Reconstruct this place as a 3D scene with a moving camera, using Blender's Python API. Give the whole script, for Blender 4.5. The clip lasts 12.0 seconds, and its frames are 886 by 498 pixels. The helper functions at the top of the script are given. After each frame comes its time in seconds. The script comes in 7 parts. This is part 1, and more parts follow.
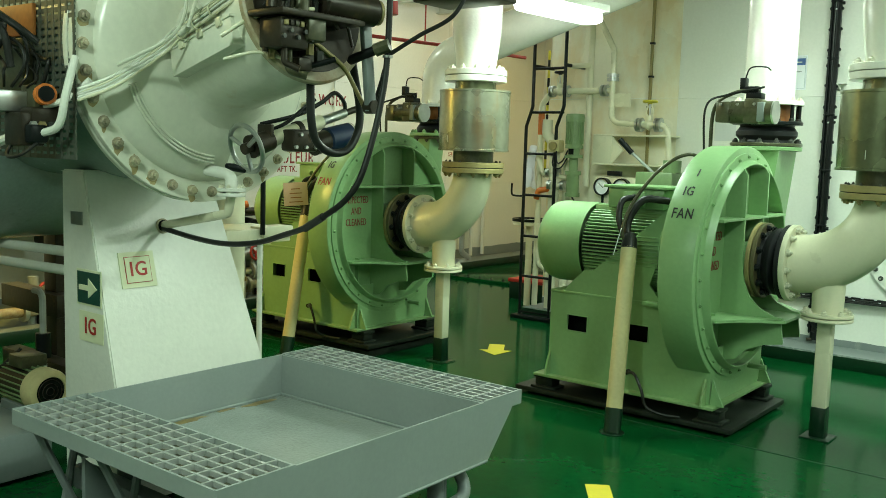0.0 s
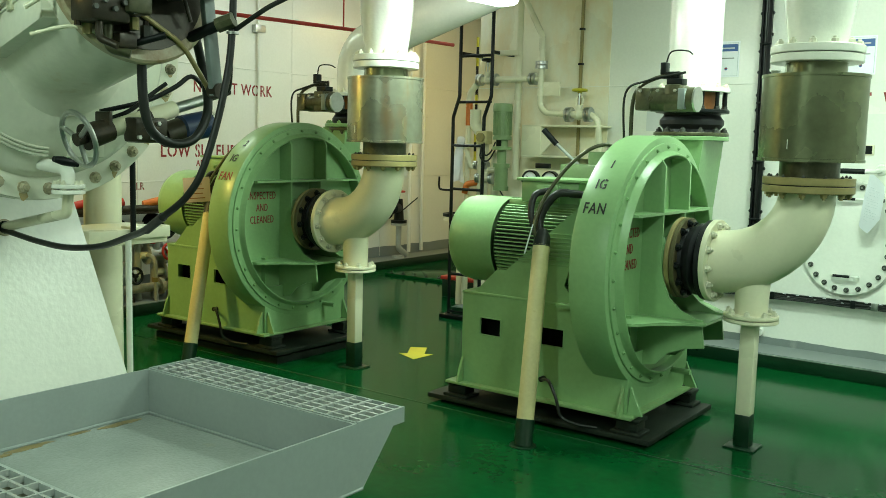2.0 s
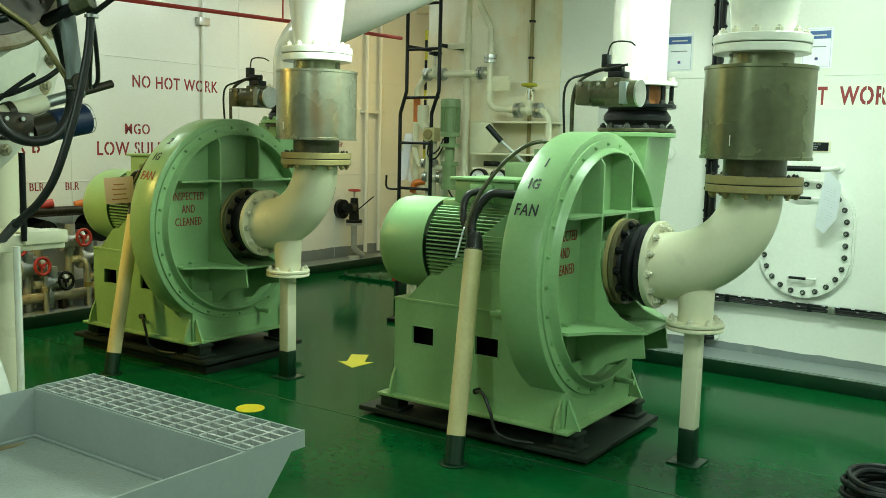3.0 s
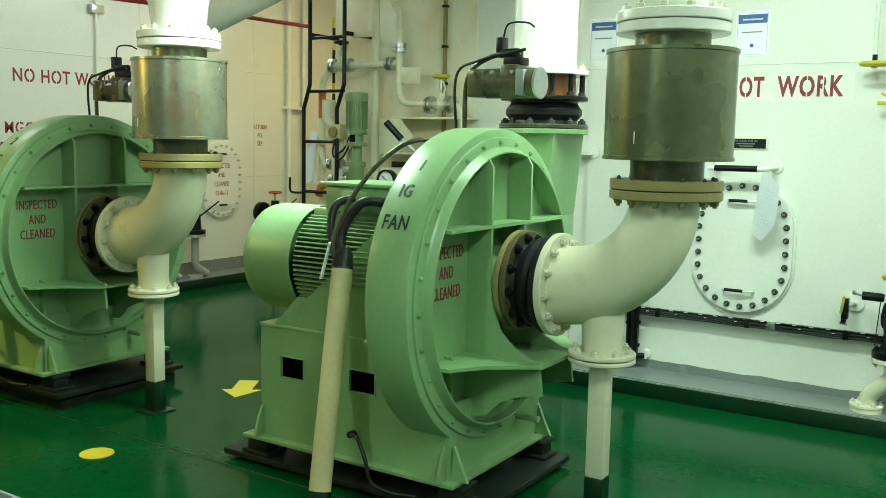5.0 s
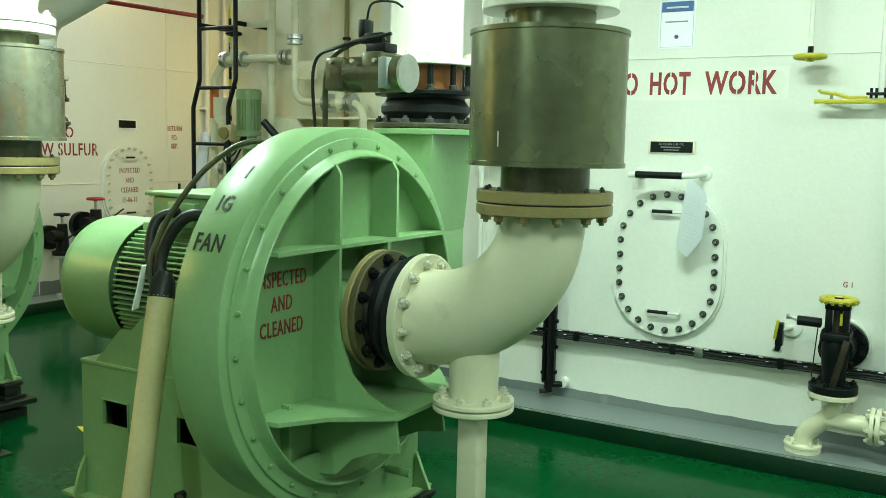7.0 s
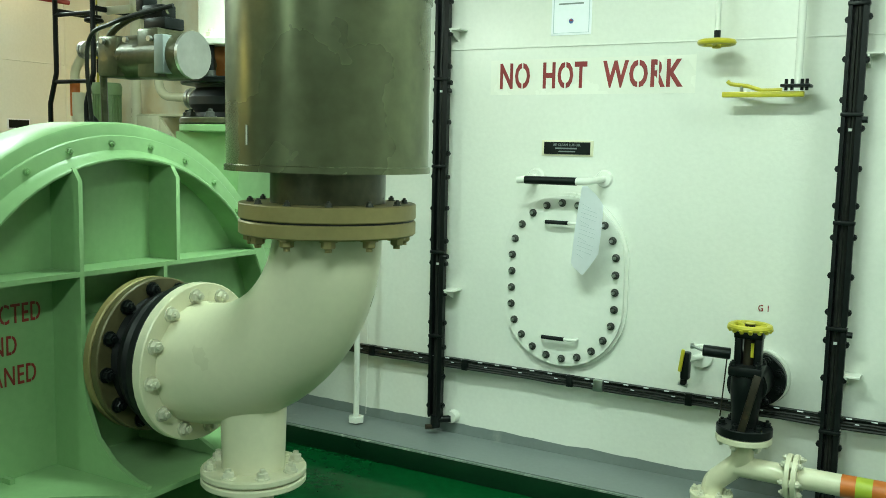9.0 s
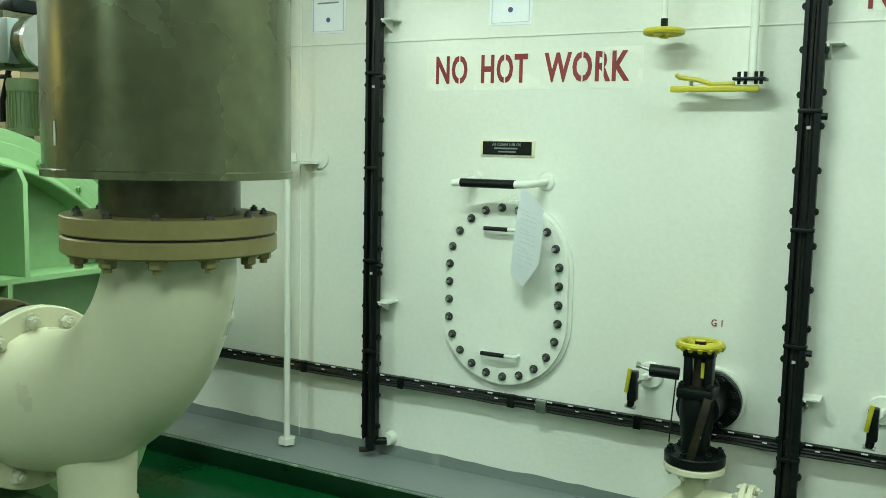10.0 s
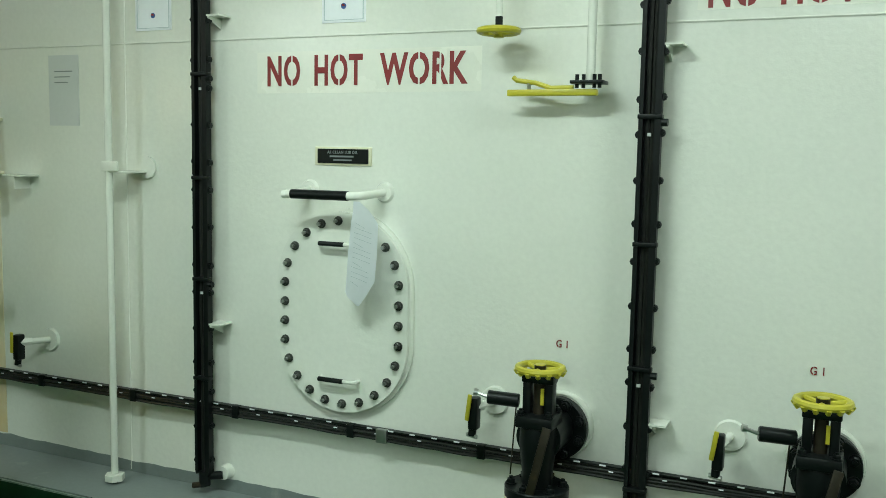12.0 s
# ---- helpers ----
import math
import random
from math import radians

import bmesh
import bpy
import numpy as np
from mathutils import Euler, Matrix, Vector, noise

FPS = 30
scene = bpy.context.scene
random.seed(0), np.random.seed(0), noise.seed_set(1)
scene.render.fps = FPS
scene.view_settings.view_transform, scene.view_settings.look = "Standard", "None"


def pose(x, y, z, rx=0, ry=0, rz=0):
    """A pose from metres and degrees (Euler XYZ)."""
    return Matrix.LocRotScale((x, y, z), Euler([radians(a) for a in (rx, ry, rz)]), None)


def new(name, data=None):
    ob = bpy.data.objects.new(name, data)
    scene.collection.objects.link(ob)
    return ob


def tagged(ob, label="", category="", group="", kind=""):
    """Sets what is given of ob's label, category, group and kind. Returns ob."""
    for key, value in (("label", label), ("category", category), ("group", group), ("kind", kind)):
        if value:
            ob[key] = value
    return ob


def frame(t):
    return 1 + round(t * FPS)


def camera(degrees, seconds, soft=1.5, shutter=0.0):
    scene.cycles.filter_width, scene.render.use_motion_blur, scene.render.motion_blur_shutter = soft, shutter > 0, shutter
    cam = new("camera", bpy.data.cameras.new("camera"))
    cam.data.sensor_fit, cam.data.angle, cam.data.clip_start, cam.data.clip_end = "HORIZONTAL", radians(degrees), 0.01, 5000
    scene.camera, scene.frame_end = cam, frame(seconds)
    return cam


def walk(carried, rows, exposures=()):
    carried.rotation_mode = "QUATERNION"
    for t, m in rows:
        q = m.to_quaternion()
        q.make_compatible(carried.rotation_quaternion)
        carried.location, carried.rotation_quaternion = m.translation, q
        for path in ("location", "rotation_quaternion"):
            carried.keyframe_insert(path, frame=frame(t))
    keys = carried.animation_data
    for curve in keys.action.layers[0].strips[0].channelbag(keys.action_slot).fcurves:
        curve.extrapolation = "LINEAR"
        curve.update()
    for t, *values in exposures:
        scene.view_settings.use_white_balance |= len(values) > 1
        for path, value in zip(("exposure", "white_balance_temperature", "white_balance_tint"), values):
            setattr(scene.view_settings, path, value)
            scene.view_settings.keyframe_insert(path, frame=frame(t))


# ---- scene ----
cam = camera(51.6, 12.0, soft=0.8)
METRES, EYE, TILT, LEAN, TURN = 3.85, 1.36, 0.0, 0.0, 38.4
ROWS = [
    (0.0, 0.0, 0.0, 0.0, 0.18, -6.22, -1.69),
    (0.5, 0.0184, 0.011, -0.0011, -0.31, -6.29, -1.59),
    (1.0, 0.0378, 0.0297, -0.002, -0.73, -6.34, -1.52),
    (1.5, 0.0586, 0.0615, -0.003, -1.17, -6.47, -1.52),
    (2.0, 0.0814, 0.093, -0.001, -2.07, -6.56, -1.43),
    (2.5, 0.1109, 0.1282, -0.0005, -2.91, -6.6, -1.37),
    (3.0, 0.1444, 0.1629, 0.0001, -3.43, -6.69, -1.33),
    (5.0, 0.2542, 0.3191, 0.0034, -5.54, -6.81, -1.06),
    (5.5, 0.2816, 0.3575, -0.001, -5.99, -6.74, -1.17),
    (6.0, 0.3073, 0.3991, -0.0005, -6.46, -6.73, -1.16),
    (6.5, 0.337, 0.4307, 0.0003, -6.93, -6.62, -1.21),
    (7.0, 0.3722, 0.4592, 0.0032, -7.29, -6.52, -1.22),
    (9.0, 0.5181, 0.5933, 0.0036, -8.47, -6.32, -1.25),
    (9.5, 0.5541, 0.6284, 0.0036, -8.73, -6.31, -1.29),
    (10.0, 0.5885, 0.6633, 0.0051, -9.1, -6.32, -1.18),
    (10.5, 0.6215, 0.6898, 0.007, -9.82, -6.31, -1.15),
    (11.0, 0.6469, 0.7073, 0.0092, -10.39, -6.29, -1.11),
    (11.5, 0.6642, 0.7129, 0.0106, -12.18, -6.12, -1.09),
    (12.0, 0.6789, 0.7166, 0.0113, -14.05, -6.05, -1.09),
]
EXPOSURES = [(0.0, 0.14, 6450, 8), (5.5, 0.12, 6280, 8), (7.0, 0.08, 6250, 8), (9.0, -0.07, 6250, 9), (10.0, -0.19, 6260, 12), (11.0, -0.30, 6180, 16), (12.0, -0.41, 6200, 21)]
walk(cam, [(t, pose(0, 0, EYE, TILT, LEAN, TURN) @ pose(METRES * x, METRES * y, METRES * z, 90 + pitch, roll, yaw)) for t, x, y, z, yaw, pitch, roll in ROWS], EXPOSURES)

# ---- world and lamps ----
world = bpy.data.worlds.new("world")
scene.world = world
world.use_nodes = True
world.node_tree.nodes["Background"].inputs[0].default_value = (0.80, 0.90, 0.78, 1)
world.node_tree.nodes["Background"].inputs[1].default_value = 0.004
scene.view_settings.exposure = 0.0

COOL = (0.715, 1.0, 0.785)
WARM = (1.0, 0.74, 0.14)


def area_lamp(name, x, y, z, sx, sy, power, colour, rz=0.0, rx=0.0):
    data = bpy.data.lights.new(name, "AREA")
    data.shape, data.size, data.size_y = "RECTANGLE", sx, sy
    data.energy, data.color = power, colour
    ob = new(name, data)
    ob.matrix_world = pose(x, y, z, rx, 0, rz)
    return ob


# ---- materials ----
def mat(name, colour, rough=0.4, metal=0.0, vary=0.12, scale=3.0, grain=60.0, bump=0.06, stain=None, stain_amount=0.0, stain_scale=4.0, spec=0.5, each=0.0, stretch=1.0):
    m = bpy.data.materials.new(name)
    m.use_nodes = True
    nt = m.node_tree
    n, ln = nt.nodes, nt.links
    bsdf = n["Principled BSDF"]
    bsdf.inputs["Metallic"].default_value = metal
    bsdf.inputs["Specular IOR Level"].default_value = spec
    co = n.new("ShaderNodeTexCoord")
    big = n.new("ShaderNodeTexNoise")
    big.inputs["Scale"].default_value, big.inputs["Detail"].default_value = scale, 5
    fine = n.new("ShaderNodeTexNoise")
    fine.inputs["Scale"].default_value, fine.inputs["Detail"].default_value = grain, 3
    for t in (big, fine):
        ln.new(co.outputs["Object"], t.inputs["Vector"])
    mix = n.new("ShaderNodeMix")
    mix.data_type = "RGBA"
    lo = [max(0.0, c * (1 - vary)) for c in colour]
    hi = [min(1.0, c * (1 + vary * 0.6)) for c in colour]
    mix.inputs["A"].default_value, mix.inputs["B"].default_value = (*lo, 1), (*hi, 1)
    add = n.new("ShaderNodeMath")
    add.operation = "MULTIPLY_ADD"
    add.inputs[1].default_value = 0.35
    ln.new(fine.outputs["Fac"], add.inputs[0])
    half = n.new("ShaderNodeMath")
    half.operation = "MULTIPLY"
    half.inputs[1].default_value = 0.65
    ln.new(big.outputs["Fac"], half.inputs[0])
    ln.new(half.outputs[0], add.inputs[2])
    ramp = n.new("ShaderNodeMapRange")
    ramp.inputs["From Min"].default_value, ramp.inputs["From Max"].default_value = 0.3, 0.7
    ln.new(add.outputs[0], ramp.inputs["Value"])
    ln.new(ramp.outputs[0], mix.inputs["Factor"])
    out = mix.outputs["Result"]
    if each:
        info = n.new("ShaderNodeObjectInfo")
        hsv = n.new("ShaderNodeHueSaturation")
        rng = n.new("ShaderNodeMapRange")
        rng.inputs["To Min"].default_value, rng.inputs["To Max"].default_value = 1 - each, 1 + each
        ln.new(info.outputs["Random"], rng.inputs["Value"])
        ln.new(rng.outputs[0], hsv.inputs["Value"])
        ln.new(out, hsv.inputs["Color"])
        out = hsv.outputs["Color"]
    if stain:
        st = n.new("ShaderNodeTexNoise")
        st.inputs["Scale"].default_value, st.inputs["Detail"].default_value, st.inputs["Roughness"].default_value = stain_scale, 8, 0.65
        mp = n.new("ShaderNodeMapping")
        mp.inputs["Scale"].default_value = (1, 1, stretch)
        ln.new(co.outputs["Object"], mp.inputs["Vector"])
        ln.new(mp.outputs["Vector"], st.inputs["Vector"])
        sr = n.new("ShaderNodeMapRange")
        edge = 0.72 - 0.3 * stain_amount
        sr.inputs["From Min"].default_value, sr.inputs["From Max"].default_value = edge - 0.06, edge + 0.18
        ln.new(st.outputs["Fac"], sr.inputs["Value"])
        mx = n.new("ShaderNodeMix")
        mx.data_type = "RGBA"
        mx.inputs["B"].default_value = (*stain, 1)
        ln.new(out, mx.inputs["A"])
        ln.new(sr.outputs[0], mx.inputs["Factor"])
        out = mx.outputs["Result"]
    ln.new(out, bsdf.inputs["Base Color"])
    rr = n.new("ShaderNodeMapRange")
    rr.inputs["To Min"].default_value, rr.inputs["To Max"].default_value = max(0.02, rough * 0.75), min(1, rough * 1.3)
    ln.new(big.outputs["Fac"], rr.inputs["Value"])
    ln.new(rr.outputs[0], bsdf.inputs["Roughness"])
    bp = n.new("ShaderNodeBump")
    bp.inputs["Strength"].default_value, bp.inputs["Distance"].default_value = bump, 0.01
    ln.new(add.outputs[0], bp.inputs["Height"])
    ln.new(bp.outputs["Normal"], bsdf.inputs["Normal"])
    return m


def glow(name, colour, strength):
    m = bpy.data.materials.new(name)
    m.use_nodes = True
    b = m.node_tree.nodes["Principled BSDF"]
    b.inputs["Base Color"].default_value = (0.9, 0.9, 0.9, 1)
    b.inputs["Emission Color"].default_value = (*colour, 1)
    b.inputs["Emission Strength"].default_value = strength
    return m


WALL = mat("wall_paint", (0.79, 0.80, 0.73), 0.24, vary=0.07, scale=1.0, grain=55, bump=0.22)
CEIL = mat("ceiling_paint", (0.74, 0.75, 0.66), 0.5, vary=0.06, scale=1.5)
FLOOR = mat("deck_paint", (0.003, 0.063, 0.016), 0.12, vary=0.35, scale=1.6, grain=26, bump=0.09, stain=(0.005, 0.035, 0.013), stain_amount=0.30, stain_scale=3.5, spec=0.05)
KERB = mat("kerb_paint", (0.004, 0.028, 0.011), 0.3, vary=0.3, scale=3)
GREYP = mat("grey_paint", (0.20, 0.23, 0.225), 0.4, vary=0.12, scale=2.5, stain=(0.40, 0.42, 0.38), stain_amount=0.1)
GREEN = mat("machine_green", (0.235, 0.40, 0.180), 0.34, vary=0.14, scale=3.5, grain=45, bump=0.10)
CREAM = mat("cream_pipe_paint", (0.74, 0.71, 0.52), 0.28, vary=0.06, scale=3, bump=0.05, stain=(0.55, 0.47, 0.28), stain_amount=0.06)
WHITE = mat("white_pipe_paint", (0.80, 0.80, 0.72), 0.20, vary=0.08, scale=3, grain=48, bump=0.26, stain=(0.60, 0.52, 0.34), stain_amount=0.04, stain_scale=6)
STEEL = mat("olive_steel_shell", (0.165, 0.180, 0.100), 0.27, metal=0.60, vary=0.45, scale=3.0, grain=30, bump=0.06, stain=(0.34, 0.33, 0.24), stain_amount=0.20, stain_scale=9, stretch=0.10)
STEELR = mat("rusty_steel_shell", (0.30, 0.30, 0.22), 0.27, metal=0.72, vary=0.40, scale=3.0, grain=30, bump=0.06, stain=(0.32, 0.14, 0.03), stain_amount=0.42, stain_scale=5, stretch=0.25)
DRUMW = mat("aged_cream_cover", (0.76, 0.76, 0.635), 0.24, vary=0.10, scale=2.5, grain=40, bump=0.18, stain=(0.46, 0.34, 0.14), stain_amount=0.14, stain_scale=5)
BOLTR = mat("rusty_bolt", (0.42, 0.37, 0.25), 0.45, metal=0.2, vary=0.3, scale=30, each=0.35)
PERF = mat("dirty_perforated_plate", (0.10, 0.112, 0.085), 0.45, metal=0.3, vary=0.3, scale=9)
# cream paint whose yellow blotches stand for warm lamplight by the ladder
WARMLIT = mat("warm_lit_wall_paint", (0.80, 0.775, 0.61), 0.26, vary=0.06, scale=1.5, grain=55, bump=0.22, stain=(0.74, 0.58, 0.31), stain_amount=0.62, stain_scale=2.2, stretch=0.5)
ACTU = mat("greasy_actuator", (0.085, 0.085, 0.045), 0.3, metal=0.3, vary=0.5, scale=12, bump=0.1, stain=(0.22, 0.20, 0.12), stain_amount=0.25, stain_scale=14)
WORN = mat("worn_edge_paint", (0.20, 0.26, 0.22), 0.4, vary=0.3, scale=10, stain=(0.60, 0.62, 0.56), stain_amount=0.55, stain_scale=22)
PATCH = mat("fresh_paint_patch", (0.82, 0.82, 0.735), 0.26, vary=0.05)
DARKOL = mat("dark_olive_flange", (0.115, 0.10, 0.045), 0.42, metal=0.2, vary=0.3, scale=9)
PALEG = mat("pale_grey_notice", (0.60, 0.62, 0.60), 0.5, vary=0.05)
PALEB = mat("pale_border", (0.50, 0.56, 0.60), 0.5, vary=0.05)
RUSTRUN = mat("rust_run", (0.40, 0.31, 0.14), 0.5, vary=0.35, scale=25)
OLIVE = mat("olive_flange", (0.30, 0.245, 0.10), 0.45, metal=0.2, vary=0.2, scale=8)
RUBBER = mat("black_rubber", (0.012, 0.013, 0.014), 0.42, vary=0.3, scale=20, spec=0.25)
BLACK = mat("black_iron", (0.006, 0.008, 0.008), 0.36, vary=0.3, scale=18, bump=0.1, stain=(0.05, 0.045, 0.035), stain_amount=0.1, spec=0.22)
PLINTH = mat("dark_plinth_paint", (0.016, 0.022, 0.016), 0.45, vary=0.4, scale=6, stain=(0.05, 0.045, 0.03), stain_amount=0.3, spec=0.25)
# near-black colour that stands for the shade inside openings
SHADEBLK = mat("shaded_opening_black", (0.006, 0.009, 0.006), 0.7, vary=0.2, spec=0.1)
TRAYP = mat("tray_grey", (0.29, 0.325, 0.31), 0.38, vary=0.10, scale=3, stain=(0.36, 0.38, 0.36), stain_amount=0.12)
PAN = mat("silt_in_grating", (0.16, 0.155, 0.10), 0.5, vary=0.3, scale=14, stain=(0.05, 0.05, 0.035), stain_amount=0.25, stain_scale=9)
RUSTM = mat("rust_mud", (0.26, 0.19, 0.07), 0.4, vary=0.4, scale=20, bump=0.1)
TRAYIN = mat("tray_floor_wet", (0.31, 0.34, 0.315), 0.10, vary=0.18, scale=3.5, grain=85, bump=0.5, stain=(0.40, 0.33, 0.14), stain_amount=0.10, stain_scale=2.2)
GALV = mat("galvanised_grating", (0.42, 0.44, 0.42), 0.42, metal=0.35, vary=0.15, scale=15)
YELLOW = mat("yellow_paint", (0.54, 0.47, 0.03), 0.35, vary=0.15, scale=20, stain=(0.30, 0.26, 0.03), stain_amount=0.15, stain_scale=25)
FLOORY = mat("floor_mark_yellow", (0.75, 0.60, 0.03), 0.4, vary=0.10, scale=8)
REDTXT = mat("stencil_red", (0.26, 0.022, 0.022), 0.5, vary=0.25, scale=20)
BLKTXT = mat("stencil_black", (0.012, 0.014, 0.012), 0.5, vary=0.2, scale=20)
REDP = mat("red_paint", (0.42, 0.03, 0.02), 0.4, vary=0.2, scale=14)
CHROME = mat("worn_steel", (0.50, 0.51, 0.49), 0.3, metal=0.9, vary=0.15, scale=20)
BOLT = mat("bolt_steel", (0.07, 0.073, 0.065), 0.45, metal=0.5, vary=0.3, scale=40, each=0.35)
BOLTW = mat("painted_bolt", (0.66, 0.64, 0.50), 0.35, vary=0.15, scale=30, each=0.12)
BOLTG = mat("green_bolt", (0.19, 0.34, 0.14), 0.4, vary=0.15, scale=30, each=0.2)
PAPER = mat("paper", (0.88, 0.90, 0.94), 0.6, vary=0.04, scale=8)
STAINED = mat("rust_stained_cream", (0.42, 0.37, 0.24), 0.45, vary=0.3, scale=9, stain=(0.20, 0.10, 0.03), stain_amount=0.55, stain_scale=7)
GREENW = mat("worn_machine_green", (0.22, 0.36, 0.15), 0.42, vary=0.25, scale=14, stain=(0.30, 0.25, 0.12), stain_amount=0.35, stain_scale=18)
SALMON = mat("salmon_paper", (0.66, 0.46, 0.32), 0.6, vary=0.05)
BLUE = mat("blue_paint", (0.008, 0.022, 0.07), 0.4, vary=0.2, scale=12)
BLUEP = mat("poster_blue", (0.05, 0.12, 0.34), 0.5, vary=0.08)
DARKPIPE = mat("dark_shell_paint", (0.25, 0.33, 0.30), 0.24, vary=0.18, scale=2.2, stain=(0.07, 0.10, 0.08), stain_amount=0.12)
GLOWSIGN = mat("cream_sign", (0.72, 0.74, 0.50), 0.45, vary=0.05)
SIGNGREEN = mat("sign_dark_green", (0.008, 0.06, 0.045), 0.4, vary=0.1)
RUSTO = mat("rust_orange_paint", (0.34, 0.12, 0.025), 0.45, vary=0.3, scale=14)
ORANGE = mat("orange_band", (0.60, 0.16, 0.025), 0.4, vary=0.12, scale=12)
LIME = mat("lime_band", (0.42, 0.50, 0.04), 0.4, vary=0.12, scale=12)
HYD = mat("oily_black_iron", (0.036, 0.029, 0.019), 0.35, metal=0.3, vary=0.4, scale=16, bump=0.12, stain=(0.11, 0.07, 0.03), stain_amount=0.25, stain_scale=14, spec=0.35)
SLEEVE = mat("sleeve_cream", (0.60, 0.52, 0.27), 0.4, vary=0.15, scale=7, stain=(0.34, 0.25, 0.09), stain_amount=0.15, stain_scale=9)
CABLE = mat("cable_black", (0.016, 0.017, 0.015), 0.38, vary=0.3, scale=25, spec=0.3)
TUBE = glow("lamp_tube_cool", (0.93, 1.0, 0.93), 14)
WARMTUBE = glow("lamp_tube_warm", (1.0, 0.75, 0.35), 12)
PALEGREEN = mat("pump_green", (0.20, 0.29, 0.13), 0.38, vary=0.15, scale=9, stain=(0.12, 0.18, 0.09), stain_amount=0.15, stain_scale=12)

# ---- mesh helpers ----
BASES = {}


def thing(name, base, label, category, group="", kind=""):
    e = new(name)
    e.empty_display_size = 0.1
    e.location = base
    BASES[e] = Vector(base)
    return tagged(e, label, category, group, kind)


def root_of(ob):
    while ob.parent:
        ob = ob.parent
    return ob


def finish(bm, base, sharp=0.6):
    bm.normal_update()
    for f in bm.faces:
        f.smooth = True
    for e in bm.edges:
        if len(e.link_faces) != 2 or e.calc_face_angle(0) > sharp:
            e.smooth = False
    if base is not None:
        bmesh.ops.translate(bm, vec=-base, verts=bm.verts)


def part(name, bm, material, parent, label=""):
    base = BASES[root_of(parent)]
    finish(bm, base)
    me = bpy.data.meshes.new(name)
    bm.to_mesh(me)
    bm.free()
    me.materials.append(material)
    ob = new(name, me)
    ob.parent = parent
    return tagged(ob, label)


def solid(name, bm, material, label, category, group="", kind="", base=(0, 0, 0)):
    """A thing that is one mesh."""
    finish(bm, Vector(base))
    me = bpy.data.meshes.new(name)
    bm.to_mesh(me)
    bm.free()
    me.materials.append(material)
    ob = new(name, me)
    ob.location = base
    BASES[ob] = Vector(base)
    return tagged(ob, label, category, group, kind)


def B():
    return bmesh.new()


def box(bm, x0, y0, z0, x1, y1, z1, bevel=0.0, m=None):
    r = bmesh.ops.create_cube(bm, size=1)
    vs = r["verts"]
    bmesh.ops.scale(bm, vec=(x1 - x0, y1 - y0, z1 - z0), verts=vs)
    bmesh.ops.translate(bm, vec=((x0 + x1) / 2, (y0 + y1) / 2, (z0 + z1) / 2), verts=vs)
    if bevel:
        es = list({e for v in vs for e in v.link_edges})
        g = bmesh.ops.bevel(bm, geom=es, offset=bevel, segments=2, affect="EDGES", profile=0.5)
        vs = list({v for f in g["faces"] for v in f.verts} | {v for v in vs if v.is_valid})
    if m is not None:
        bmesh.ops.transform(bm, matrix=m, verts=vs)
    return bm


def basis(axis):
    a = Vector(axis).normalized()
    u = a.orthogonal().normalized()
    if abs(a.z) < 0.9:
        u = Vector((0, 0, 1)).cross(a).normalized()
    else:
        u = Vector((1, 0, 0))
        u = (u - a * u.dot(a)).normalized()
    return a, u, a.cross(u)


def revolve(bm, origin, axis, profile, seg=32, closed=False, start=0.0, sweep=2 * math.pi):
    """profile: (radius, height along the axis) pairs."""
    a, u, v = basis(axis)
    o = Vector(origin)
    full = abs(sweep - 2 * math.pi) < 1e-6
    cols = []
    for i in range(seg if full else seg + 1):
        th = start + sweep * i / seg
        d = u * math.cos(th) + v * math.sin(th)
        cols.append([bm.verts.new(o + d * max(r, 1e-5) + a * h) for r, h in profile])
    k = len(profile)
    for i in range(seg):
        c0, c1 = cols[i], cols[(i + 1) % len(cols)]
        for j in range(k if closed else k - 1):
            bm.faces.new((c0[j], c0[(j + 1) % k], c1[(j + 1) % k], c1[j]))
    return bm


def cyl(bm, p, q, r, r2=None, seg=24, edge=0.0):
    p, q = Vector(p), Vector(q)
    L = (q - p).length
    r2 = r if r2 is None else r2
    if edge:
        prof = [(0, 0), (r - edge, 0), (r, edge), (r2, L - edge), (r2 - edge, L), (0, L)]
    else:
        prof = [(0, 0), (r, 0), (r2, L), (0, L)]
    return revolve(bm, p, q - p, prof, seg)


def ringd(bm, p, q, ri, ro, seg=40, edge=0.002):
    """A flat ring or pipe wall from p to q."""
    p, q = Vector(p), Vector(q)
    L = (q - p).length
    prof = [(ri, 0), (ro - edge, 0), (ro, edge), (ro, L - edge), (ro - edge, L), (ri, L)]
    return revolve(bm, p, q - p, prof, seg, closed=True)


def smooth_path(pts, n=8):
    P = [Vector(p) for p in pts]
    if len(P) < 3:
        return P
    P = [P[0] * 2 - P[1]] + P + [P[-1] * 2 - P[-2]]
    out = []
    for i in range(1, len(P) - 2):
        p0, p1, p2, p3 = P[i - 1:i + 3]
        for s in range(n):
            t = s / n
            out.append(0.5 * ((2 * p1) + (p2 - p0) * t + (2 * p0 - 5 * p1 + 4 * p2 - p3) * t * t + (3 * p1 - p0 - 3 * p2 + p3) * t ** 3))
    out.append(P[-2])
    return out


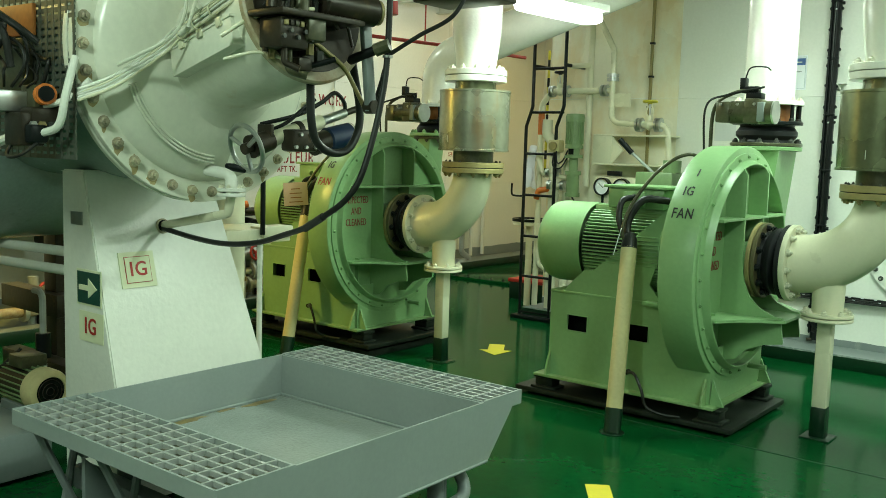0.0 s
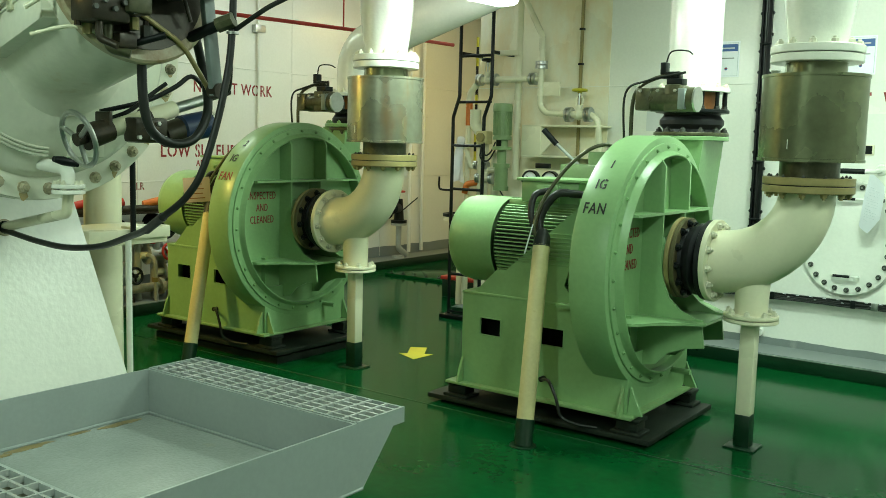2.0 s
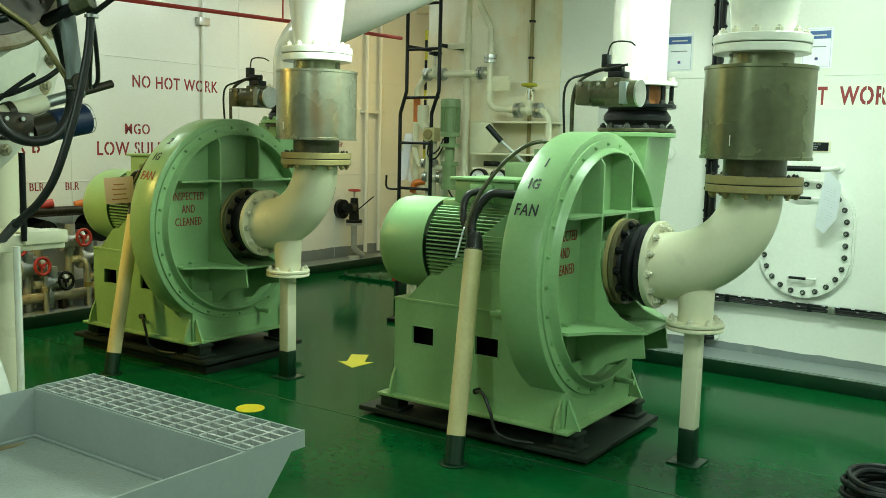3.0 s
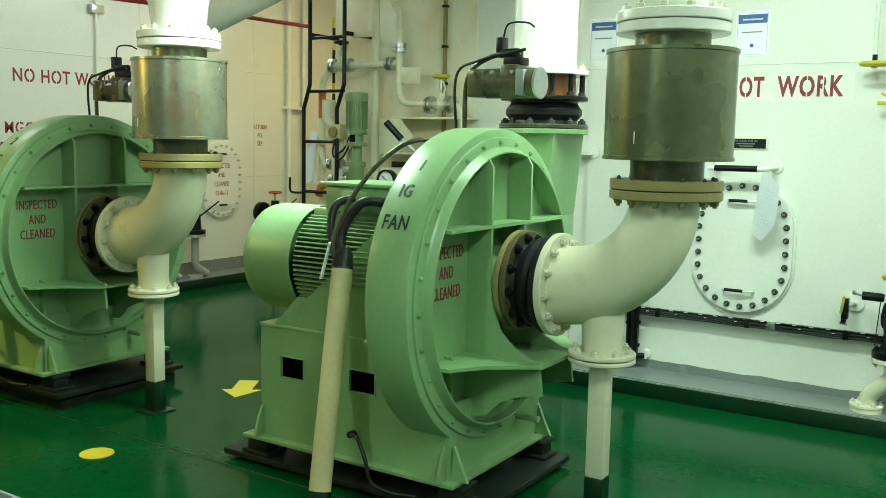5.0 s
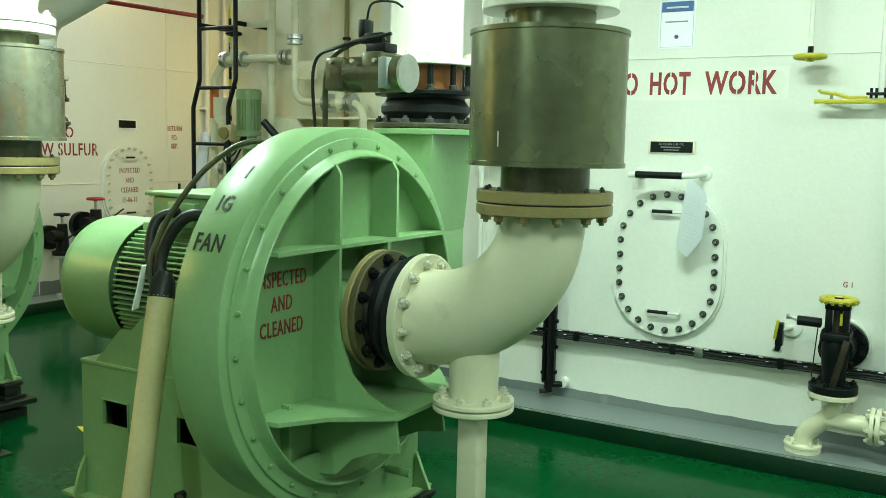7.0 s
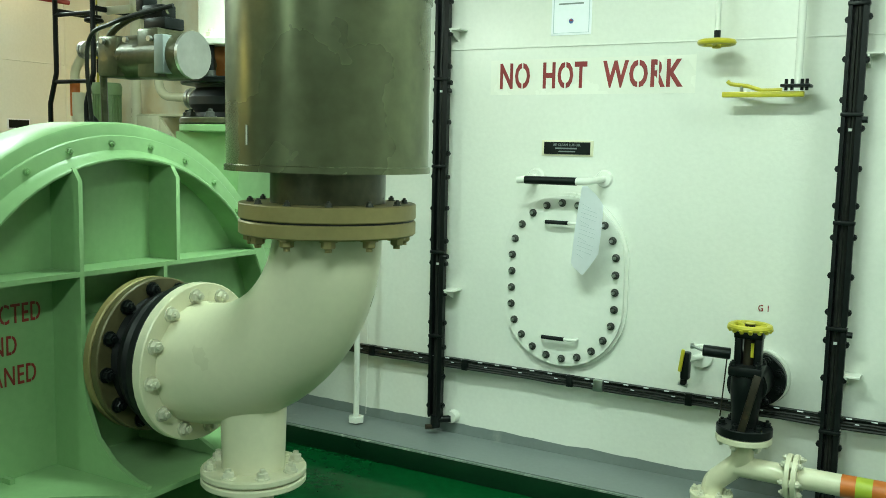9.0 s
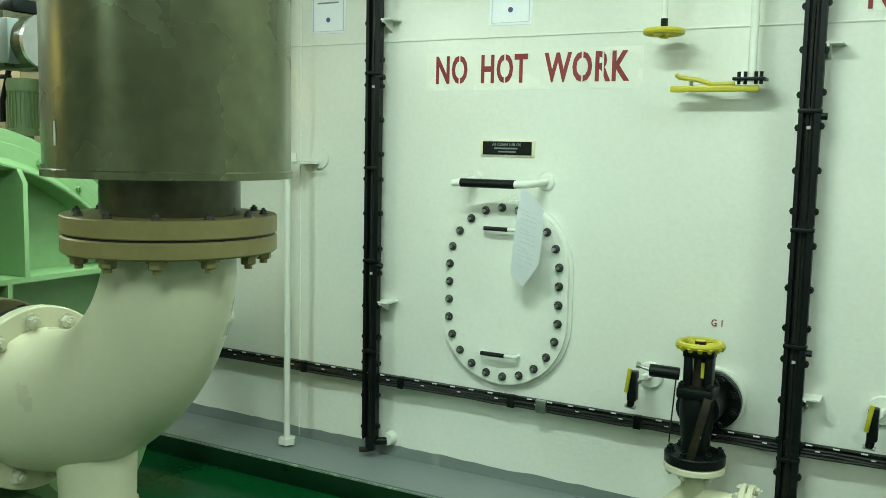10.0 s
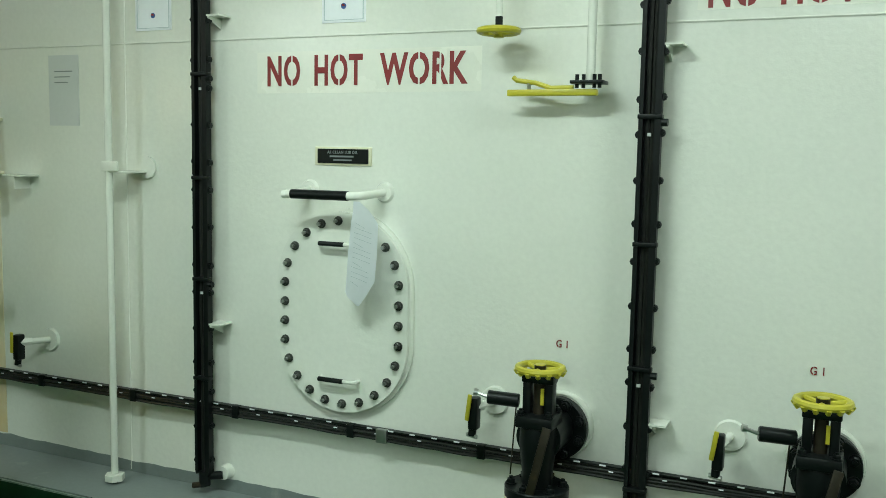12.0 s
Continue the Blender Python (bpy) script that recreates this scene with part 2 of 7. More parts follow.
def bend_path(pts, radius, n=7):
    """A polyline whose inner corners are rounded to arcs."""
    P = [Vector(p) for p in pts]
    out = [P[0]]
    for a, b, c in zip(P, P[1:], P[2:]):
        d0, d1 = (a - b).normalized(), (c - b).normalized()
        ang = d0.angle(d1)
        cut = min(radius / math.tan(ang / 2), (a - b).length * 0.49, (c - b).length * 0.49)
        s, e = b + d0 * cut, b + d1 * cut
        r = cut * math.tan(ang / 2)
        mid = b + (d0 + d1).normalized() * (r / math.sin(ang / 2))
        for i in range(n + 1):
            w = i / n
            fi = math.pi - ang
            out.append(mid + ((s - mid) * math.sin((1 - w) * fi) + (e - mid) * math.sin(w * fi)) / math.sin(fi))
    out.append(P[-1])
    return out


def sweep(bm, path, r, seg=12, caps=True):
    P = [Vector(p) for p in path]
    keep = [P[0]]
    for p in P[1:]:
        if (p - keep[-1]).length > 1e-5:
            keep.append(p)
    P = keep
    rs = r if isinstance(r, (list, tuple)) else None
    t0 = (P[1] - P[0]).normalized()
    _, u, _ = basis(t0)
    rows = []
    for i, p in enumerate(P):
        t = (P[min(i + 1, len(P) - 1)] - P[max(i - 1, 0)]).normalized()
        u = (u - t * u.dot(t)).normalized()
        v = t.cross(u)
        rad = rs[min(i, len(rs) - 1)] if rs else r
        rows.append([bm.verts.new(p + (u * math.cos(2 * math.pi * k / seg) + v * math.sin(2 * math.pi * k / seg)) * rad) for k in range(seg)])
    for a, b in zip(rows, rows[1:]):
        for k in range(seg):
            bm.faces.new((a[k], a[(k + 1) % seg], b[(k + 1) % seg], b[k]))
    if caps:
        bm.faces.new(rows[0][::-1])
        bm.faces.new(rows[-1])
    return bm


def prism(bm, poly, axis, lo, hi):
    """A flat polygon, extruded along axis 0, 1 or 2 from lo to hi; poly in the other two coordinates in order."""
    def at(p, h):
        c = [p[0], p[1]]
        c.insert(axis, h)
        return c
    a = [bm.verts.new(at(p, lo)) for p in poly]
    b = [bm.verts.new(at(p, hi)) for p in poly]
    k = len(poly)
    fs = [bm.faces.new(a), bm.faces.new(b)]
    for i in range(k):
        fs.append(bm.faces.new((a[i], a[(i + 1) % k], b[(i + 1) % k], b[i])))
    bmesh.ops.recalc_face_normals(bm, faces=fs)
    return bm


HEX = {}


def hex_mesh(size, material, washer=True):
    """A hexagon bolt head on a washer, with the stud's end; local z is outward. size: across the flats."""
    key = (round(size, 4), material.name)
    if key not in HEX:
        bm = B()
        revolve(bm, (0, 0, 0), (0, 0, 1), [(0, size * 0.16), (size * 0.72, size * 0.16), (size * 0.72, 0)], 10)
        revolve(bm, (0, 0, size * 0.16), (0, 0, 1), [(size * 0.56, 0), (size * 0.56, size * 0.42), (size * 0.46, size * 0.5), (0, size * 0.5)], 6)
        revolve(bm, (0, 0, size * 0.6), (0, 0, 1), [(size * 0.28, 0), (size * 0.28, size * 0.35), (0, size * 0.38)], 8)
        finish(bm, None)
        me = bpy.data.meshes.new("bolt")
        bm.to_mesh(me)
        bm.free()
        me.materials.append(material)
        HEX[key] = me
    return HEX[key]


def bolts(parent, places, axis, size, material, name="bolt"):
    me = hex_mesh(size, material)
    base = BASES[root_of(parent)]
    q = Vector((0, 0, 1)).rotation_difference(Vector(axis).normalized())
    for p in places:
        ob = new(name, me)
        ob.parent = parent
        ob.matrix_basis = Matrix.LocRotScale(Vector(p) - base, q @ Euler((0, 0, random.random() * 3)).to_quaternion(), None)


def circle(origin, axis, r, n, start=0.0):
    a, u, v = basis(axis)
    return [Vector(origin) + (u * math.cos(start + 2 * math.pi * i / n) + v * math.sin(start + 2 * math.pi * i / n)) * r for i in range(n)]


def flange(parent, name, p, axis, ri, ro, thick, material, nb, bolt_r, bolt_size, bolt_mat, both=True, label=""):
    a = Vector(axis).normalized()
    p = Vector(p)
    bm = ringd(B(), p, p + a * thick, ri, ro, 48, min(0.003, thick * 0.2))
    ob = part(name, bm, material, parent, label)
    if nb:
        bolts(ob, circle(p + a * thick, axis, bolt_r, nb, 0.13), a, bolt_size, bolt_mat)
        if both:
            bolts(ob, circle(p, axis, bolt_r, nb, 0.13), -a, bolt_size, bolt_mat)
    return ob


def lettering(name, text, m, height, material, parent, stencil=True, wide=0.72, bold=0.012, spacing=1.12):
    """Painted letters. m places their own plane: x along the line, y up, z out of the wall; the line is centred."""
    base = BASES[root_of(parent)]
    cu = bpy.data.curves.new(name, "FONT")
    cu.body, cu.size, cu.align_x, cu.align_y = text, 1.0, "CENTER", "CENTER"
    cu.offset, cu.extrude, cu.resolution_u, cu.space_character = bold, 0.004, 3, spacing
    tmp = bpy.data.objects.new(name, cu)
    scene.collection.objects.link(tmp)
    bpy.context.view_layer.update()
    me = bpy.data.meshes.new_from_object(tmp.evaluated_get(bpy.context.evaluated_depsgraph_get()))
    bpy.data.objects.remove(tmp)
    bm = B()
    bm.from_mesh(me)
    bmesh.ops.remove_doubles(bm, verts=bm.verts, dist=1e-4)
    if stencil:
        chars = [c for c in text if c != " "]
        seen, isles = set(), []
        for v in bm.verts:
            if v in seen:
                continue
            stack, isle = [v], []
            seen.add(v)
            while stack:
                w = stack.pop()
                isle.append(w)
                for e in w.link_edges:
                    o = e.other_vert(w)
                    if o not in seen:
                        seen.add(o)
                        stack.append(o)
            xs = [w.co.x for w in isle]
            isles.append((min(xs), max(xs)))
        isles.sort()
        for k, (x0, x1) in enumerate(isles):
            if x1 - x0 < 0.3 or (len(isles) == len(chars) and chars[k] not in "OGDRPBCSQU0689"):
                continue
            cx = (x0 + x1) / 2
            for cut in (cx - 0.035, cx + 0.035):
                geom = [g for g in bm.faces if x0 - 1e-3 <= g.calc_center_median().x <= x1 + 1e-3]
                geom += list({e for f in geom for e in f.edges}) + list({v for f in geom for v in f.verts})
                bmesh.ops.bisect_plane(bm, geom=geom, dist=1e-5, plane_co=(cut, 0, 0), plane_no=(1, 0, 0))
            gone = [f for f in bm.faces if abs(f.calc_center_median().x - cx) < 0.034]
            bmesh.ops.delete(bm, geom=gone, context="FACES")
    bmesh.ops.transform(bm, matrix=m @ Matrix.Diagonal((height / 0.70 * wide, height / 0.70, 0.2, 1)), verts=bm.verts)
    bmesh.ops.translate(bm, vec=-base, verts=bm.verts)
    me2 = bpy.data.meshes.new(name)
    bm.to_mesh(me2)
    bm.free()
    me2.materials.append(material)
    ob = new(name, me2)
    ob.parent = parent
    return ob


def on_north(x, z, y=None):
    return pose(x, (NORTH if y is None else y) - 0.0016, z, 90, 0, 0)


def on_west(y, z):
    return pose(WEST + 0.001, y, z, 90, 0, 90)

# ---- the room ----
NORTH, WEST, EAST, SOUTH, END, TOP = 6.56, -6.5, 3.2, -2.2, 10.2, 3.0
CORNER = -4.11

bm = box(B(), WEST - 0.4, SOUTH - 0.2, -0.15, EAST + 0.2, END + 0.2, 0.0)
floor = solid("floor", bm, FLOOR, "glossy dark green painted steel deck", "floor", kind="structure")
bm = B()
sweep(bm, [(WEST + 0.7, 4.215, 0.0), (EAST - 0.1, 4.215, 0.0)], 0.003, 6)
part("weld_seam", bm, KERB, floor)

bm = box(B(), WEST - 0.2, SOUTH - 0.2, TOP, EAST + 0.2, END + 0.2, TOP + 0.1)
for y in np.arange(-1.6, 10, 0.8):
    box(bm, WEST, y, TOP - 0.16, EAST, y + 0.012, TOP)
    box(bm, WEST, y - 0.04, TOP - 0.17, EAST, y + 0.052, TOP - 0.16)
solid("ceiling", bm, CEIL, "cream painted steel deckhead with stiffeners", "ceiling", kind="structure")

wall_north = solid("wall_north", box(B(), CORNER, NORTH, 0, EAST + 0.2, NORTH + 0.6, TOP), WALL, "cream gloss painted steel tank bulkhead", "wall", kind="structure")
bm = B()
sweep(bm, [(CORNER, NORTH, 1.795), (EAST, NORTH, 1.795)], 0.004, 6)
for x in (-2.28, 1.5):
    sweep(bm, [(x, NORTH, 0.1), (x, NORTH, TOP)], 0.0035, 6)
part("weld_seam", bm, WALL, wall_north)
part("warm_light_panel", box(B(), CORNER + 0.002, NORTH - 0.003, 0.15, -2.98, NORTH, TOP), WARMLIT, wall_north, "yellow-blotched paint, warm lamplight put into the colour")
wall_west = solid("wall_west", box(B(), WEST - 0.2, SOUTH, 0, WEST, END, TOP), WALL, "cream gloss painted steel tank bulkhead", "wall", kind="structure")
bm = B()
for z in (0.98, 1.99):
    sweep(bm, [(WEST, 3, z), (WEST, END, z)], 0.005, 6)
for y in (5.1, 6.85, 8.2):
    sweep(bm, [(WEST, y, 0.1), (WEST, y, TOP)], 0.005, 6)
part("weld_seam", bm, WALL, wall_west)
bm = box(B(), CORNER, NORTH + 0.6, 0, CORNER + 0.2, END, TOP)
solid("wall_recess_east", bm, WALL, "cream painted steel bulkhead of the recess", "wall", kind="structure")
solid("wall_recess_end", box(B(), WEST, END, 0, CORNER + 0.2, END + 0.2, TOP), WALL, "cream painted steel bulkhead at the recess end", "wall", kind="structure")
solid("wall_east", box(B(), EAST, SOUTH, 0, EAST + 0.2, NORTH, TOP), WALL, "cream painted steel bulkhead", "wall", kind="structure")
solid("wall_south", box(B(), WEST - 0.2, SOUTH - 0.2, 0, EAST + 0.2, SOUTH, TOP), WALL, "cream painted steel bulkhead", "wall", kind="structure")


def kerb_run(name, pts):
    """A raised gutter edge along a wall: dark green face, grey painted top."""
    (x0, y0), (x1, y1) = pts
    k = solid(name, box(B(), x0, y0, 0, x1, y1, 0.088, 0.004), KERB, "low dark green kerb along the bulkhead foot", "kerb", kind="structure")
    part("kerb_top", box(B(), x0 + 0.012, y0 + 0.012, 0.086, x1 - 0.004, y1 - 0.002, 0.092), GREYP, k, "grey painted kerb top")
    if x1 - x0 > y1 - y0:
        part("worn_edge", box(B(), x0, y0 - 0.0015, 0.083, x1, y0 + 0.006, 0.0895), WORN, k, "pale worn kerb edge")
    return k


kerb_run("kerb_north", [(CORNER, 6.262), (EAST, NORTH)])
kerb_run("kerb_west", [(WEST, 5.2), (-6.22, END)])
kerb_run("kerb_west_pipes", [(WEST, 2.2), (-5.85, 5.2)])


def ragged_band(name, parent, along, start, stop, low, mean, wob, flat, seed, out):
    """Grey paint at a wall's foot whose upper edge was cut in by hand."""
    rnd = random.Random(seed)
    bm = B()
    n = int((stop - start) / 0.05)
    tops = []
    h = 0.0
    for i in range(n + 1):
        h = 0.8 * h + rnd.uniform(-1, 1) * wob
        if rnd.random() < 0.05:
            h += wob * 1.5
        tops.append(mean + h)
    prev = None
    for i, zt in enumerate(tops):
        s = start + (stop - start) * i / n
        p = [(s, flat, low), (s, flat, zt), (s, flat + out, zt - 0.001)] if along == "x" else [(flat, s, low), (flat, s, zt), (flat + out, s, zt - 0.001)]
        cur = [bm.verts.new(q) for q in p]
        if prev:
            for j in range(2):
                bm.faces.new((prev[j], cur[j], cur[j + 1], prev[j + 1]))
        prev = cur
    bmesh.ops.recalc_face_normals(bm, faces=bm.faces)
    return part(name, bm, GREYP, parent, "hand-cut grey paint band")


ragged_band("paint_band", wall_north, "x", CORNER, EAST, 0.09, 0.140, 0.0035, NORTH - 0.003, 4, 0.003)
ragged_band("paint_band", wall_west, "y", 2.4, END, 0.09, 0.20, 0.004, WEST + 0.003, 7, -0.003)


def lamp_fixture(x, y, z, length, rz, colour, power, material, label):
    base = (x, y, z)
    t = thing("ceiling_lamp", base, label, "lamp", "deckhead lamps")
    m = Matrix.Translation(base) @ pose(0, 0, 0, 0, 0, rz)
    bm = box(B(), -length / 2, -0.09, 0.05, length / 2, 0.09, 0.09, 0.006)
    bmesh.ops.transform(bm, matrix=m, verts=bm.verts)
    part("housing", bm, WHITE, t)
    bm = box(B(), -length / 2 + 0.03, -0.075, -0.02, length / 2 - 0.03, 0.075, 0.05, 0.03)
    bmesh.ops.transform(bm, matrix=m, verts=bm.verts)
    d = part("diffuser", bm, material, t, "glowing translucent diffuser")
    d.visible_shadow = False
    for s in (-0.4, 0.4):
        p = m @ Vector((s * length, 0, 0.09))
        part("hanger", cyl(B(), p, (p.x, p.y, TOP), 0.008, seg=8), WHITE, t)
    area_lamp("lamp_light", x, y, z - 0.03, length - 0.08, 0.15, power, colour, rz)
    return t


COOLTXT = "white fluorescent fitting with a lit diffuser under the deckhead"
lamp_fixture(-2.755, 4.46, 2.125, 0.74, 86, COOL, 18, TUBE, COOLTXT)
lamp_fixture(-1.00, 4.85, 2.70, 1.25, 0, COOL, 44, TUBE, COOLTXT)
# unseen fitting, added and placed to brighten the fan fronts
lamp_fixture(0.25, 2.6, 2.78, 1.25, 90, COOL, 42, TUBE, COOLTXT)
lamp_fixture(-5.0, 6.6, 2.75, 1.25, 90, COOL, 9, TUBE, COOLTXT)
# unseen fill fitting, added for the pedestal's near face and the tray
lamp_fixture(-1.7, -0.2, 2.70, 1.25, 90, COOL, 51, TUBE, COOLTXT)
lamp_fixture(1.5, 5.5, 2.70, 1.25, 0, COOL, 24, TUBE, COOLTXT)
lamp_fixture(-5.1, 2.86, 1.95, 0.45, 90, WARM, 28, WARMTUBE, "warm glowing lamp fitting under the deckhead")
# no cool source is known here: added to whiten the west bulkhead
lamp_fixture(-5.6, 4.35, 2.75, 0.6, 90, COOL, 8, TUBE, COOLTXT)
lamp_fixture(-4.6, 0.8, 2.5, 0.6, 0, WARM, 14, WARMTUBE, "warm glowing lamp fitting under the deckhead")
lamp_fixture(-5.2, 8.6, 2.7, 0.6, 90, WARM, 8, WARMTUBE, "warm glowing lamp fitting under the deckhead")

# ---- inert gas fans ----
FY, FZ, FR = 4.61, 0.814, 0.605          # casing centre and radius
IY, IZ = 4.54, 0.85                    # inlet axis


def sector(cy, cz, r, a0, a1, n):
    return [(cy + r * math.cos(radians(a0 + (a1 - a0) * i / n)), cz + r * math.sin(radians(a0 + (a1 - a0) * i / n))) for i in range(n + 1)]


def ig_fan(dx, dy, number, tag):
    base = (-2.2 + dx, 4.66 + dy, 0)
    t = thing("inert_gas_fan", base, "green painted fan with motor on dark plinth" + tag, "fan", "inert gas fans")
    X = lambda v: v + dx
    Y = lambda v: v + dy
    # plinth and mounts
    bm = box(B(), X(-2.83), Y(4.27), 0.02, X(-1.575), Y(5.06), 0.045, 0.003)
    box(bm, X(-2.78), Y(4.33), 0.0, X(-1.63), Y(5.0), 0.02)
    part("plinth", bm, PLINTH, t, "dark painted steel plinth plate")
    for mx in (-2.66, -1.70):
        for my in (4.34, 4.98):
            bm = B()
            for z0, z1, w in ((0.045, 0.062, 0.075), (0.062, 0.105, 0.055), (0.105, 0.125, 0.065)):
                box(bm, X(mx - w), Y(my - w * 0.8), z0, X(mx + w), Y(my + w * 0.8), z1, 0.006)
            mt = part("vibration_mount", bm, PLINTH, t, "black rubber vibration mount")
            bolts(mt, [(X(mx), Y(my), 0.125)], (0, 0, 1), 0.028, BOLT)
    # base frame with its foot flange
    bm = box(B(), X(-2.70), Y(4.25), 0.125, X(-1.66), Y(5.04), 0.14, 0.003)
    part("base_flange", bm, GREENW, t, "worn green foot flange")
    part("earth_cable", sweep(B(), smooth_path([(X(-2.14), Y(4.27), 0.235), (X(-2.08), Y(4.235), 0.24), (X(-2.03), Y(4.22), 0.17), (X(-2.0), Y(4.22), 0.09), (X(-1.93), Y(4.24), 0.06), (X(-1.84), Y(4.28), 0.052)]), 0.008, 8), CABLE, t, "black earth cable")
    part("cable_stud", cyl(B(), (X(-2.14), Y(4.295), 0.235), (X(-2.14), Y(4.262), 0.235), 0.014, seg=8), PLINTH, t)
    bm = B()
    y0, y1 = Y(4.292), Y(5.0)
    x0, x1 = X(-2.63), X(-1.70)
    top = 0.60
    xs = [x0, X(-2.522), X(-2.400), X(-2.165), X(-2.040), x1]
    zs = [0.14, 0.40, 0.485, top]
    for i in range(5):
        for k in range(3):
            if k == 1 and i in (1, 3):
                continue
            box(bm, xs[i], y0, zs[k], xs[i + 1], y0 + 0.012, zs[k + 1])
    bmesh.ops.remove_doubles(bm, verts=bm.verts, dist=1e-5)
    bmesh.ops.dissolve_limit(bm, angle_limit=0.01, verts=bm.verts, edges=bm.edges)
    part("front_panel", bm, GREEN, t)
    part("rear_panel", box(B(), x0, y1 - 0.012, 0.14, x1, y1, top), GREEN, t)
    part("end_panel", box(B(), x0, y0 + 0.012, 0.14, x0 + 0.012, y1 - 0.012, top), GREEN, t)
    part("end_panel", box(B(), x1 - 0.012, y0 + 0.012, 0.14, x1, y1 - 0.012, 0.42), GREEN, t)
    part("top_panel", box(B(), x0 - 0.004, y0 - 0.004, top, X(-1.9), y1 + 0.004, top + 0.014, 0.003), GREEN, t)
    # added black block, paints the shade seen through the panel openings
    part("shade_fill", box(B(), x0 + 0.03, y0 + 0.10, 0.15, X(-1.90), y1 - 0.03, top - 0.01), SHADEBLK, t)
    for hx in (-2.522, -2.165):
        bm = B()
        w = 0.122
        for a, b, c, d in ((0, 0.395, w, 0.40), (0, 0.485, w, 0.49), (-0.005, 0.395, 0, 0.49), (w, 0.395, w + 0.005, 0.49)):
            box(bm, X(hx + a), y0 - 0.003, b, X(hx + c), y0, d)
        part("opening_lip", bm, GREEN, t)
    # corner gussets
    for gx, s in ((-2.62, 1), (-1.72, -1)):
        for gy, o in ((4.288, -1), (5.004, 1)):
            a, b = (Y(gy - 0.05), Y(gy)) if o < 0 else (Y(gy), Y(gy + 0.05))
            bm = B()
            tip = b if o < 0 else a
            root = a if o < 0 else b
            prism(bm, [(root, 0.14), (tip, 0.14), (tip, 0.27), ((root + tip) / 2, 0.22)], 0, X(gx - 0.006), X(gx + 0.006))
            part("foot_gusset", bm, GREENW, t)
    for gy in (4.31, 4.98):
        bm = prism(B(), [(X(-1.70), 0.14), (X(-1.63), 0.14), (X(-1.66), 0.20), (X(-1.69), 0.27)], 1, Y(gy - 0.007), Y(gy + 0.007))
        part("front_gusset", bm, GREEN, t)
    bm = cyl(B(), (X(-1.70), Y(4.80), 0.26), (X(-1.60), Y(4.80), 0.26), 0.014, seg=10)
    part("drain_plug", bm, GREEN, t)
    # casing: rim, back, scroll down to the base
    bm = B()
    prof = [(0.20, -1.878), (FR - 0.012, -1.878), (FR - 0.003, -1.875), (FR, -1.868), (FR, -1.709), (FR - 0.003, -1.702), (FR - 0.010, -1.699), (FR - 0.045, -1.699)]
    revolve(bm, (dx, Y(FY), FZ), (1, 0, 0), prof, 72)
    part("casing", bm, GREEN, t)
    # feet of the casing, flat sided below the disc
    bm = prism(B(), [(Y(4.30), 0.14), (Y(5.0), 0.14), (Y(5.0), 0.36)] + [(y + dy, z) for y, z in sector(FY, FZ, FR - 0.07, -52, -128, 10)] + [(Y(4.30), 0.33)], 0, X(-1.872), X(-1.704))
    part("casing_foot", bm, GREEN, t)
    # bolted front ring: stepped annulus
    bm = B()
    prof = [(FR - 0.032, -1.705), (FR - 0.032, -1.692), (FR - 0.034, -1.690), (FR - 0.068, -1.686), (FR - 0.078, -1.676), (FR - 0.083, -1.655), (FR - 0.086, -1.652), (FR - 0.090, -1.652), (FR - 0.093, -1.656), (FR - 0.094, -1.74)]
    revolve(bm, (dx, Y(FY), FZ), (1, 0, 0), prof, 72)
    ring = part("front_ring", bm, GREEN, t, "bolted front ring")
    bolts(ring, circle((X(-1.690), Y(FY), FZ), (1, 0, 0), FR - 0.053, 28, 0.05), (1, 0, 0), 0.0145, BOLTG)
    # recessed front plate, with its inlet opening
    ro = FR - 0.092
    bm = revolve(B(), (dx, Y(FY), FZ), (1, 0, 0), [(0.02, -1.74), (ro, -1.74), (ro, -1.732), (0.02, -1.732)], 64, closed=True)
    part("front_plate", bm, GREEN, t)
    # stiffening ribs that stand out of the plate
    def rib_v(y, z0, z1, lx):
        return prism(B(), [(X(-1.735), z0), (X(lx), z0), (X(lx), z1 - 0.03), (X(lx - 0.02), z1), (X(-1.735), z1)], 1, Y(y - 0.006), Y(y + 0.006))
    part("rib", rib_v(4.445, 1.068, 1.308, -1.632), GREEN, t)
    part("rib", rib_v(4.745, 1.068, 1.312, -1.632), GREEN, t)
    bm = prism(B(), [(X(-1.735), Y(4.165)), (X(-1.632), Y(4.170)), (X(-1.632), Y(5.045)), (X(-1.735), Y(5.055))], 2, 1.056, 1.068)
    part("rib", bm, GREEN, t)
    # long upright rib that flares out under the inlet
    zf = [(-1.735, 1.056), (-1.632, 1.056), (-1.632, 0.86), (-1.62, 0.76), (-1.585, 0.68), (-1.53, 0.63), (-1.46, 0.60), (-1.42, 0.595), (-1.42, 0.588), (-1.735, 0.588)]
    for ry in (4.445, 4.70):
        bm = prism(B(), [(X(a), b) for a, b in zf], 1, Y(ry - 0.006), Y(ry + 0.006))
        part("upright_rib", bm, GREEN, t)
    part("shelf_plate", prism(B(), [(X(-1.735), Y(4.160)), (X(-1.64), Y(4.175)), (X(-1.56), Y(4.30)), (X(-1.40), Y(4.42)), (X(-1.40), Y(4.73)), (X(-1.60), Y(4.98)), (X(-1.735), Y(5.05))], 2, 0.575, 0.588), GREEN, t)
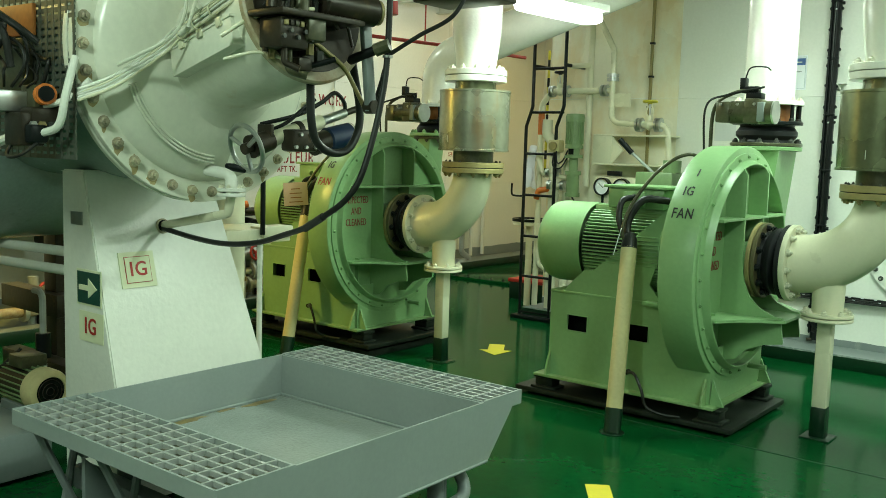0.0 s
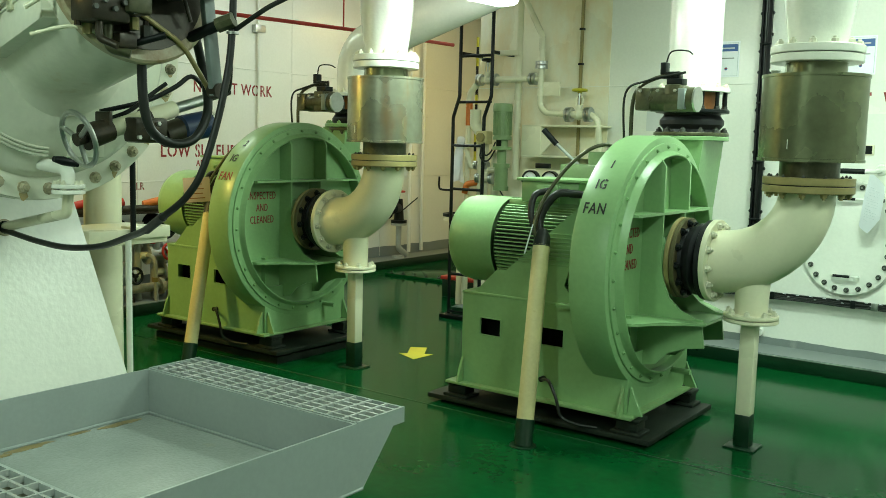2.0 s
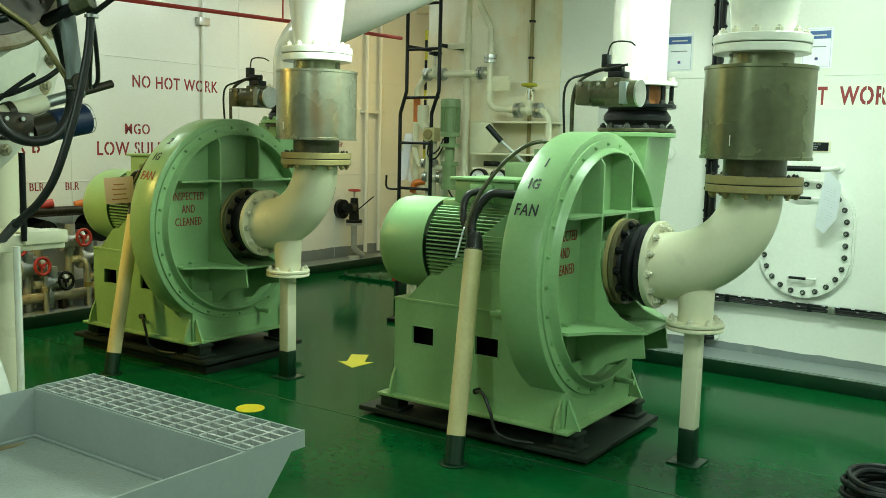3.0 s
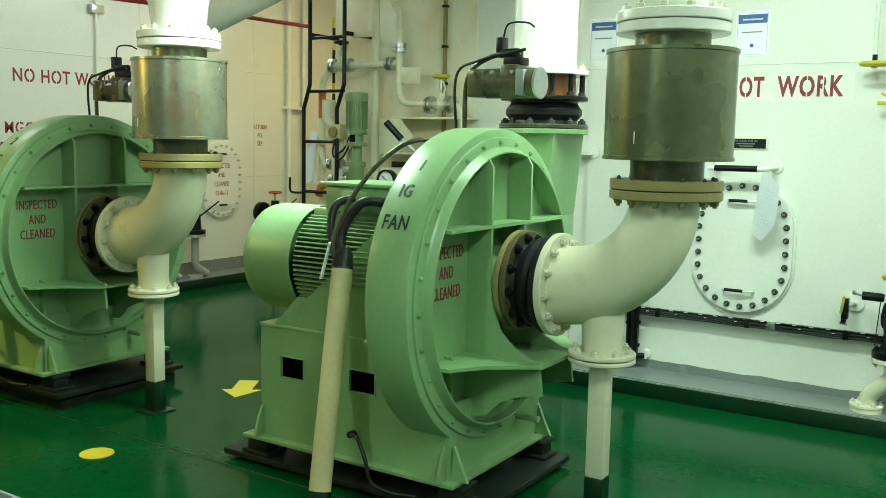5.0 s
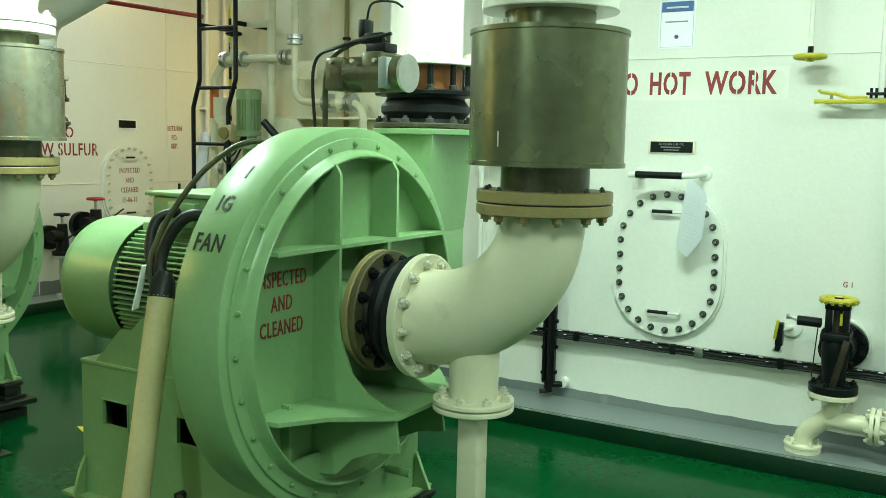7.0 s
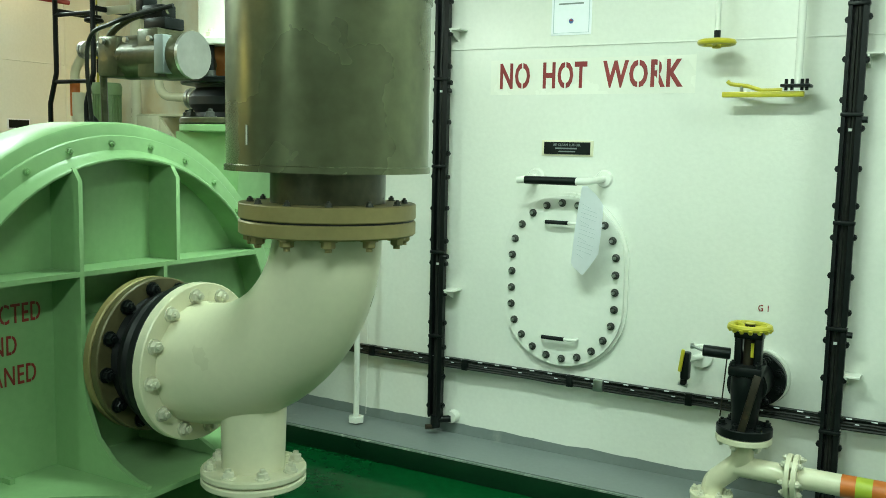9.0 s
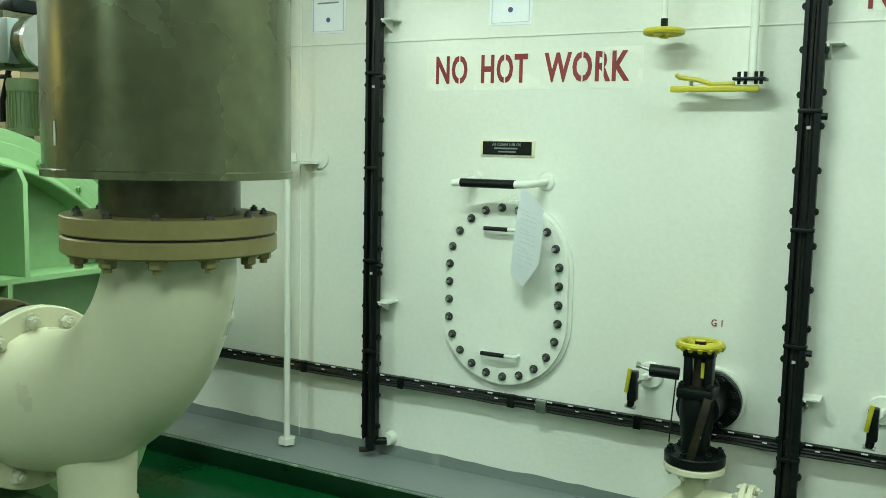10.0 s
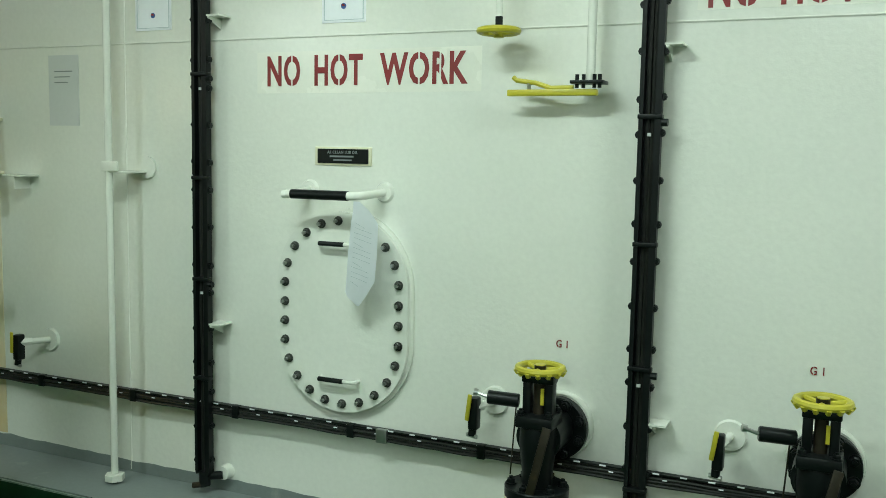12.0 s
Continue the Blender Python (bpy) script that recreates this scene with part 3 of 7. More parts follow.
    for ry in (4.445, 4.70):
        bm = prism(B(), [(X(-1.735), 0.575), (X(-1.425), 0.575), (X(-1.41), 0.47), (X(-1.50), 0.455), (X(-1.58), 0.42), (X(-1.64), 0.36), (X(-1.735), 0.345)], 1, Y(ry - 0.006), Y(ry + 0.006))
        part("lower_bracket", bm, GREEN, t)
    # inlet neck behind the flange
    part("inlet_neck", cyl(B(), (X(-1.74), Y(IY), IZ), (X(-1.58), Y(IY), IZ), 0.095, seg=40), GREEN, t)
    # discharge duct up to its flange
    ye, xe = (5.36, 0.0) if number == "1" else (5.22, 0.06)
    bm = box(B(), X(-1.874), Y(4.86), 0.84, X(-1.735 - xe), Y(ye), 1.05, 0.004)
    poly = [(X(-1.935), 1.05), (X(-1.735 - xe), 1.05), (X(-1.70 - xe), 1.405), (X(-1.965), 1.405)]
    prism(bm, poly, 1, Y(5.06), Y(ye))
    part("discharge_duct", bm, GREEN, t)
    fl = flange(t, "discharge_flange", (X(-1.825), Y(5.21), 1.405), (0, 0, 1), 0.05, 0.195, 0.022, GREEN, 12, 0.172, 0.024, BOLTG, both=False)
    # motor
    my, mz, mr = Y(4.50), 0.868, 0.225
    # barrel near-black, so the gaps between the green fins read as shaded
    motor = part("motor", cyl(B(), (X(-2.46), my, mz), (X(-1.96), my, mz), mr - 0.025, seg=40), PLINTH, t, "finned electric motor")
    bm = B()
    revolve(bm, (X(-2.75), my, mz), (1, 0, 0), [(0, 0.0), (mr - 0.07, 0.0), (mr - 0.03, 0.008), (mr - 0.008, 0.03), (mr, 0.07), (mr, 0.285), (mr - 0.004, 0.285), (mr - 0.004, 0.2), (0.0, 0.2)], 48)
    part("fan_cover", bm, GREEN, motor, "smooth green fan cover")
    for i in range(72):
        a = 2 * math.pi * i / 72
        if 62 < math.degrees(a) % 360 < 118:
            continue
        m = Matrix.Translation((X(-2.445), my, mz)) @ Matrix.Rotation(a, 4, "X")
        part("cooling_fin", box(B(), 0, mr - 0.04, -0.0028, 0.44, mr - 0.002, 0.0028, 0, m), GREEN, motor)
    bm = B()
    box(bm, X(-2.44), my - 0.10, mz + 0.17, X(-2.02), my + 0.10, mz + mr - 0.002, 0.006)
    part("fin_saddle", bm, GREEN, motor)
    bm = ringd(B(), (X(-2.00), my, mz), (X(-1.95), my, mz), 0.1, mr + 0.012, 40)
    part("end_shield", bm, GREEN, motor)
    bm = box(B(), X(-2.35), my - 0.135, 1.08, X(-2.03), my + 0.135, 1.185, 0.010)
    box(bm, X(-2.37), my - 0.15, 1.185, X(-2.01), my + 0.15, 1.20, 0.004)
    box(bm, X(-2.25), my - 0.16, 1.09, X(-2.13), my - 0.13, 1.17, 0.006)
    tb = part("terminal_box", bm, GREEN, motor)
    bolts(tb, [(X(-2.20), my - 0.155, 1.13), (X(-2.08), my - 0.14, 1.13)], (0, -1, 0), 0.03, GREEN)
    bm = box(B(), X(-2.44), my - 0.2, 0.60, X(-2.02), my - 0.13, 0.66, 0.005)
    box(bm, X(-2.44), my + 0.13, 0.60, X(-2.02), my + 0.2, 0.66, 0.005)
    part("motor_foot", bm, GREEN, motor)
    # bracing plates from base to casing
    for gy in (4.300, 4.985):
        bm = prism(B(), [(X(-2.56), 0.612), (X(-2.43), 0.74), (X(-2.38), 0.74), (X(-1.99), 1.075), (X(-1.875), 1.075), (X(-1.875), 0.90), (X(-2.02), 0.80), (X(-2.05), 0.70), (X(-1.98), 0.612)][::1], 1, Y(gy - 0.006), Y(gy + 0.006))
        part("bracing_plate", bm, GREEN, t)
    bm = box(B(), X(-2.06), Y(4.24), 0.60, X(-1.92), Y(4.31), 0.62, 0.003)
    part("casing_bracket", bm, GREEN, t)
    part("casing_stiffener", box(B(), X(-1.91), Y(4.42), 1.05, X(-1.876), Y(4.66), 1.34, 0.003), GREEN, t)
    # stencilled words: on the rim and on the plate
    def on_rim(x, ang):
        r = FR + 0.0012
        c = Vector((X(x), Y(FY) + r * math.cos(radians(ang)), FZ + r * math.sin(radians(ang))))
        return Matrix.Translation(c) @ pose(0, 0, 0, 90 - (180 - ang), 0, 0)
    lettering("lettering", "FAN", on_rim(-1.796, 152.8), 0.052, BLKTXT if number == "1" else REDTXT, t)
    lettering("lettering", "IG", on_rim(-1.800, 141.0), 0.052, BLKTXT, t)
    lettering("lettering", number, on_rim(-1.792, 129.5), 0.052, BLKTXT, t)
    for i, w in enumerate(("INSPECTED", "AND", "CLEANED")):
        lettering("lettering", w, pose(X(-1.7305), Y(4.295), 0.972 - 0.072 * i, 90, 0, 90), 0.045, REDTXT, t, wide=0.62, bold=0.006)
    return t


fan1 = ig_fan(0, 0, "1", ", number one")
fan2 = ig_fan(-2.37, -0.03, "2", ", number two")
# number two is lifted to fit the camera's view; the pad fills below
fan2.location.z = 0.045
pad = solid("lift_pad", box(B(), -5.16, 4.28, 0.0, -3.98, 5.0, 0.045, 0.004), PLINTH, "dark steel pad added under the lifted fan plinth", "pad")


def inlet_pipe(dx, dy, dz, shell):
    """Suction pipe: bellows at the fan, elbow, silencer and riser, on a square post."""
    cx, cy = -1.035 + dx, IY + 0.02 + dy
    z0 = IZ + dz * 0.7
    t = thing("suction_pipe", (-1.235 + dx, cy, 0), "cream suction elbow pipe with steel silencer drum above the floor post", "pipe", "fan suction pipes")
    flange(t, "fan_flange", (-1.60 + dx, cy, z0), (1, 0, 0), 0.09, 0.19, 0.022, OLIVE, 0, 0, 0, BOLT)
    fl = flange(t, "backing_flange", (-1.574 + dx, cy, z0), (1, 0, 0), 0.09, 0.19, 0.022, DARKOL, 12, 0.165, 0.026, BLACK, both=False)
    bm = revolve(B(), (-1.555 + dx, cy, z0), (1, 0, 0), [(0.15, 0), (0.145, 0.02), (0.165, 0.045), (0.168, 0.06), (0.145, 0.085), (0.15, 0.1)], 48)
    part("bellows", bm, RUBBER, t, "black rubber bellows")
    flange(t, "bellows_flange", (-1.462 + dx, cy, z0), (1, 0, 0), 0.09, 0.186, 0.024, RUBBER, 0, 0, 0, BOLT)
    flange(t, "elbow_flange", (-1.437 + dx, cy, z0), (1, 0, 0), 0.09, 0.19, 0.028, CREAM, 12, 0.162, 0.026, BOLTW, both=False)
    zf = 1.185 + dz
    path, radii = [Vector((-1.42 + dx, cy, z0))], [0.146]
    for k in range(17):
        a = math.pi / 2 * k / 16
        path.append(Vector((-1.405 + dx + (cx + 1.405 - dx) * math.sin(a), cy, z0 + (zf - z0) * (1 - math.cos(a)))))
        radii.append(0.146 - 0.029 * k / 16)
    part("elbow", sweep(B(), path, radii, 40), CREAM, t, "cream painted tapering elbow")
    flange(t, "lower_flange", (cx, cy, zf), (0, 0, 1), 0.09, 0.19, 0.030, OLIVE, 0, 0.165, 0.026, OLIVE, both=False)
    b2 = part("joint_flange", ringd(B(), (cx, cy, zf + 0.034), (cx, cy, zf + 0.066), 0.09, 0.19, 48), OLIVE, t)
    bolts(b2, circle((cx, cy, zf + 0.066), (0, 0, 1), 0.165, 12, 0.13), (0, 0, 1), 0.012, BOLT)
    bolts(b2, circle((cx, cy, zf), (0, 0, 1), 0.165, 12, 0.13), (0, 0, -1), 0.026, OLIVE)
    part("gasket", cyl(B(), (cx, cy, zf + 0.029), (cx, cy, zf + 0.036), 0.186, seg=40), RUBBER, t)
    part("neck", cyl(B(), (cx, cy, zf + 0.06), (cx, cy, 1.322 + dz), 0.124, seg=40), ACTU, t)
    bm = revolve(B(), (cx, cy, 1.318 + dz), (0, 0, 1), [(0.10, 0.004), (0.214, 0.004), (0.214, 0.0), (0.219, 0.0), (0.219, 0.012), (0.215, 0.014), (0.215, 0.352), (0.219, 0.354), (0.219, 0.366), (0.214, 0.366), (0.214, 0.362), (0.10, 0.362)], 64)
    drum = part("silencer_drum", bm, shell, t, "stained olive steel drum")
    bm = box(B(), -0.0015, -0.0008, -0.02, 0.0015, 0.0008, 0.02)
    bmesh.ops.transform(bm, matrix=Matrix.Translation((cx - 0.04, cy - 0.2125, 1.39 + dz)), verts=bm.verts)
    part("white_dash", bm, WHITE, drum)
    part("upper_neck", cyl(B(), (cx, cy, 1.67 + dz), (cx, cy, 1.75 + dz), 0.125, seg=40), STEEL, t)
    flange(t, "upper_flange", (cx, cy, 1.735 + dz), (0, 0, 1), 0.09, 0.188, 0.034, WHITE, 0, 0, 0, WHITE)
    flange(t, "riser_flange", (cx, cy, 1.773 + dz), (0, 0, 1), 0.09, 0.19, 0.034, WHITE, 12, 0.162, 0.028, BOLTW, both=False)
    bm = revolve(B(), (cx, cy, 1.80 + dz), (0, 0, 1), [(0.118, 0), (0.122, 0.03), (0.145, 0.20), (0.150, 0.26), (0.150, TOP - 1.80 - dz)], 48)
    part("riser", bm, WHITE, t, "white painted riser")
    # stub and post
    px = -1.245 + dx
    part("stub", cyl(B(), (px, cy, 0.62), (px, cy, z0 - 0.04), 0.072, 0.078, seg=32), CREAM, t)
    sf = flange(t, "stub_flange", (px, cy, 0.608), (0, 0, 1), 0.03, 0.122, 0.016, CREAM, 8, 0.1, 0.024, BOLTW, both=False)
    flange(t, "post_flange", (px, cy, 0.588), (0, 0, 1), 0.02, 0.122, 0.016, CREAM, 0, 0, 0, BOLTW)
    part("post", box(B(), px - 0.034, cy - 0.034, 0.155, px + 0.034, cy + 0.034, 0.59, 0.005), CREAM, t, "square cream post")
    part("post_foot", box(B(), px - 0.036, cy - 0.036, 0.006, px + 0.036, cy + 0.036, 0.156, 0.005), KERB, t, "dark green post foot")
    part("foot_plate", box(B(), px - 0.07, cy - 0.07, 0, px + 0.07, cy + 0.07, 0.008, 0.002), KERB, t)
    return t


inlet_pipe(-0.02, 0.06, 0, STEEL)
inlet_pipe(-2.355, -0.01, 0.035, STEELR)


def discharge_pipe(dx, dy, top_path, rname):
    ox, oy = -1.825 + dx, 5.21 + dy
    t = thing("discharge_pipe", (ox, oy, 1.427), "white discharge pipe with actuated butterfly valve over a rubber bellows", "pipe", "fan discharge pipes")
    flange(t, "bellows_flange", (ox, oy, 1.429), (0, 0, 1), 0.09, 0.195, 0.018, ACTU, 12, 0.172, 0.026, BOLT)
    bm = revolve(B(), (ox, oy, 1.445), (0, 0, 1), [(0.15, 0), (0.145, 0.018), (0.166, 0.042), (0.166, 0.064), (0.145, 0.092), (0.15, 0.106)], 40)
    part("bellows", bm, RUBBER, t, "black rubber bellows")
    flange(t, "valve_flange", (ox, oy, 1.548), (0, 0, 1), 0.09, 0.19, 0.018, BLACK, 12, 0.168, 0.026, BOLT, both=False)
    part("valve_body", cyl(B(), (ox, oy, 1.564), (ox, oy, 1.655), 0.135, seg=40), RUSTO, t, "rust orange butterfly valve body")
    for p in circle((ox, oy, 1.566), (0, 0, 1), 0.168, 12, 0.13):
        part("tie_rod", cyl(B(), p, p + Vector((0, 0, 0.09)), 0.011, seg=8), BLACK, t)
    flange(t, "pipe_flange", (ox, oy, 1.655), (0, 0, 1), 0.09, 0.19, 0.022, WHITE, 12, 0.168, 0.026, BOLTW, both=False)
    part("pipe", sweep(B(), top_path(ox, oy), 0.136, 40), WHITE, t, rname)
    # actuator on a shaft in front of the valve
    ax, ay = ox + 0.235, oy - 0.21
    part("shaft_neck", cyl(B(), (ox - 0.02, oy - 0.13, 1.60), (ox - 0.02, ay - 0.15, 1.60), 0.035, seg=16), ACTU, t)
    act = part("actuator", cyl(B(), (ax - 0.30, ay - 0.18, 1.60), (ax - 0.06, ay - 0.18, 1.60), 0.060, seg=28, edge=0.006), ACTU, t, "oily olive pneumatic valve actuator")
    bm = B()
    cyl(bm, (ax - 0.065, ay - 0.18, 1.60), (ax - 0.055, ay - 0.18, 1.60), 0.062, seg=28)
    part("end_cap", bm, CHROME, act)
    bm = box(B(), ax - 0.36, ay - 0.24, 1.545, ax - 0.28, ay - 0.12, 1.655, 0.01)
    part("gear_block", bm, ACTU, act)
    bm = box(B(), ax - 0.21, ay - 0.235, 1.54, ax - 0.13, ay - 0.11, 1.67, 0.008)
    part("gear_block", bm, ACTU, act)
    bm = box(B(), ax - 0.21, ay - 0.21, 1.67, ax - 0.13, ay - 0.14, 1.70, 0.004)
    box(bm, ax - 0.24, ay - 0.20, 1.70, ax - 0.15, ay - 0.15, 1.735, 0.004)
    box(bm, ax - 0.25, ay - 0.20, 1.72, ax - 0.22, ay - 0.15, 1.78, 0.004)
    part("pilot_valve", bm, BLACK, act)
    part("rib_plate", box(B(), ax - 0.135, ay - 0.246, 1.55, ax - 0.10, ay - 0.12, 1.65, 0.004), GREYP, act)
    for k in range(3):
        part("cap_screw", cyl(B(), (ax - 0.33 + 0.09 * k, ay - 0.25, 1.64), (ax - 0.33 + 0.09 * k, ay - 0.24, 1.64), 0.008, seg=6), CHROME, act)
    for pts, r, hm in (([(ax - 0.23, ay - 0.18, 1.77), (ax - 0.20, ay - 0.19, 1.83), (ax - 0.13, ay - 0.17, 1.835), (ax - 0.11, ay - 0.14, 1.82)], 0.004, CABLE),
                   ([(ax - 0.15, ay - 0.18, 1.72), (ax - 0.28, ay - 0.20, 1.70), (ax - 0.385, ay - 0.19, 1.62), (ax - 0.40, ay - 0.18, 1.36)], 0.010, ACTU),
                   ([(ax - 0.12, ay - 0.19, 1.73), (ax - 0.30, ay - 0.23, 1.69), (ax - 0.42, ay - 0.22, 1.63), (ax - 0.425, ay - 0.20, 1.36)], 0.006, CABLE)):
        part("hose", sweep(B(), smooth_path(pts), r, 10), hm, act)
    return t


discharge_pipe(0, 0, lambda x, y: [(x, y, 1.67), (x, y, TOP)], "white painted vertical pipe")
discharge_pipe(-2.36, -0.01, lambda x, y: bend_path([(x, y, 1.67), (x, y, 1.975), (x + 2.36, y, 2.69)], 0.24, 10), "white painted pipe that bends over towards the other fan")


# leaning cable sleeves with the motor cables
def cable_sleeve(dx, dy):
    t = thing("cable_sleeve", (-2.05 + dx, 3.945 + dy, 0), "cream cable conduit sleeve that leans beside the fan motor", "conduit", "motor cable sleeves")
    p = lambda x, y, z: Vector((x + dx, y + dy, z))
    a, b = p(-2.05, 3.965, 0), p(-2.128, 4.20, 0.895)
    k = a.lerp(b, 0.13)
    part("sleeve", sweep(B(), [k, b], 0.040, 24), SLEEVE, t)
    part("sleeve_foot", sweep(B(), [a, k], 0.043, 24), KERB, t, "dark green foot")
    part("floor_ring", ringd(B(), a, a + Vector((0, 0, 0.006)), 0.02, 0.062, 24), KERB, t)
    part("tape", sweep(B(), [b - (b - a).normalized() * 0.006, b + (b - a).normalized() * 0.045, b + (b - a).normalized() * 0.075], [0.041, 0.036, 0.022], 16), CABLE, t, "black tape")
    c1 = smooth_path([b, p(-2.155, 4.23, 1.02), p(-2.10, 4.27, 1.13), p(-2.03, 4.33, 1.135), p(-2.0, 4.36, 1.13)])
    c2 = smooth_path([b, p(-2.20, 4.22, 1.02), p(-2.21, 4.26, 1.12), p(-2.17, 4.32, 1.145)])
    c3 = smooth_path([b, p(-2.16, 4.18, 0.97), p(-2.14, 4.22, 1.10), p(-2.06, 4.28, 1.25), p(-1.98, 4.34, 1.34), p(-1.92, 4.39, 1.37), p(-1.89, 4.44, 1.36)])
    for c, r in ((c1, 0.019), (c2, 0.016), (c3, 0.009)):
        part("cable", sweep(B(), c, r, 12), ACTU if r < 0.01 else CABLE, t, "thick black cable" if r > 0.01 else "brown taped cable")
    if dx > -1:
        tag, m = box(B(), -0.002, -0.02, -0.14, 0.002, 0.02, 0.0), Matrix.Translation(p(-2.158, 4.165, 0.99)) @ pose(0, 0, 0, 0, 14, 25)
    else:
        tag, m = box(B(), -0.0015, -0.078, -0.075, 0.0015, 0.078, 0.075), Matrix.Translation((-4.460, 4.070, 1.042)) @ pose(0, 0, 0, 4, 0, -38)
        for k, w in enumerate((0.03, 0.04, 0.035, 0.045)):
            bars = box(B(), 0.0012, -w, 0.03 - 0.028 * k, 0.0025, w, 0.036 - 0.028 * k)
            bmesh.ops.transform(bars, matrix=m, verts=bars.verts)
            part("print_line", bars, RUSTO, t)
    bmesh.ops.transform(tag, matrix=m, verts=tag.verts)
    part("tag", tag, PAPER if dx > -1 else SALMON, t, "paper tag")
    return t


cable_sleeve(0, 0)
cable_sleeve(-2.36, -0.01)

# ---- drip tray with gratings ----
def drip_tray():
    x0, x1, y0, y1, z = -2.945, -1.865, 1.44, 2.86, 0.46
    t = thing("drip_tray", ((x0 + x1) / 2, (y0 + y1) / 2, 0), "grey steel drip tray on legs with galvanised gratings at both ends", "tray")
    ya, yb = 1.715, 2.62
    for sx in (x0, x1 - 0.008):
        bm = prism(B(), [(y0 + 0.075, z - 0.07), (y0 + 0.06, z - 0.05), (ya, z - 0.05), (ya, z), (yb, z), (yb, z - 0.05), (y1 - 0.06, z - 0.05), (y1 - 0.075, z - 0.07), (yb + 0.03, 0.235), (ya - 0.03, 0.235)], 0, sx, sx + 0.008)
        part("side_panel", bm, TRAYP, t)
        part("bottom_lip", sweep(B(), [(sx + 0.004, ya - 0.03, 0.236), (sx + 0.004, yb + 0.03, 0.236)], 0.007, 8), TRAYP, t)
    for sy in (ya, yb - 0.008):
        part("end_panel", box(B(), x0 + 0.008, sy, 0.24, x1 - 0.008, sy + 0.008, z - 0.002), TRAYP, t)
    part("tray_floor", box(B(), x0 + 0.008, ya + 0.008, 0.275, x1 - 0.008, yb - 0.008, 0.285), TRAYIN, t, "wet grey tray floor with rust at the corner")
    part("weld_bead", sweep(B(), [(x0 + 0.014, ya, 0.29), (x0 + 0.014, yb - 0.014, 0.29), (x1 - 0.01, yb - 0.014, 0.29)], 0.006, 8), TRAYP, t)
    for ga, gb in ((y0, ya), (yb, y1)):
        bm = B()
        for x in (x0, x1 - 0.008):
            box(bm, x, ga, z - 0.05, x + 0.008, gb, z + 0.004)
        for y in (ga, gb - 0.008):
            box(bm, x0 + 0.008, y, z - 0.05, x1 - 0.008, y + 0.008, z + 0.002)
        g = part("grating", bm, TRAYP, t, "framed galvanised bar grating")
        part("pan", box(B(), x0 + 0.008, ga + 0.008, z - 0.050, x1 - 0.008, gb - 0.008, z - 0.040), PAN, g, "silty pan under the bars")
        for i in range(1, 15):
            x = x0 + (x1 - x0) * i / 15
            part("bar", box(B(), x - 0.0042, ga + 0.008, z - 0.014, x + 0.0042, gb - 0.008, z + 0.003), GALV, g)
        for k in range(1, 6):
            y = ga + (gb - ga) * k / 6
            part("cross_bar", box(B(), x0 + 0.008, y - 0.0048, z - 0.014, x1 - 0.008, y + 0.0048, z + 0.001), GALV, g)
    rr = random.Random(21)
    for cx, cy, ln_, wd in ((-2.90, 2.46, 0.10, 0.020), (-2.915, 2.30, 0.05, 0.012), (-2.905, 2.10, 0.09, 0.022), (-2.89, 2.00, 0.035, 0.014)):
        n = 14
        poly = [(cx + wd * math.cos(2 * math.pi * k / n) * rr.uniform(0.6, 1.2), cy + ln_ * math.sin(2 * math.pi * k / n) * rr.uniform(0.7, 1.15)) for k in range(n)]
        part("rust_stain", prism(B(), poly, 2, 0.2845, 0.2862), RUSTM, t, "brown rust stain")
    for lx, ly in ((-2.85, 1.80), (-1.97, 1.80), (-2.85, 2.52), (-1.97, 2.50)):
        part("leg", cyl(B(), (lx, ly, 0), (lx, ly, 0.276), 0.03, seg=16), GREYP, t)
    part("under_beam", box(B(), -2.9, 1.62, 0.16, -1.95, 1.68, 0.235, 0.004), GREYP, t)
    bm = prism(B(), [(1.50, 0.36), (1.62, 0.235), (1.62, 0.0), (1.50, 0.0)], 0, -2.62, -2.60)
    part("brace", bm, GREYP, t)
    for lx in (-2.90, -2.52, -1.93):
        part("strut", sweep(B(), [(lx, 1.49, z - 0.05), (lx + 0.10, 1.64, 0.0)], 0.014, 8), GREYP, t)
        part("strut", sweep(B(), [(lx, 1.66, z - 0.05), (lx + 0.02, 1.56, 0.0)], 0.014, 8), GREYP, t)
    return t


drip_tray()
t = thing("drain_pipe", (-1.90, 2.40, 0), "grey drain pipe with a flange under the tray", "pipe")
part("pipe", sweep(B(), bend_path([(-1.98, 2.58, 0.235), (-1.90, 2.60, 0.12), (-1.90, 2.42, 0.10), (-1.95, 1.9, 0.09), (-2.2, 1.5, 0.09)], 0.07), 0.024, 16), GREYP, t)
flange(t, "flange", (-1.905, 2.39, 0.10), (0.1, -1, 0), 0.015, 0.06, 0.016, GREYP, 4, 0.045, 0.018, BOLT)
part("tee", cyl(B(), (-1.96, 2.47, 0.10), (-1.96, 2.47, 0.235), 0.03, seg=16), GREYP, t)
part("deck_plate", box(B(), -2.35, 1.9, 0.0, -1.62, 2.52, 0.012, 0.003), PLINTH, t)

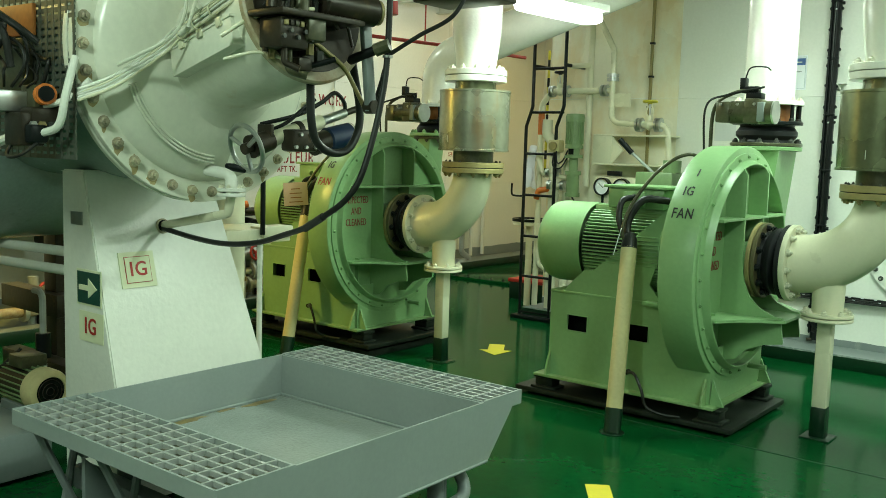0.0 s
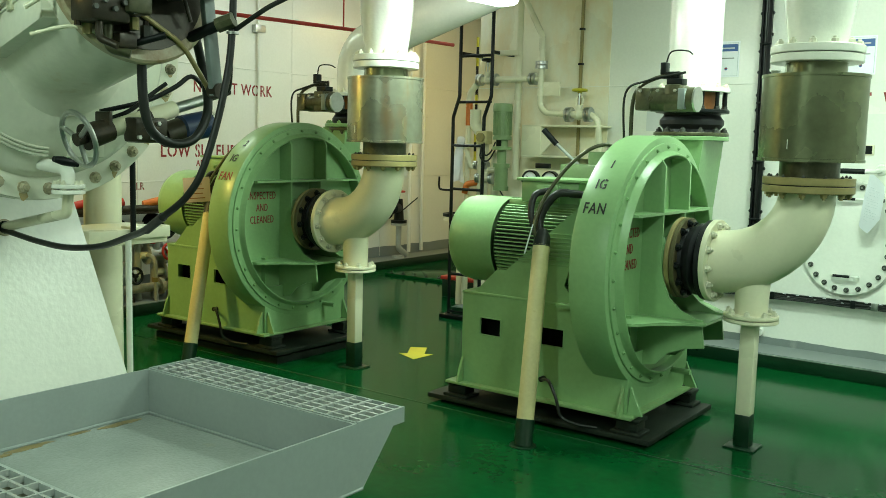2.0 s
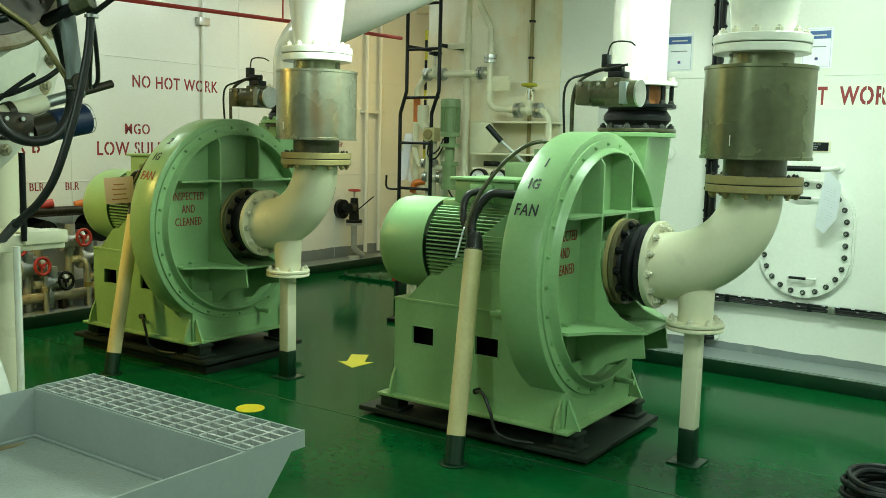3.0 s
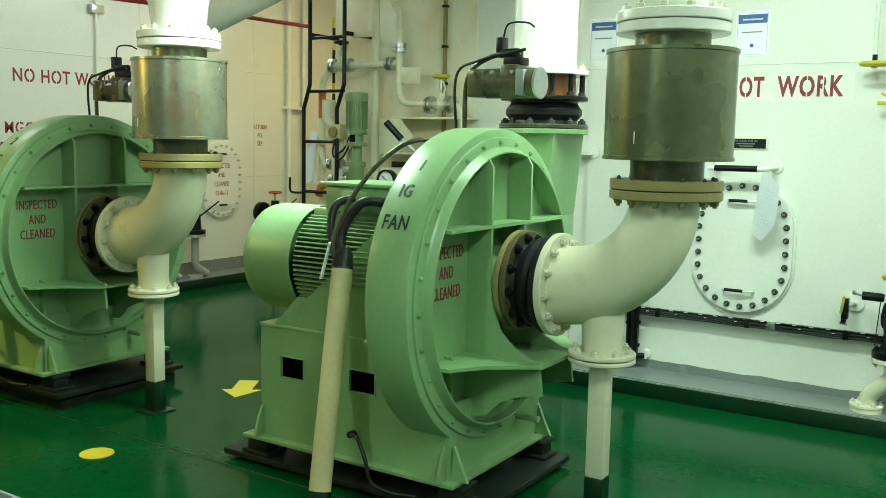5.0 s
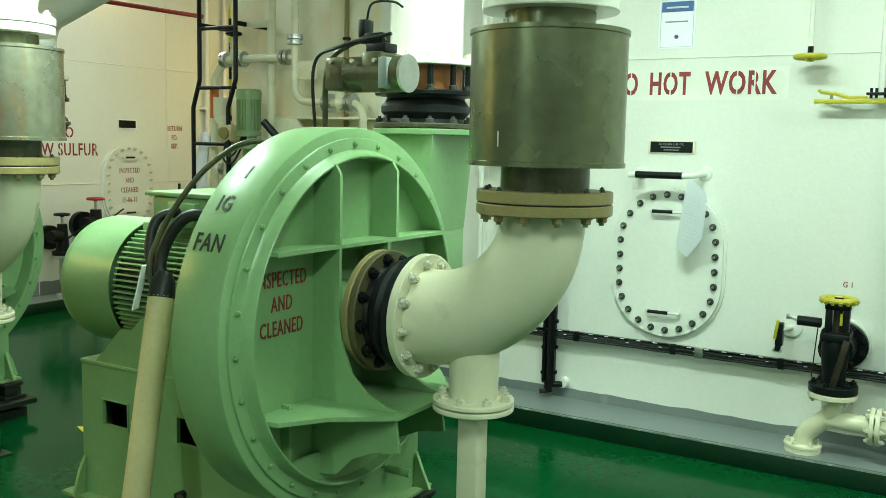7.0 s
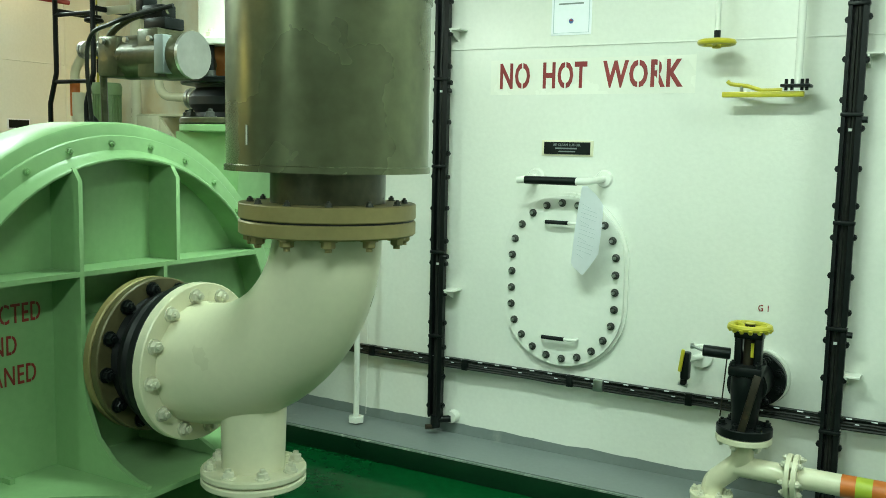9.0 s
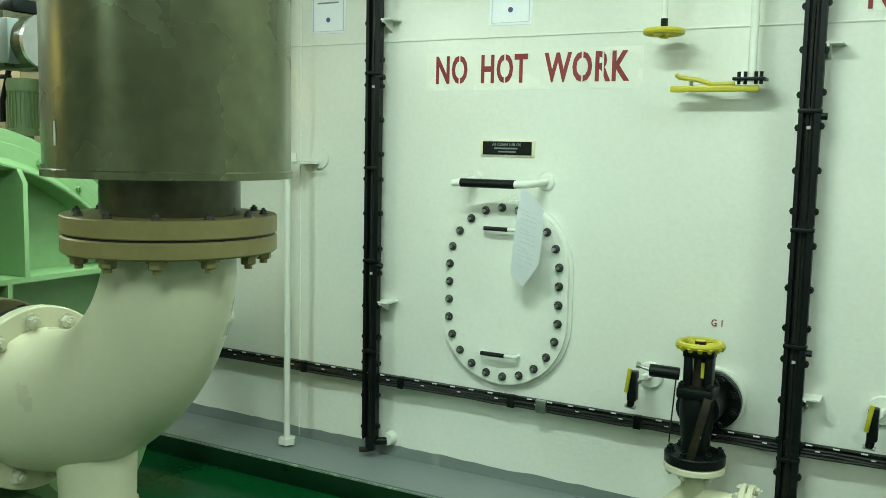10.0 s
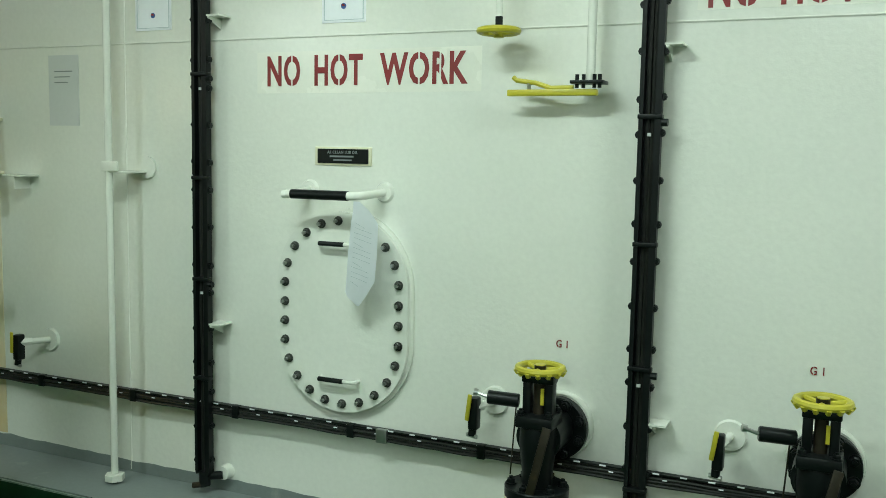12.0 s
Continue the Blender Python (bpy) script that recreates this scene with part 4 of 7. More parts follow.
# ---- tapered pedestal ----
def pedestal():
    t = thing("pedestal", (-3.1, 2.2, 0), "white painted tapered steel pedestal with safety signs", "pedestal")
    bm = B()
    lower = [(-3.40, 1.88), (-2.93, 1.88), (-2.93, 2.66), (-3.40, 2.66)]
    upper = [(-3.40, 1.88), (-3.245, 1.88), (-3.245, 2.46), (-3.40, 2.46)]
    vs = [[bm.verts.new((x, y, z)) for x, y in ring] for ring, z in ((lower, 0.0), (upper, 1.24))]
    fs = [bm.faces.new(vs[0][::-1]), bm.faces.new(vs[1])]
    for i in range(4):
        fs.append(bm.faces.new((vs[0][i], vs[0][(i + 1) % 4], vs[1][(i + 1) % 4], vs[1][i])))
    bmesh.ops.recalc_face_normals(bm, faces=bm.faces)
    bmesh.ops.bevel(bm, geom=list(bm.edges), offset=0.006, segments=2, affect="EDGES")
    body = part("body", bm, WHITE, t)
    # signs on the near face
    def panel(x0, z0, x1, z1, material, y=1.8785, name="sign"):
        return part(name, box(B(), x0, y - 0.002, z0, x1, y, z1), material, t)
    panel(-3.295, 0.722, -3.122, 0.862, GLOWSIGN)
    panel(-3.286, 0.731, -3.131, 0.853, SIGNGREEN, 1.8755)
    bm = prism(B(), [(-3.27, 0.802), (-3.205, 0.802), (-3.205, 0.830), (-3.145, 0.792), (-3.205, 0.754), (-3.205, 0.782), (-3.27, 0.782)], 1, 1.870, 1.8735)
    part("arrow", bm, GLOWSIGN, t, "pale arrow that points along the deck")
    panel(-3.280, 0.582, -3.112, 0.700, GLOWSIGN)
    lettering("lettering", "IG", pose(-3.197, 1.8735, 0.642, 90, 0, 0), 0.062, REDP, t, stencil=False, wide=0.9)
    bm = box(B(), -3.33, 1.875, 1.03, -3.25, 1.878, 1.08)
    part("rating_plate", bm, CHROME, t)
    # framed sign on the sloping face
    slope = math.degrees(math.atan2(0.315, 1.24))
    c = Matrix.Translation((-3.1445, 2.046, 0.856)) @ pose(0, 0, 0, 90 - slope, 0, 90)
    for w, h, d, material, nm in ((0.154, 0.141, 0.003, GLOWSIGN, "sign"), (0.112, 0.104, 0.005, REDP, "sign_border"), (0.107, 0.099, 0.0065, GLOWSIGN, "sign_field")):
        bm = box(B(), -w / 2, -h / 2, -0.004, w / 2, h / 2, d)
        bmesh.ops.transform(bm, matrix=c, verts=bm.verts)
        part(nm, bm, material, t)
    lettering("lettering", "IG", c @ Matrix.Translation((0, 0, 0.0075)), 0.056, REDP, t, stencil=False, wide=0.95)
    part("hole_rim", ringd(B(), (-3.195, 2.19, 1.015), (-3.181, 2.19, 1.0185), 0.024, 0.031, 24), STAINED, t)
    part("hole", cyl(B(), (-3.20, 2.19, 1.015), (-3.183, 2.19, 1.018), 0.028, seg=24), SHADEBLK, t)
    return t


pedestal()

# ---- big flanged drum ----
DY, DZ, DR = 2.133, 1.678, 0.537
t = thing("flanged_drum", (-4.2, DY, 1.2), "dark horizontal drum with a white bolted end cover on the pedestal", "drum")
part("shell", cyl(B(), (-6.3, DY, DZ), (-2.86, DY, DZ), 0.475, seg=64), DARKPIPE, t, "dark grey-green cylindrical shell")
part("shell_flange", ringd(B(), (-2.865, DY, DZ), (-2.842, DY, DZ), 0.3, DR + 0.004, 80), DRUMW, t)
part("cover_flange", ringd(B(), (-2.838, DY, DZ), (-2.812, DY, DZ), 0.3, DR, 80), DRUMW, t)
bolts(t, circle((-2.812, DY, DZ), (1, 0, 0), DR - 0.036, 36, 0.02), (1, 0, 0), 0.029, BOLTR)
prof = [(0.468, -2.83), (0.462, -2.805), (0.44, -2.785), (0.40, -2.765), (0.33, -2.735), (0.27, -2.715), (0.0, -2.70)]
part("end_cover", revolve(B(), (0, DY, DZ), (1, 0, 0), prof, 72), DRUMW, t, "domed white cover")
# inlet neck that leaves the cover slightly aslant, with a casing box along its side
N0, N1 = Vector((-2.76, 2.135, 1.668)), Vector((-2.225, 2.070, 1.792))
NL = (N1 - N0).length
part("neck", revolve(B(), N0, N1 - N0, [(0.262, -0.01), (0.232, 0.03), (0.221, 0.07), (0.221, 0.12), (0.230, NL)], 64), DRUMW, t, "cream painted neck")
part("neck_ring", revolve(B(), N0, N1 - N0, [(0.19, NL - 0.03), (0.234, NL - 0.03), (0.240, NL - 0.022), (0.240, NL - 0.004), (0.234, NL + 0.003), (0.10, NL + 0.003)], 64), STAINED, t, "brown stained neck ring")
part("neck_end", cyl(B(), N1 + (N1 - N0).normalized() * 0.001, N1 + (N1 - N0).normalized() * 0.008, 0.205, seg=48), HYD, t, "dark oily end plate")
na = (N1 - N0).normalized()
nv = Vector((0, 0, 1)).cross(na).normalized()
NECK = Matrix((na, nv, na.cross(nv))).transposed().to_4x4()
NECK.translation = N0
part("box_cover", box(B(), 0.085, -0.240, -0.115, 0.475, -0.02, -0.025, 0.004, NECK), DRUMW, t, "cream sheet metal box")
part("box_lid", box(B(), 0.080, -0.245, -0.027, 0.480, -0.03, -0.019, 0.002, NECK), DRUMW, t)
for u in (0.16, 0.28, 0.40):
    part("lid_clip", box(B(), u, -0.250, -0.042, u + 0.03, -0.239, -0.012, 0.003, NECK), CREAM, t)
part("bracket_plate", box(B(), -2.78, 2.18, 1.28, -2.73, 2.30, 1.48, 0.005), DRUMW, t)
rnd = random.Random(5)
for i in range(11):
    dz, dyy = rnd.uniform(-0.02, 0.02), rnd.uniform(-0.02, 0.02)
    lane = lambda u, v, w: tuple(NECK @ Vector((u, v + dyy * 0.5, w + dz * 0.6 + i * 0.003)))
    pts = [(-2.79, 1.60, 1.50 + dz), (-2.72, 1.70 + dyy * 0.5, 1.555 + dz), lane(0.08, -0.262, -0.03), lane(0.20, -0.250, -0.005), lane(0.33, -0.245, 0.005), lane(0.45, -0.235, 0.02), lane(0.54, -0.20, 0.04), lane(0.60, -0.12, 0.05)]
    part("cable", sweep(B(), smooth_path(pts), rnd.uniform(0.0028, 0.0052), 8), (WHITE, WHITE, CREAM)[i % 3], t, "white painted cable")
for off in (0.0, 0.012, 0.024):
    arc = [(-2.765 + 0.004, DY + (0.37 + off) * math.cos(radians(a)), DZ + (0.37 + off) * math.sin(radians(a))) for a in range(200, 272, 6)]
    part("cable", sweep(B(), [Vector(p) + Vector((0.012, 0, 0)) for p in arc], 0.005, 8), DRUMW, t)
for pts in ([(-2.74, 1.84, 2.06), (-2.64, 1.87, 1.95), (-2.53, 1.83, 1.82), (-2.56, 1.80, 1.70), (-2.72, 1.70, 1.60)], [(-2.74, 1.90, 2.08), (-2.60, 1.92, 1.98), (-2.46, 1.83, 1.86), (-2.48, 1.80, 1.72)]):
    part("cable", sweep(B(), smooth_path(pts), 0.006, 8), DRUMW, t)

# rust that has run from the cover bolts, and cable ties
for i, p in enumerate(circle((-2.8105, DY, DZ), (1, 0, 0), DR - 0.036, 36, 0.02)):
    if rnd.random() < 0.55 and p.z < DZ + 0.3:
        n = 12
        w, h = rnd.uniform(0.012, 0.026), rnd.uniform(0.016, 0.036)
        poly = [(p.y + w * math.cos(2 * math.pi * k / n) * rnd.uniform(0.6, 1.2), p.z - 0.012 + h * math.sin(2 * math.pi * k / n) * rnd.uniform(0.6, 1.2)) for k in range(n)]
        part("rust_run", prism(B(), poly, 0, -2.8125, -2.8113), RUSTRUN, t, "brown rust run")
for s, r in ((0.25, 0.02), (0.5, 0.024), (0.75, 0.02)):
    c = NECK @ Vector((0.10, -0.256, -0.01)).lerp(Vector((0.48, -0.232, 0.035)), s)
    part("cable_tie", revolve(B(), c, tuple(na), [(r, -0.004), (r + 0.003, -0.004), (r + 0.003, 0.004), (r, 0.004)], 20, closed=True), CREAM, t)
for yy, zz, l in ((1.80, 1.66, 0.06), (1.86, 1.70, 0.07)):
    part("junction_sleeve", cyl(B(), NECK @ Vector((0.2 + yy - 1.8, -0.256, zz - 1.66)), NECK @ Vector((0.2 + l + yy - 1.8, -0.254, zz - 1.65)), 0.012, seg=14), DRUMW, t)

# pipes at the drum's foot
t = thing("drum_drain_pipe", (-2.70, 2.14, 1.0), "cream drain pipe with small flanges under the drum", "pipe")
part("pipe", sweep(B(), bend_path([(-3.185, 2.195, 1.02), (-2.72, 2.15, 1.10), (-2.69, 2.14, 1.17)], 0.03), 0.017, 14), CREAM, t)
flange(t, "flange", (-2.69, 2.14, 1.165), (0, 0, 1), 0.01, 0.052, 0.014, WHITE, 0, 0, 0, BOLTW)
flange(t, "flange", (-2.69, 2.14, 1.183), (0, 0, 1), 0.01, 0.052, 0.014, WHITE, 6, 0.04, 0.014, BOLTW)
part("bend", sweep(B(), bend_path([(-2.69, 2.14, 1.195), (-2.69, 2.14, 1.245), (-2.79, 2.10, 1.26)], 0.03), 0.022, 14), WHITE, t)

t = thing("support_pipe", (-3.72, 2.94, 0), "cream vertical pipe column with a side bracket", "pipe")
part("column", cyl(B(), (-3.72, 2.94, 0), (-3.72, 2.94, 2.2), 0.083, seg=32), CREAM, t)
part("bracket", box(B(), -3.60, 2.60, 0.90, -3.30, 2.98, 0.965, 0.004), CREAM, t)
bm = box(B(), -3.38, 2.80, 0.925, -3.28, 2.98, 0.975, 0.004)
part("clamp", bm, CREAM, t)
t = thing("thin_pipe", (-3.233, 2.735, 0), "thin white vertical pipe beside the column", "pipe")
part("pipe", cyl(B(), (-3.233, 2.735, 0), (-3.233, 2.735, 0.93), 0.013, seg=12), WHITE, t)
part("dark_pipe", cyl(B(), (-3.29, 2.80, 0.94), (-3.29, 2.80, 1.28), 0.012, seg=12), BLACK, t)

# ---- valve actuator ----
def along(a, b, s):
    return Vector(a).lerp(Vector(b), s)


A0, A1 = Vector((-2.546, 2.09, 1.342)), Vector((-2.53, 2.65, 1.515))
AX = (A1 - A0).normalized()
t = thing("valve_actuator", tuple(A0), "oily hydraulic valve actuator with chrome handwheel and blue motor", "actuator")
hw = part("handwheel", revolve(B(), A0, AX, [(0.085 + 0.009 * math.cos(k * math.pi / 4), 0.008 * math.sin(k * math.pi / 4)) for k in range(8)], 40, closed=True), CHROME, t, "chrome handwheel")
_, hu, hv = basis(AX)
for k in range(3):
    d = hu * math.cos(2.1 * k + 0.5) + hv * math.sin(2.1 * k + 0.5)
    part("spoke", cyl(B(), A0, A0 + d * 0.084, 0.008, seg=8), CHROME, hw)
part("hub", cyl(B(), A0 - AX * 0.012, A0 + AX * 0.03, 0.02, seg=16), HYD, hw)
part("crank_knob", sweep(B(), [A0 + Vector((0.0, -0.005, -0.080)), A0 + Vector((0.0, -0.03, -0.072)), A0 + Vector((0.0, -0.055, -0.066)), A0 + Vector((0.0, -0.085, -0.060))], [0.006, 0.012, 0.014, 0.009], 12), BLACK, hw, "black knob")
part("gear_case", cyl(B(), A0 + AX * 0.02, A0 + AX * 0.11, 0.042, 0.036, seg=24), HYD, t)
part("cylinder", cyl(B(), A0 + AX * 0.11, A0 + AX * 0.36, 0.028, seg=24), CREAM, t, "dirty cream cylinder")
part("cylinder_cap", cyl(B(), A0 + AX * 0.235, A0 + AX * 0.255, 0.033, seg=24), HYD, t)
part("rod", cyl(B(), A0 + AX * 0.36, A0 + AX * 0.49, 0.018, seg=20), CHROME, t, "bright steel rod")
part("rod_eye", cyl(B(), A0 + AX * 0.49, A0 + AX * 0.60, 0.013, seg=12), HYD, t)
m0 = Vector((-2.50, 2.43, 1.380))
m1 = Vector((-2.49, 2.545, 1.405))
mo = part("motor", cyl(B(), m0, m1, 0.046, seg=28, edge=0.006), BLUE, t, "dark blue electric motor")
part("motor_gear", cyl(B(), m0 - AX * 0.07, m0, 0.040, seg=20), HYD, t)
part("gear_housing", box(B(), -2.535, 2.235, 1.335, -2.465, 2.36, 1.415, 0.012), HYD, t, "greasy cast gear housing")
part("clamp_plate", box(B(), -2.585, 2.17, 1.35, -2.51, 2.185, 1.43, 0.004), HYD, t)
for k in range(5):
    part("cap_screw", cyl(B(), (-2.465, 2.245 + 0.024 * k, 1.352 + 0.045 * (k % 2)), (-2.455, 2.245 + 0.024 * k, 1.352 + 0.045 * (k % 2)), 0.007, seg=6), CHROME, t)
md = (m1 - m0).normalized()
for r in (0.045, 0.03, 0.015):
    part("grille_ring", revolve(B(), m1 + md * 0.003, md, [(r + 0.0012, 0), (r, 0.002), (r - 0.0012, 0)], 24), CHROME, mo)
_, gu, gv = basis(md)
for k in range(4):
    d = gu * math.cos(k * math.pi / 4) + gv * math.sin(k * math.pi / 4)
    part("grille_bar", cyl(B(), m1 + md * 0.004 - d * 0.045, m1 + md * 0.004 + d * 0.045, 0.0015, seg=6), CHROME, mo)
part("pipe_run", sweep(B(), smooth_path([(-2.60, 2.20, 1.43), (-2.56, 2.34, 1.47), (-2.54, 2.44, 1.52), (-2.53, 2.50, 1.56), (-2.53, 2.55, 1.53), (-2.53, 2.56, 1.49)]), 0.008, 10), BLACK, t)
part("pipe_run", sweep(B(), smooth_path([(-2.57, 2.22, 1.41), (-2.55, 2.28, 1.44), (-2.54, 2.36, 1.50), (-2.53, 2.40, 1.53)]), 0.007, 10), BLACK, t)

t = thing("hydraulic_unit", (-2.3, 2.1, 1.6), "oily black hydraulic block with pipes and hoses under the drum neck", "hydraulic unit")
for k in range(10):
    y = 1.97 + 0.035 * k
    part("fitting", cyl(B(), (-2.26 - 0.012 * (k % 3), y, 1.79), (-2.255 - 0.012 * (k % 3), y + rnd.uniform(-0.01, 0.01), 1.82 + 0.02 * (k % 3)), 0.007 + 0.003 * (k % 2), seg=6), (HYD, BOLT, ACTU, RUSTO)[k % 4], t)
for k in range(6):
    j = lambda w: rnd.uniform(-w, w)
    part("tube", sweep(B(), smooth_path([(-2.30 + j(0.04), 1.97 + 0.05 * k, 1.80), (-2.27 + j(0.03), 1.99 + 0.05 * k + j(0.03), 1.88 + j(0.03)), (-2.26 + j(0.03), 2.06 + 0.04 * k + j(0.03), 1.95 + j(0.03)), (-2.30 + j(0.04), 2.10 + 0.04 * k, 2.10)]), 0.0045, 8), (CABLE, HYD, CREAM)[k % 3], t)
for k in range(5):
    part("pipe_clip", box(B(), -2.236, 1.965 + 0.022 * k, 1.735, -2.226, 1.980 + 0.022 * k, 1.752, 0.002), (OLIVE, HYD, ACTU)[k % 3], t)
part("elbow", sweep(B(), bend_path([(-2.30, 2.045, 1.67), (-2.30, 2.045, 1.60), (-2.26, 2.09, 1.585)], 0.025), 0.014, 12), ACTU, t)
part("elbow", sweep(B(), bend_path([(-2.26, 1.99, 1.67), (-2.26, 1.99, 1.62), (-2.22, 2.02, 1.60)], 0.02), 0.011, 12), HYD, t)
part("valve_block", box(B(), -2.345, 1.955, 1.665, -2.235, 2.075, 1.765, 0.010), HYD, t)
part("valve_block", box(B(), -2.330, 2.055, 1.695, -2.215, 2.135, 1.775, 0.010), ACTU, t, "greasy olive valve block")
part("mount_plate", box(B(), -2.37, 1.93, 1.765, -2.20, 2.30, 1.785, 0.004), HYD, t)
part("solenoid", cyl(B(), (-2.29, 1.975, 1.785), (-2.29, 1.985, 1.90), 0.030, seg=18, edge=0.005), HYD, t)
part("solenoid", cyl(B(), (-2.27, 2.07, 1.785), (-2.27, 2.075, 1.88), 0.026, seg=18, edge=0.005), ACTU, t)
part("pump_motor", cyl(B(), (-2.27, 2.16, 1.83), (-2.21, 2.36, 1.82), 0.050, seg=28, edge=0.008), HYD, t)
part("motor_end", cyl(B(), (-2.209, 2.362, 1.82), (-2.206, 2.372, 1.82), 0.042, seg=28), OLIVE, t)
part("fitting_block", box(B(), -2.335, 2.055, 1.60, -2.26, 2.115, 1.645, 0.008), HYD, t)
part("fitting_block", box(B(), -2.32, 2.10, 1.655, -2.28, 2.13, 1.70, 0.005), HYD, t)
part("fitting_stem", cyl(B(), (-2.325, 2.055, 1.64), (-2.325, 2.055, 1.70), 0.018, seg=8), GREYP, t)
part("cylinder", cyl(B(), (-2.29, 2.10, 1.612), (-2.215, 2.175, 1.645), 0.010, seg=14), BLACK, t)
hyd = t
t = thing("gas_spring", (-2.235, 2.195, 1.62), "black gas spring with a brass head at the drum neck", "gas spring")
part("cylinder", cyl(B(), (-2.235, 2.195, 1.620), (-2.07, 2.25, 1.682), 0.016, seg=18), BLACK, t)
part("cylinder_head", cyl(B(), (-2.085, 2.242, 1.675), (-2.040, 2.262, 1.692), 0.022, seg=8), ACTU, t)
part("cylinder_head", cyl(B(), (-2.285, 2.172, 1.598), (-2.235, 2.195, 1.620), 0.019, seg=8), RUSTO, t, "rusty nut")
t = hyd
part("link_arm", box(B(), -2.262, -0.020, -0.16, -2.238, 0.020, 0.16, 0.004, Matrix.Translation((0, 2.368, 1.645)) @ pose(0, 0, 0, 7, 0, 0)), GREYP, t, "worn steel link arm")
part("clevis", cyl(B(), (-2.27, 2.388, 1.50), (-2.23, 2.388, 1.50), 0.024, seg=16), HYD, t)
for i in range(9):
    a = rnd.uniform(0, 1)
    x, y, z = -2.345 + 0.10 * a, 1.965 + 0.036 * i, 1.655 - 0.02 * (i % 2)
    part("fitting", cyl(B(), (x, y, z), (x, y, z + 0.035), 0.009 + 0.004 * (i % 3), seg=6), (HYD, OLIVE, BOLT)[i % 3], t)
for i in range(5):
    y = 1.96 + 0.03 * i
    part("bolt_head", cyl(B(), (-2.232, y, 1.70 + 0.02 * (i % 2)), (-2.222, y, 1.70 + 0.02 * (i % 2)), 0.008, seg=6), BOLT, t)
part("hose", sweep(B(), smooth_path([(-2.35, 2.19, 1.68), (-2.35, 2.19, 1.58), (-2.35, 2.196, 1.45), (-2.35, 2.225, 1.37), (-2.35, 2.30, 1.335), (-2.35, 2.38, 1.35), (-2.35, 2.43, 1.42), (-2.35, 2.435, 1.50), (-2.35, 2.41, 1.60), (-2.34, 2.375, 1.70), (-2.33, 2.36, 1.80), (-2.33, 2.355, 2.1)]), 0.0145, 14), CABLE, t, "thick black hydraulic hose loop")
part("hose_fitting", cyl(B(), (-2.35, 2.19, 1.63), (-2.35, 2.19, 1.72), 0.020, seg=10), HYD, t)
part("hose", sweep(B(), smooth_path([(-2.42, 1.98, 1.86), (-2.34, 2.10, 1.755), (-2.30, 2.22, 1.675), (-2.29, 2.29, 1.63), (-2.285, 2.345, 1.56), (-2.28, 2.385, 1.50)]), 0.008, 10), OLIVE, t, "olive hose")
for pts, r, mm in (([(-2.45, 1.90, 1.63), (-2.37, 1.97, 1.655), (-2.32, 2.03, 1.64), (-2.30, 2.06, 1.62)], 0.006, CREAM), ([(-2.44, 1.88, 1.70), (-2.38, 1.95, 1.76), (-2.30, 2.02, 1.79), (-2.24, 2.10, 1.80)], 0.007, CREAM),
                   ([(-2.30, 2.0, 2.05), (-2.26, 2.06, 1.92), (-2.27, 2.15, 1.84), (-2.25, 2.22, 1.75)], 0.007, HYD), ([(-2.36, 2.06, 2.05), (-2.31, 2.14, 1.92), (-2.27, 2.26, 1.80), (-2.26, 2.30, 1.70)], 0.006, HYD), ([(-2.28, 1.96, 1.80), (-2.21, 2.05, 1.86), (-2.20, 2.18, 1.92), (-2.24, 2.3, 2.1)], 0.006, CABLE)):
    part("tube", sweep(B(), smooth_path(pts), r, 10), mm, t)
# shrunk towards the camera, to fit its view, clear of the neck's end
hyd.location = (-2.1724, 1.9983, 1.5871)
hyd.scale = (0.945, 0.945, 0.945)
t = thing("hanging_cable", (-2.06, 2.27, 1.0), "thick black cable that hangs from the deckhead into the pedestal", "cable")
part("cable", sweep(B(), smooth_path([(-2.07, 2.28, TOP), (-2.055, 2.275, 2.2), (-2.055, 2.272, 1.70), (-2.058, 2.24, 1.48), (-2.075, 2.185, 1.28), (-2.12, 2.16, 1.19), (-2.215, 2.15, 1.125), (-2.34, 2.18, 1.075), (-2.49, 2.212, 1.035), (-2.64, 2.22, 0.995), (-2.80, 2.20, 0.978), (-2.98, 2.195, 0.985), (-3.183, 2.185, 1.01)]), 0.0105, 14), CABLE, t)
part("sleeve", sweep(B(), [(-2.22, 2.15, 1.123), (-2.34, 2.18, 1.073)], 0.0135, 12), CABLE, t)
part("branch", sweep(B(), smooth_path([(-2.055, 2.272, 1.66), (-1.95, 2.30, 1.72), (-1.86, 2.38, 1.80), (-1.84, 2.42, 1.95), (-1.85, 2.42, 2.3)]), 0.007, 10), CABLE, t)
part("branch", sweep(B(), smooth_path([(-2.055, 2.272, 1.655), (-2.14, 2.34, 1.60), (-2.22, 2.40, 1.51), (-2.28, 2.42, 1.49), (-2.20, 2.36, 1.50), (-2.10, 2.30, 1.60)]), 0.006, 10), CABLE, t)
part("clip", cyl(B(), (-2.055, 2.272, 1.652), (-2.055, 2.272, 1.66), 0.018, seg=14), CHROME, t)

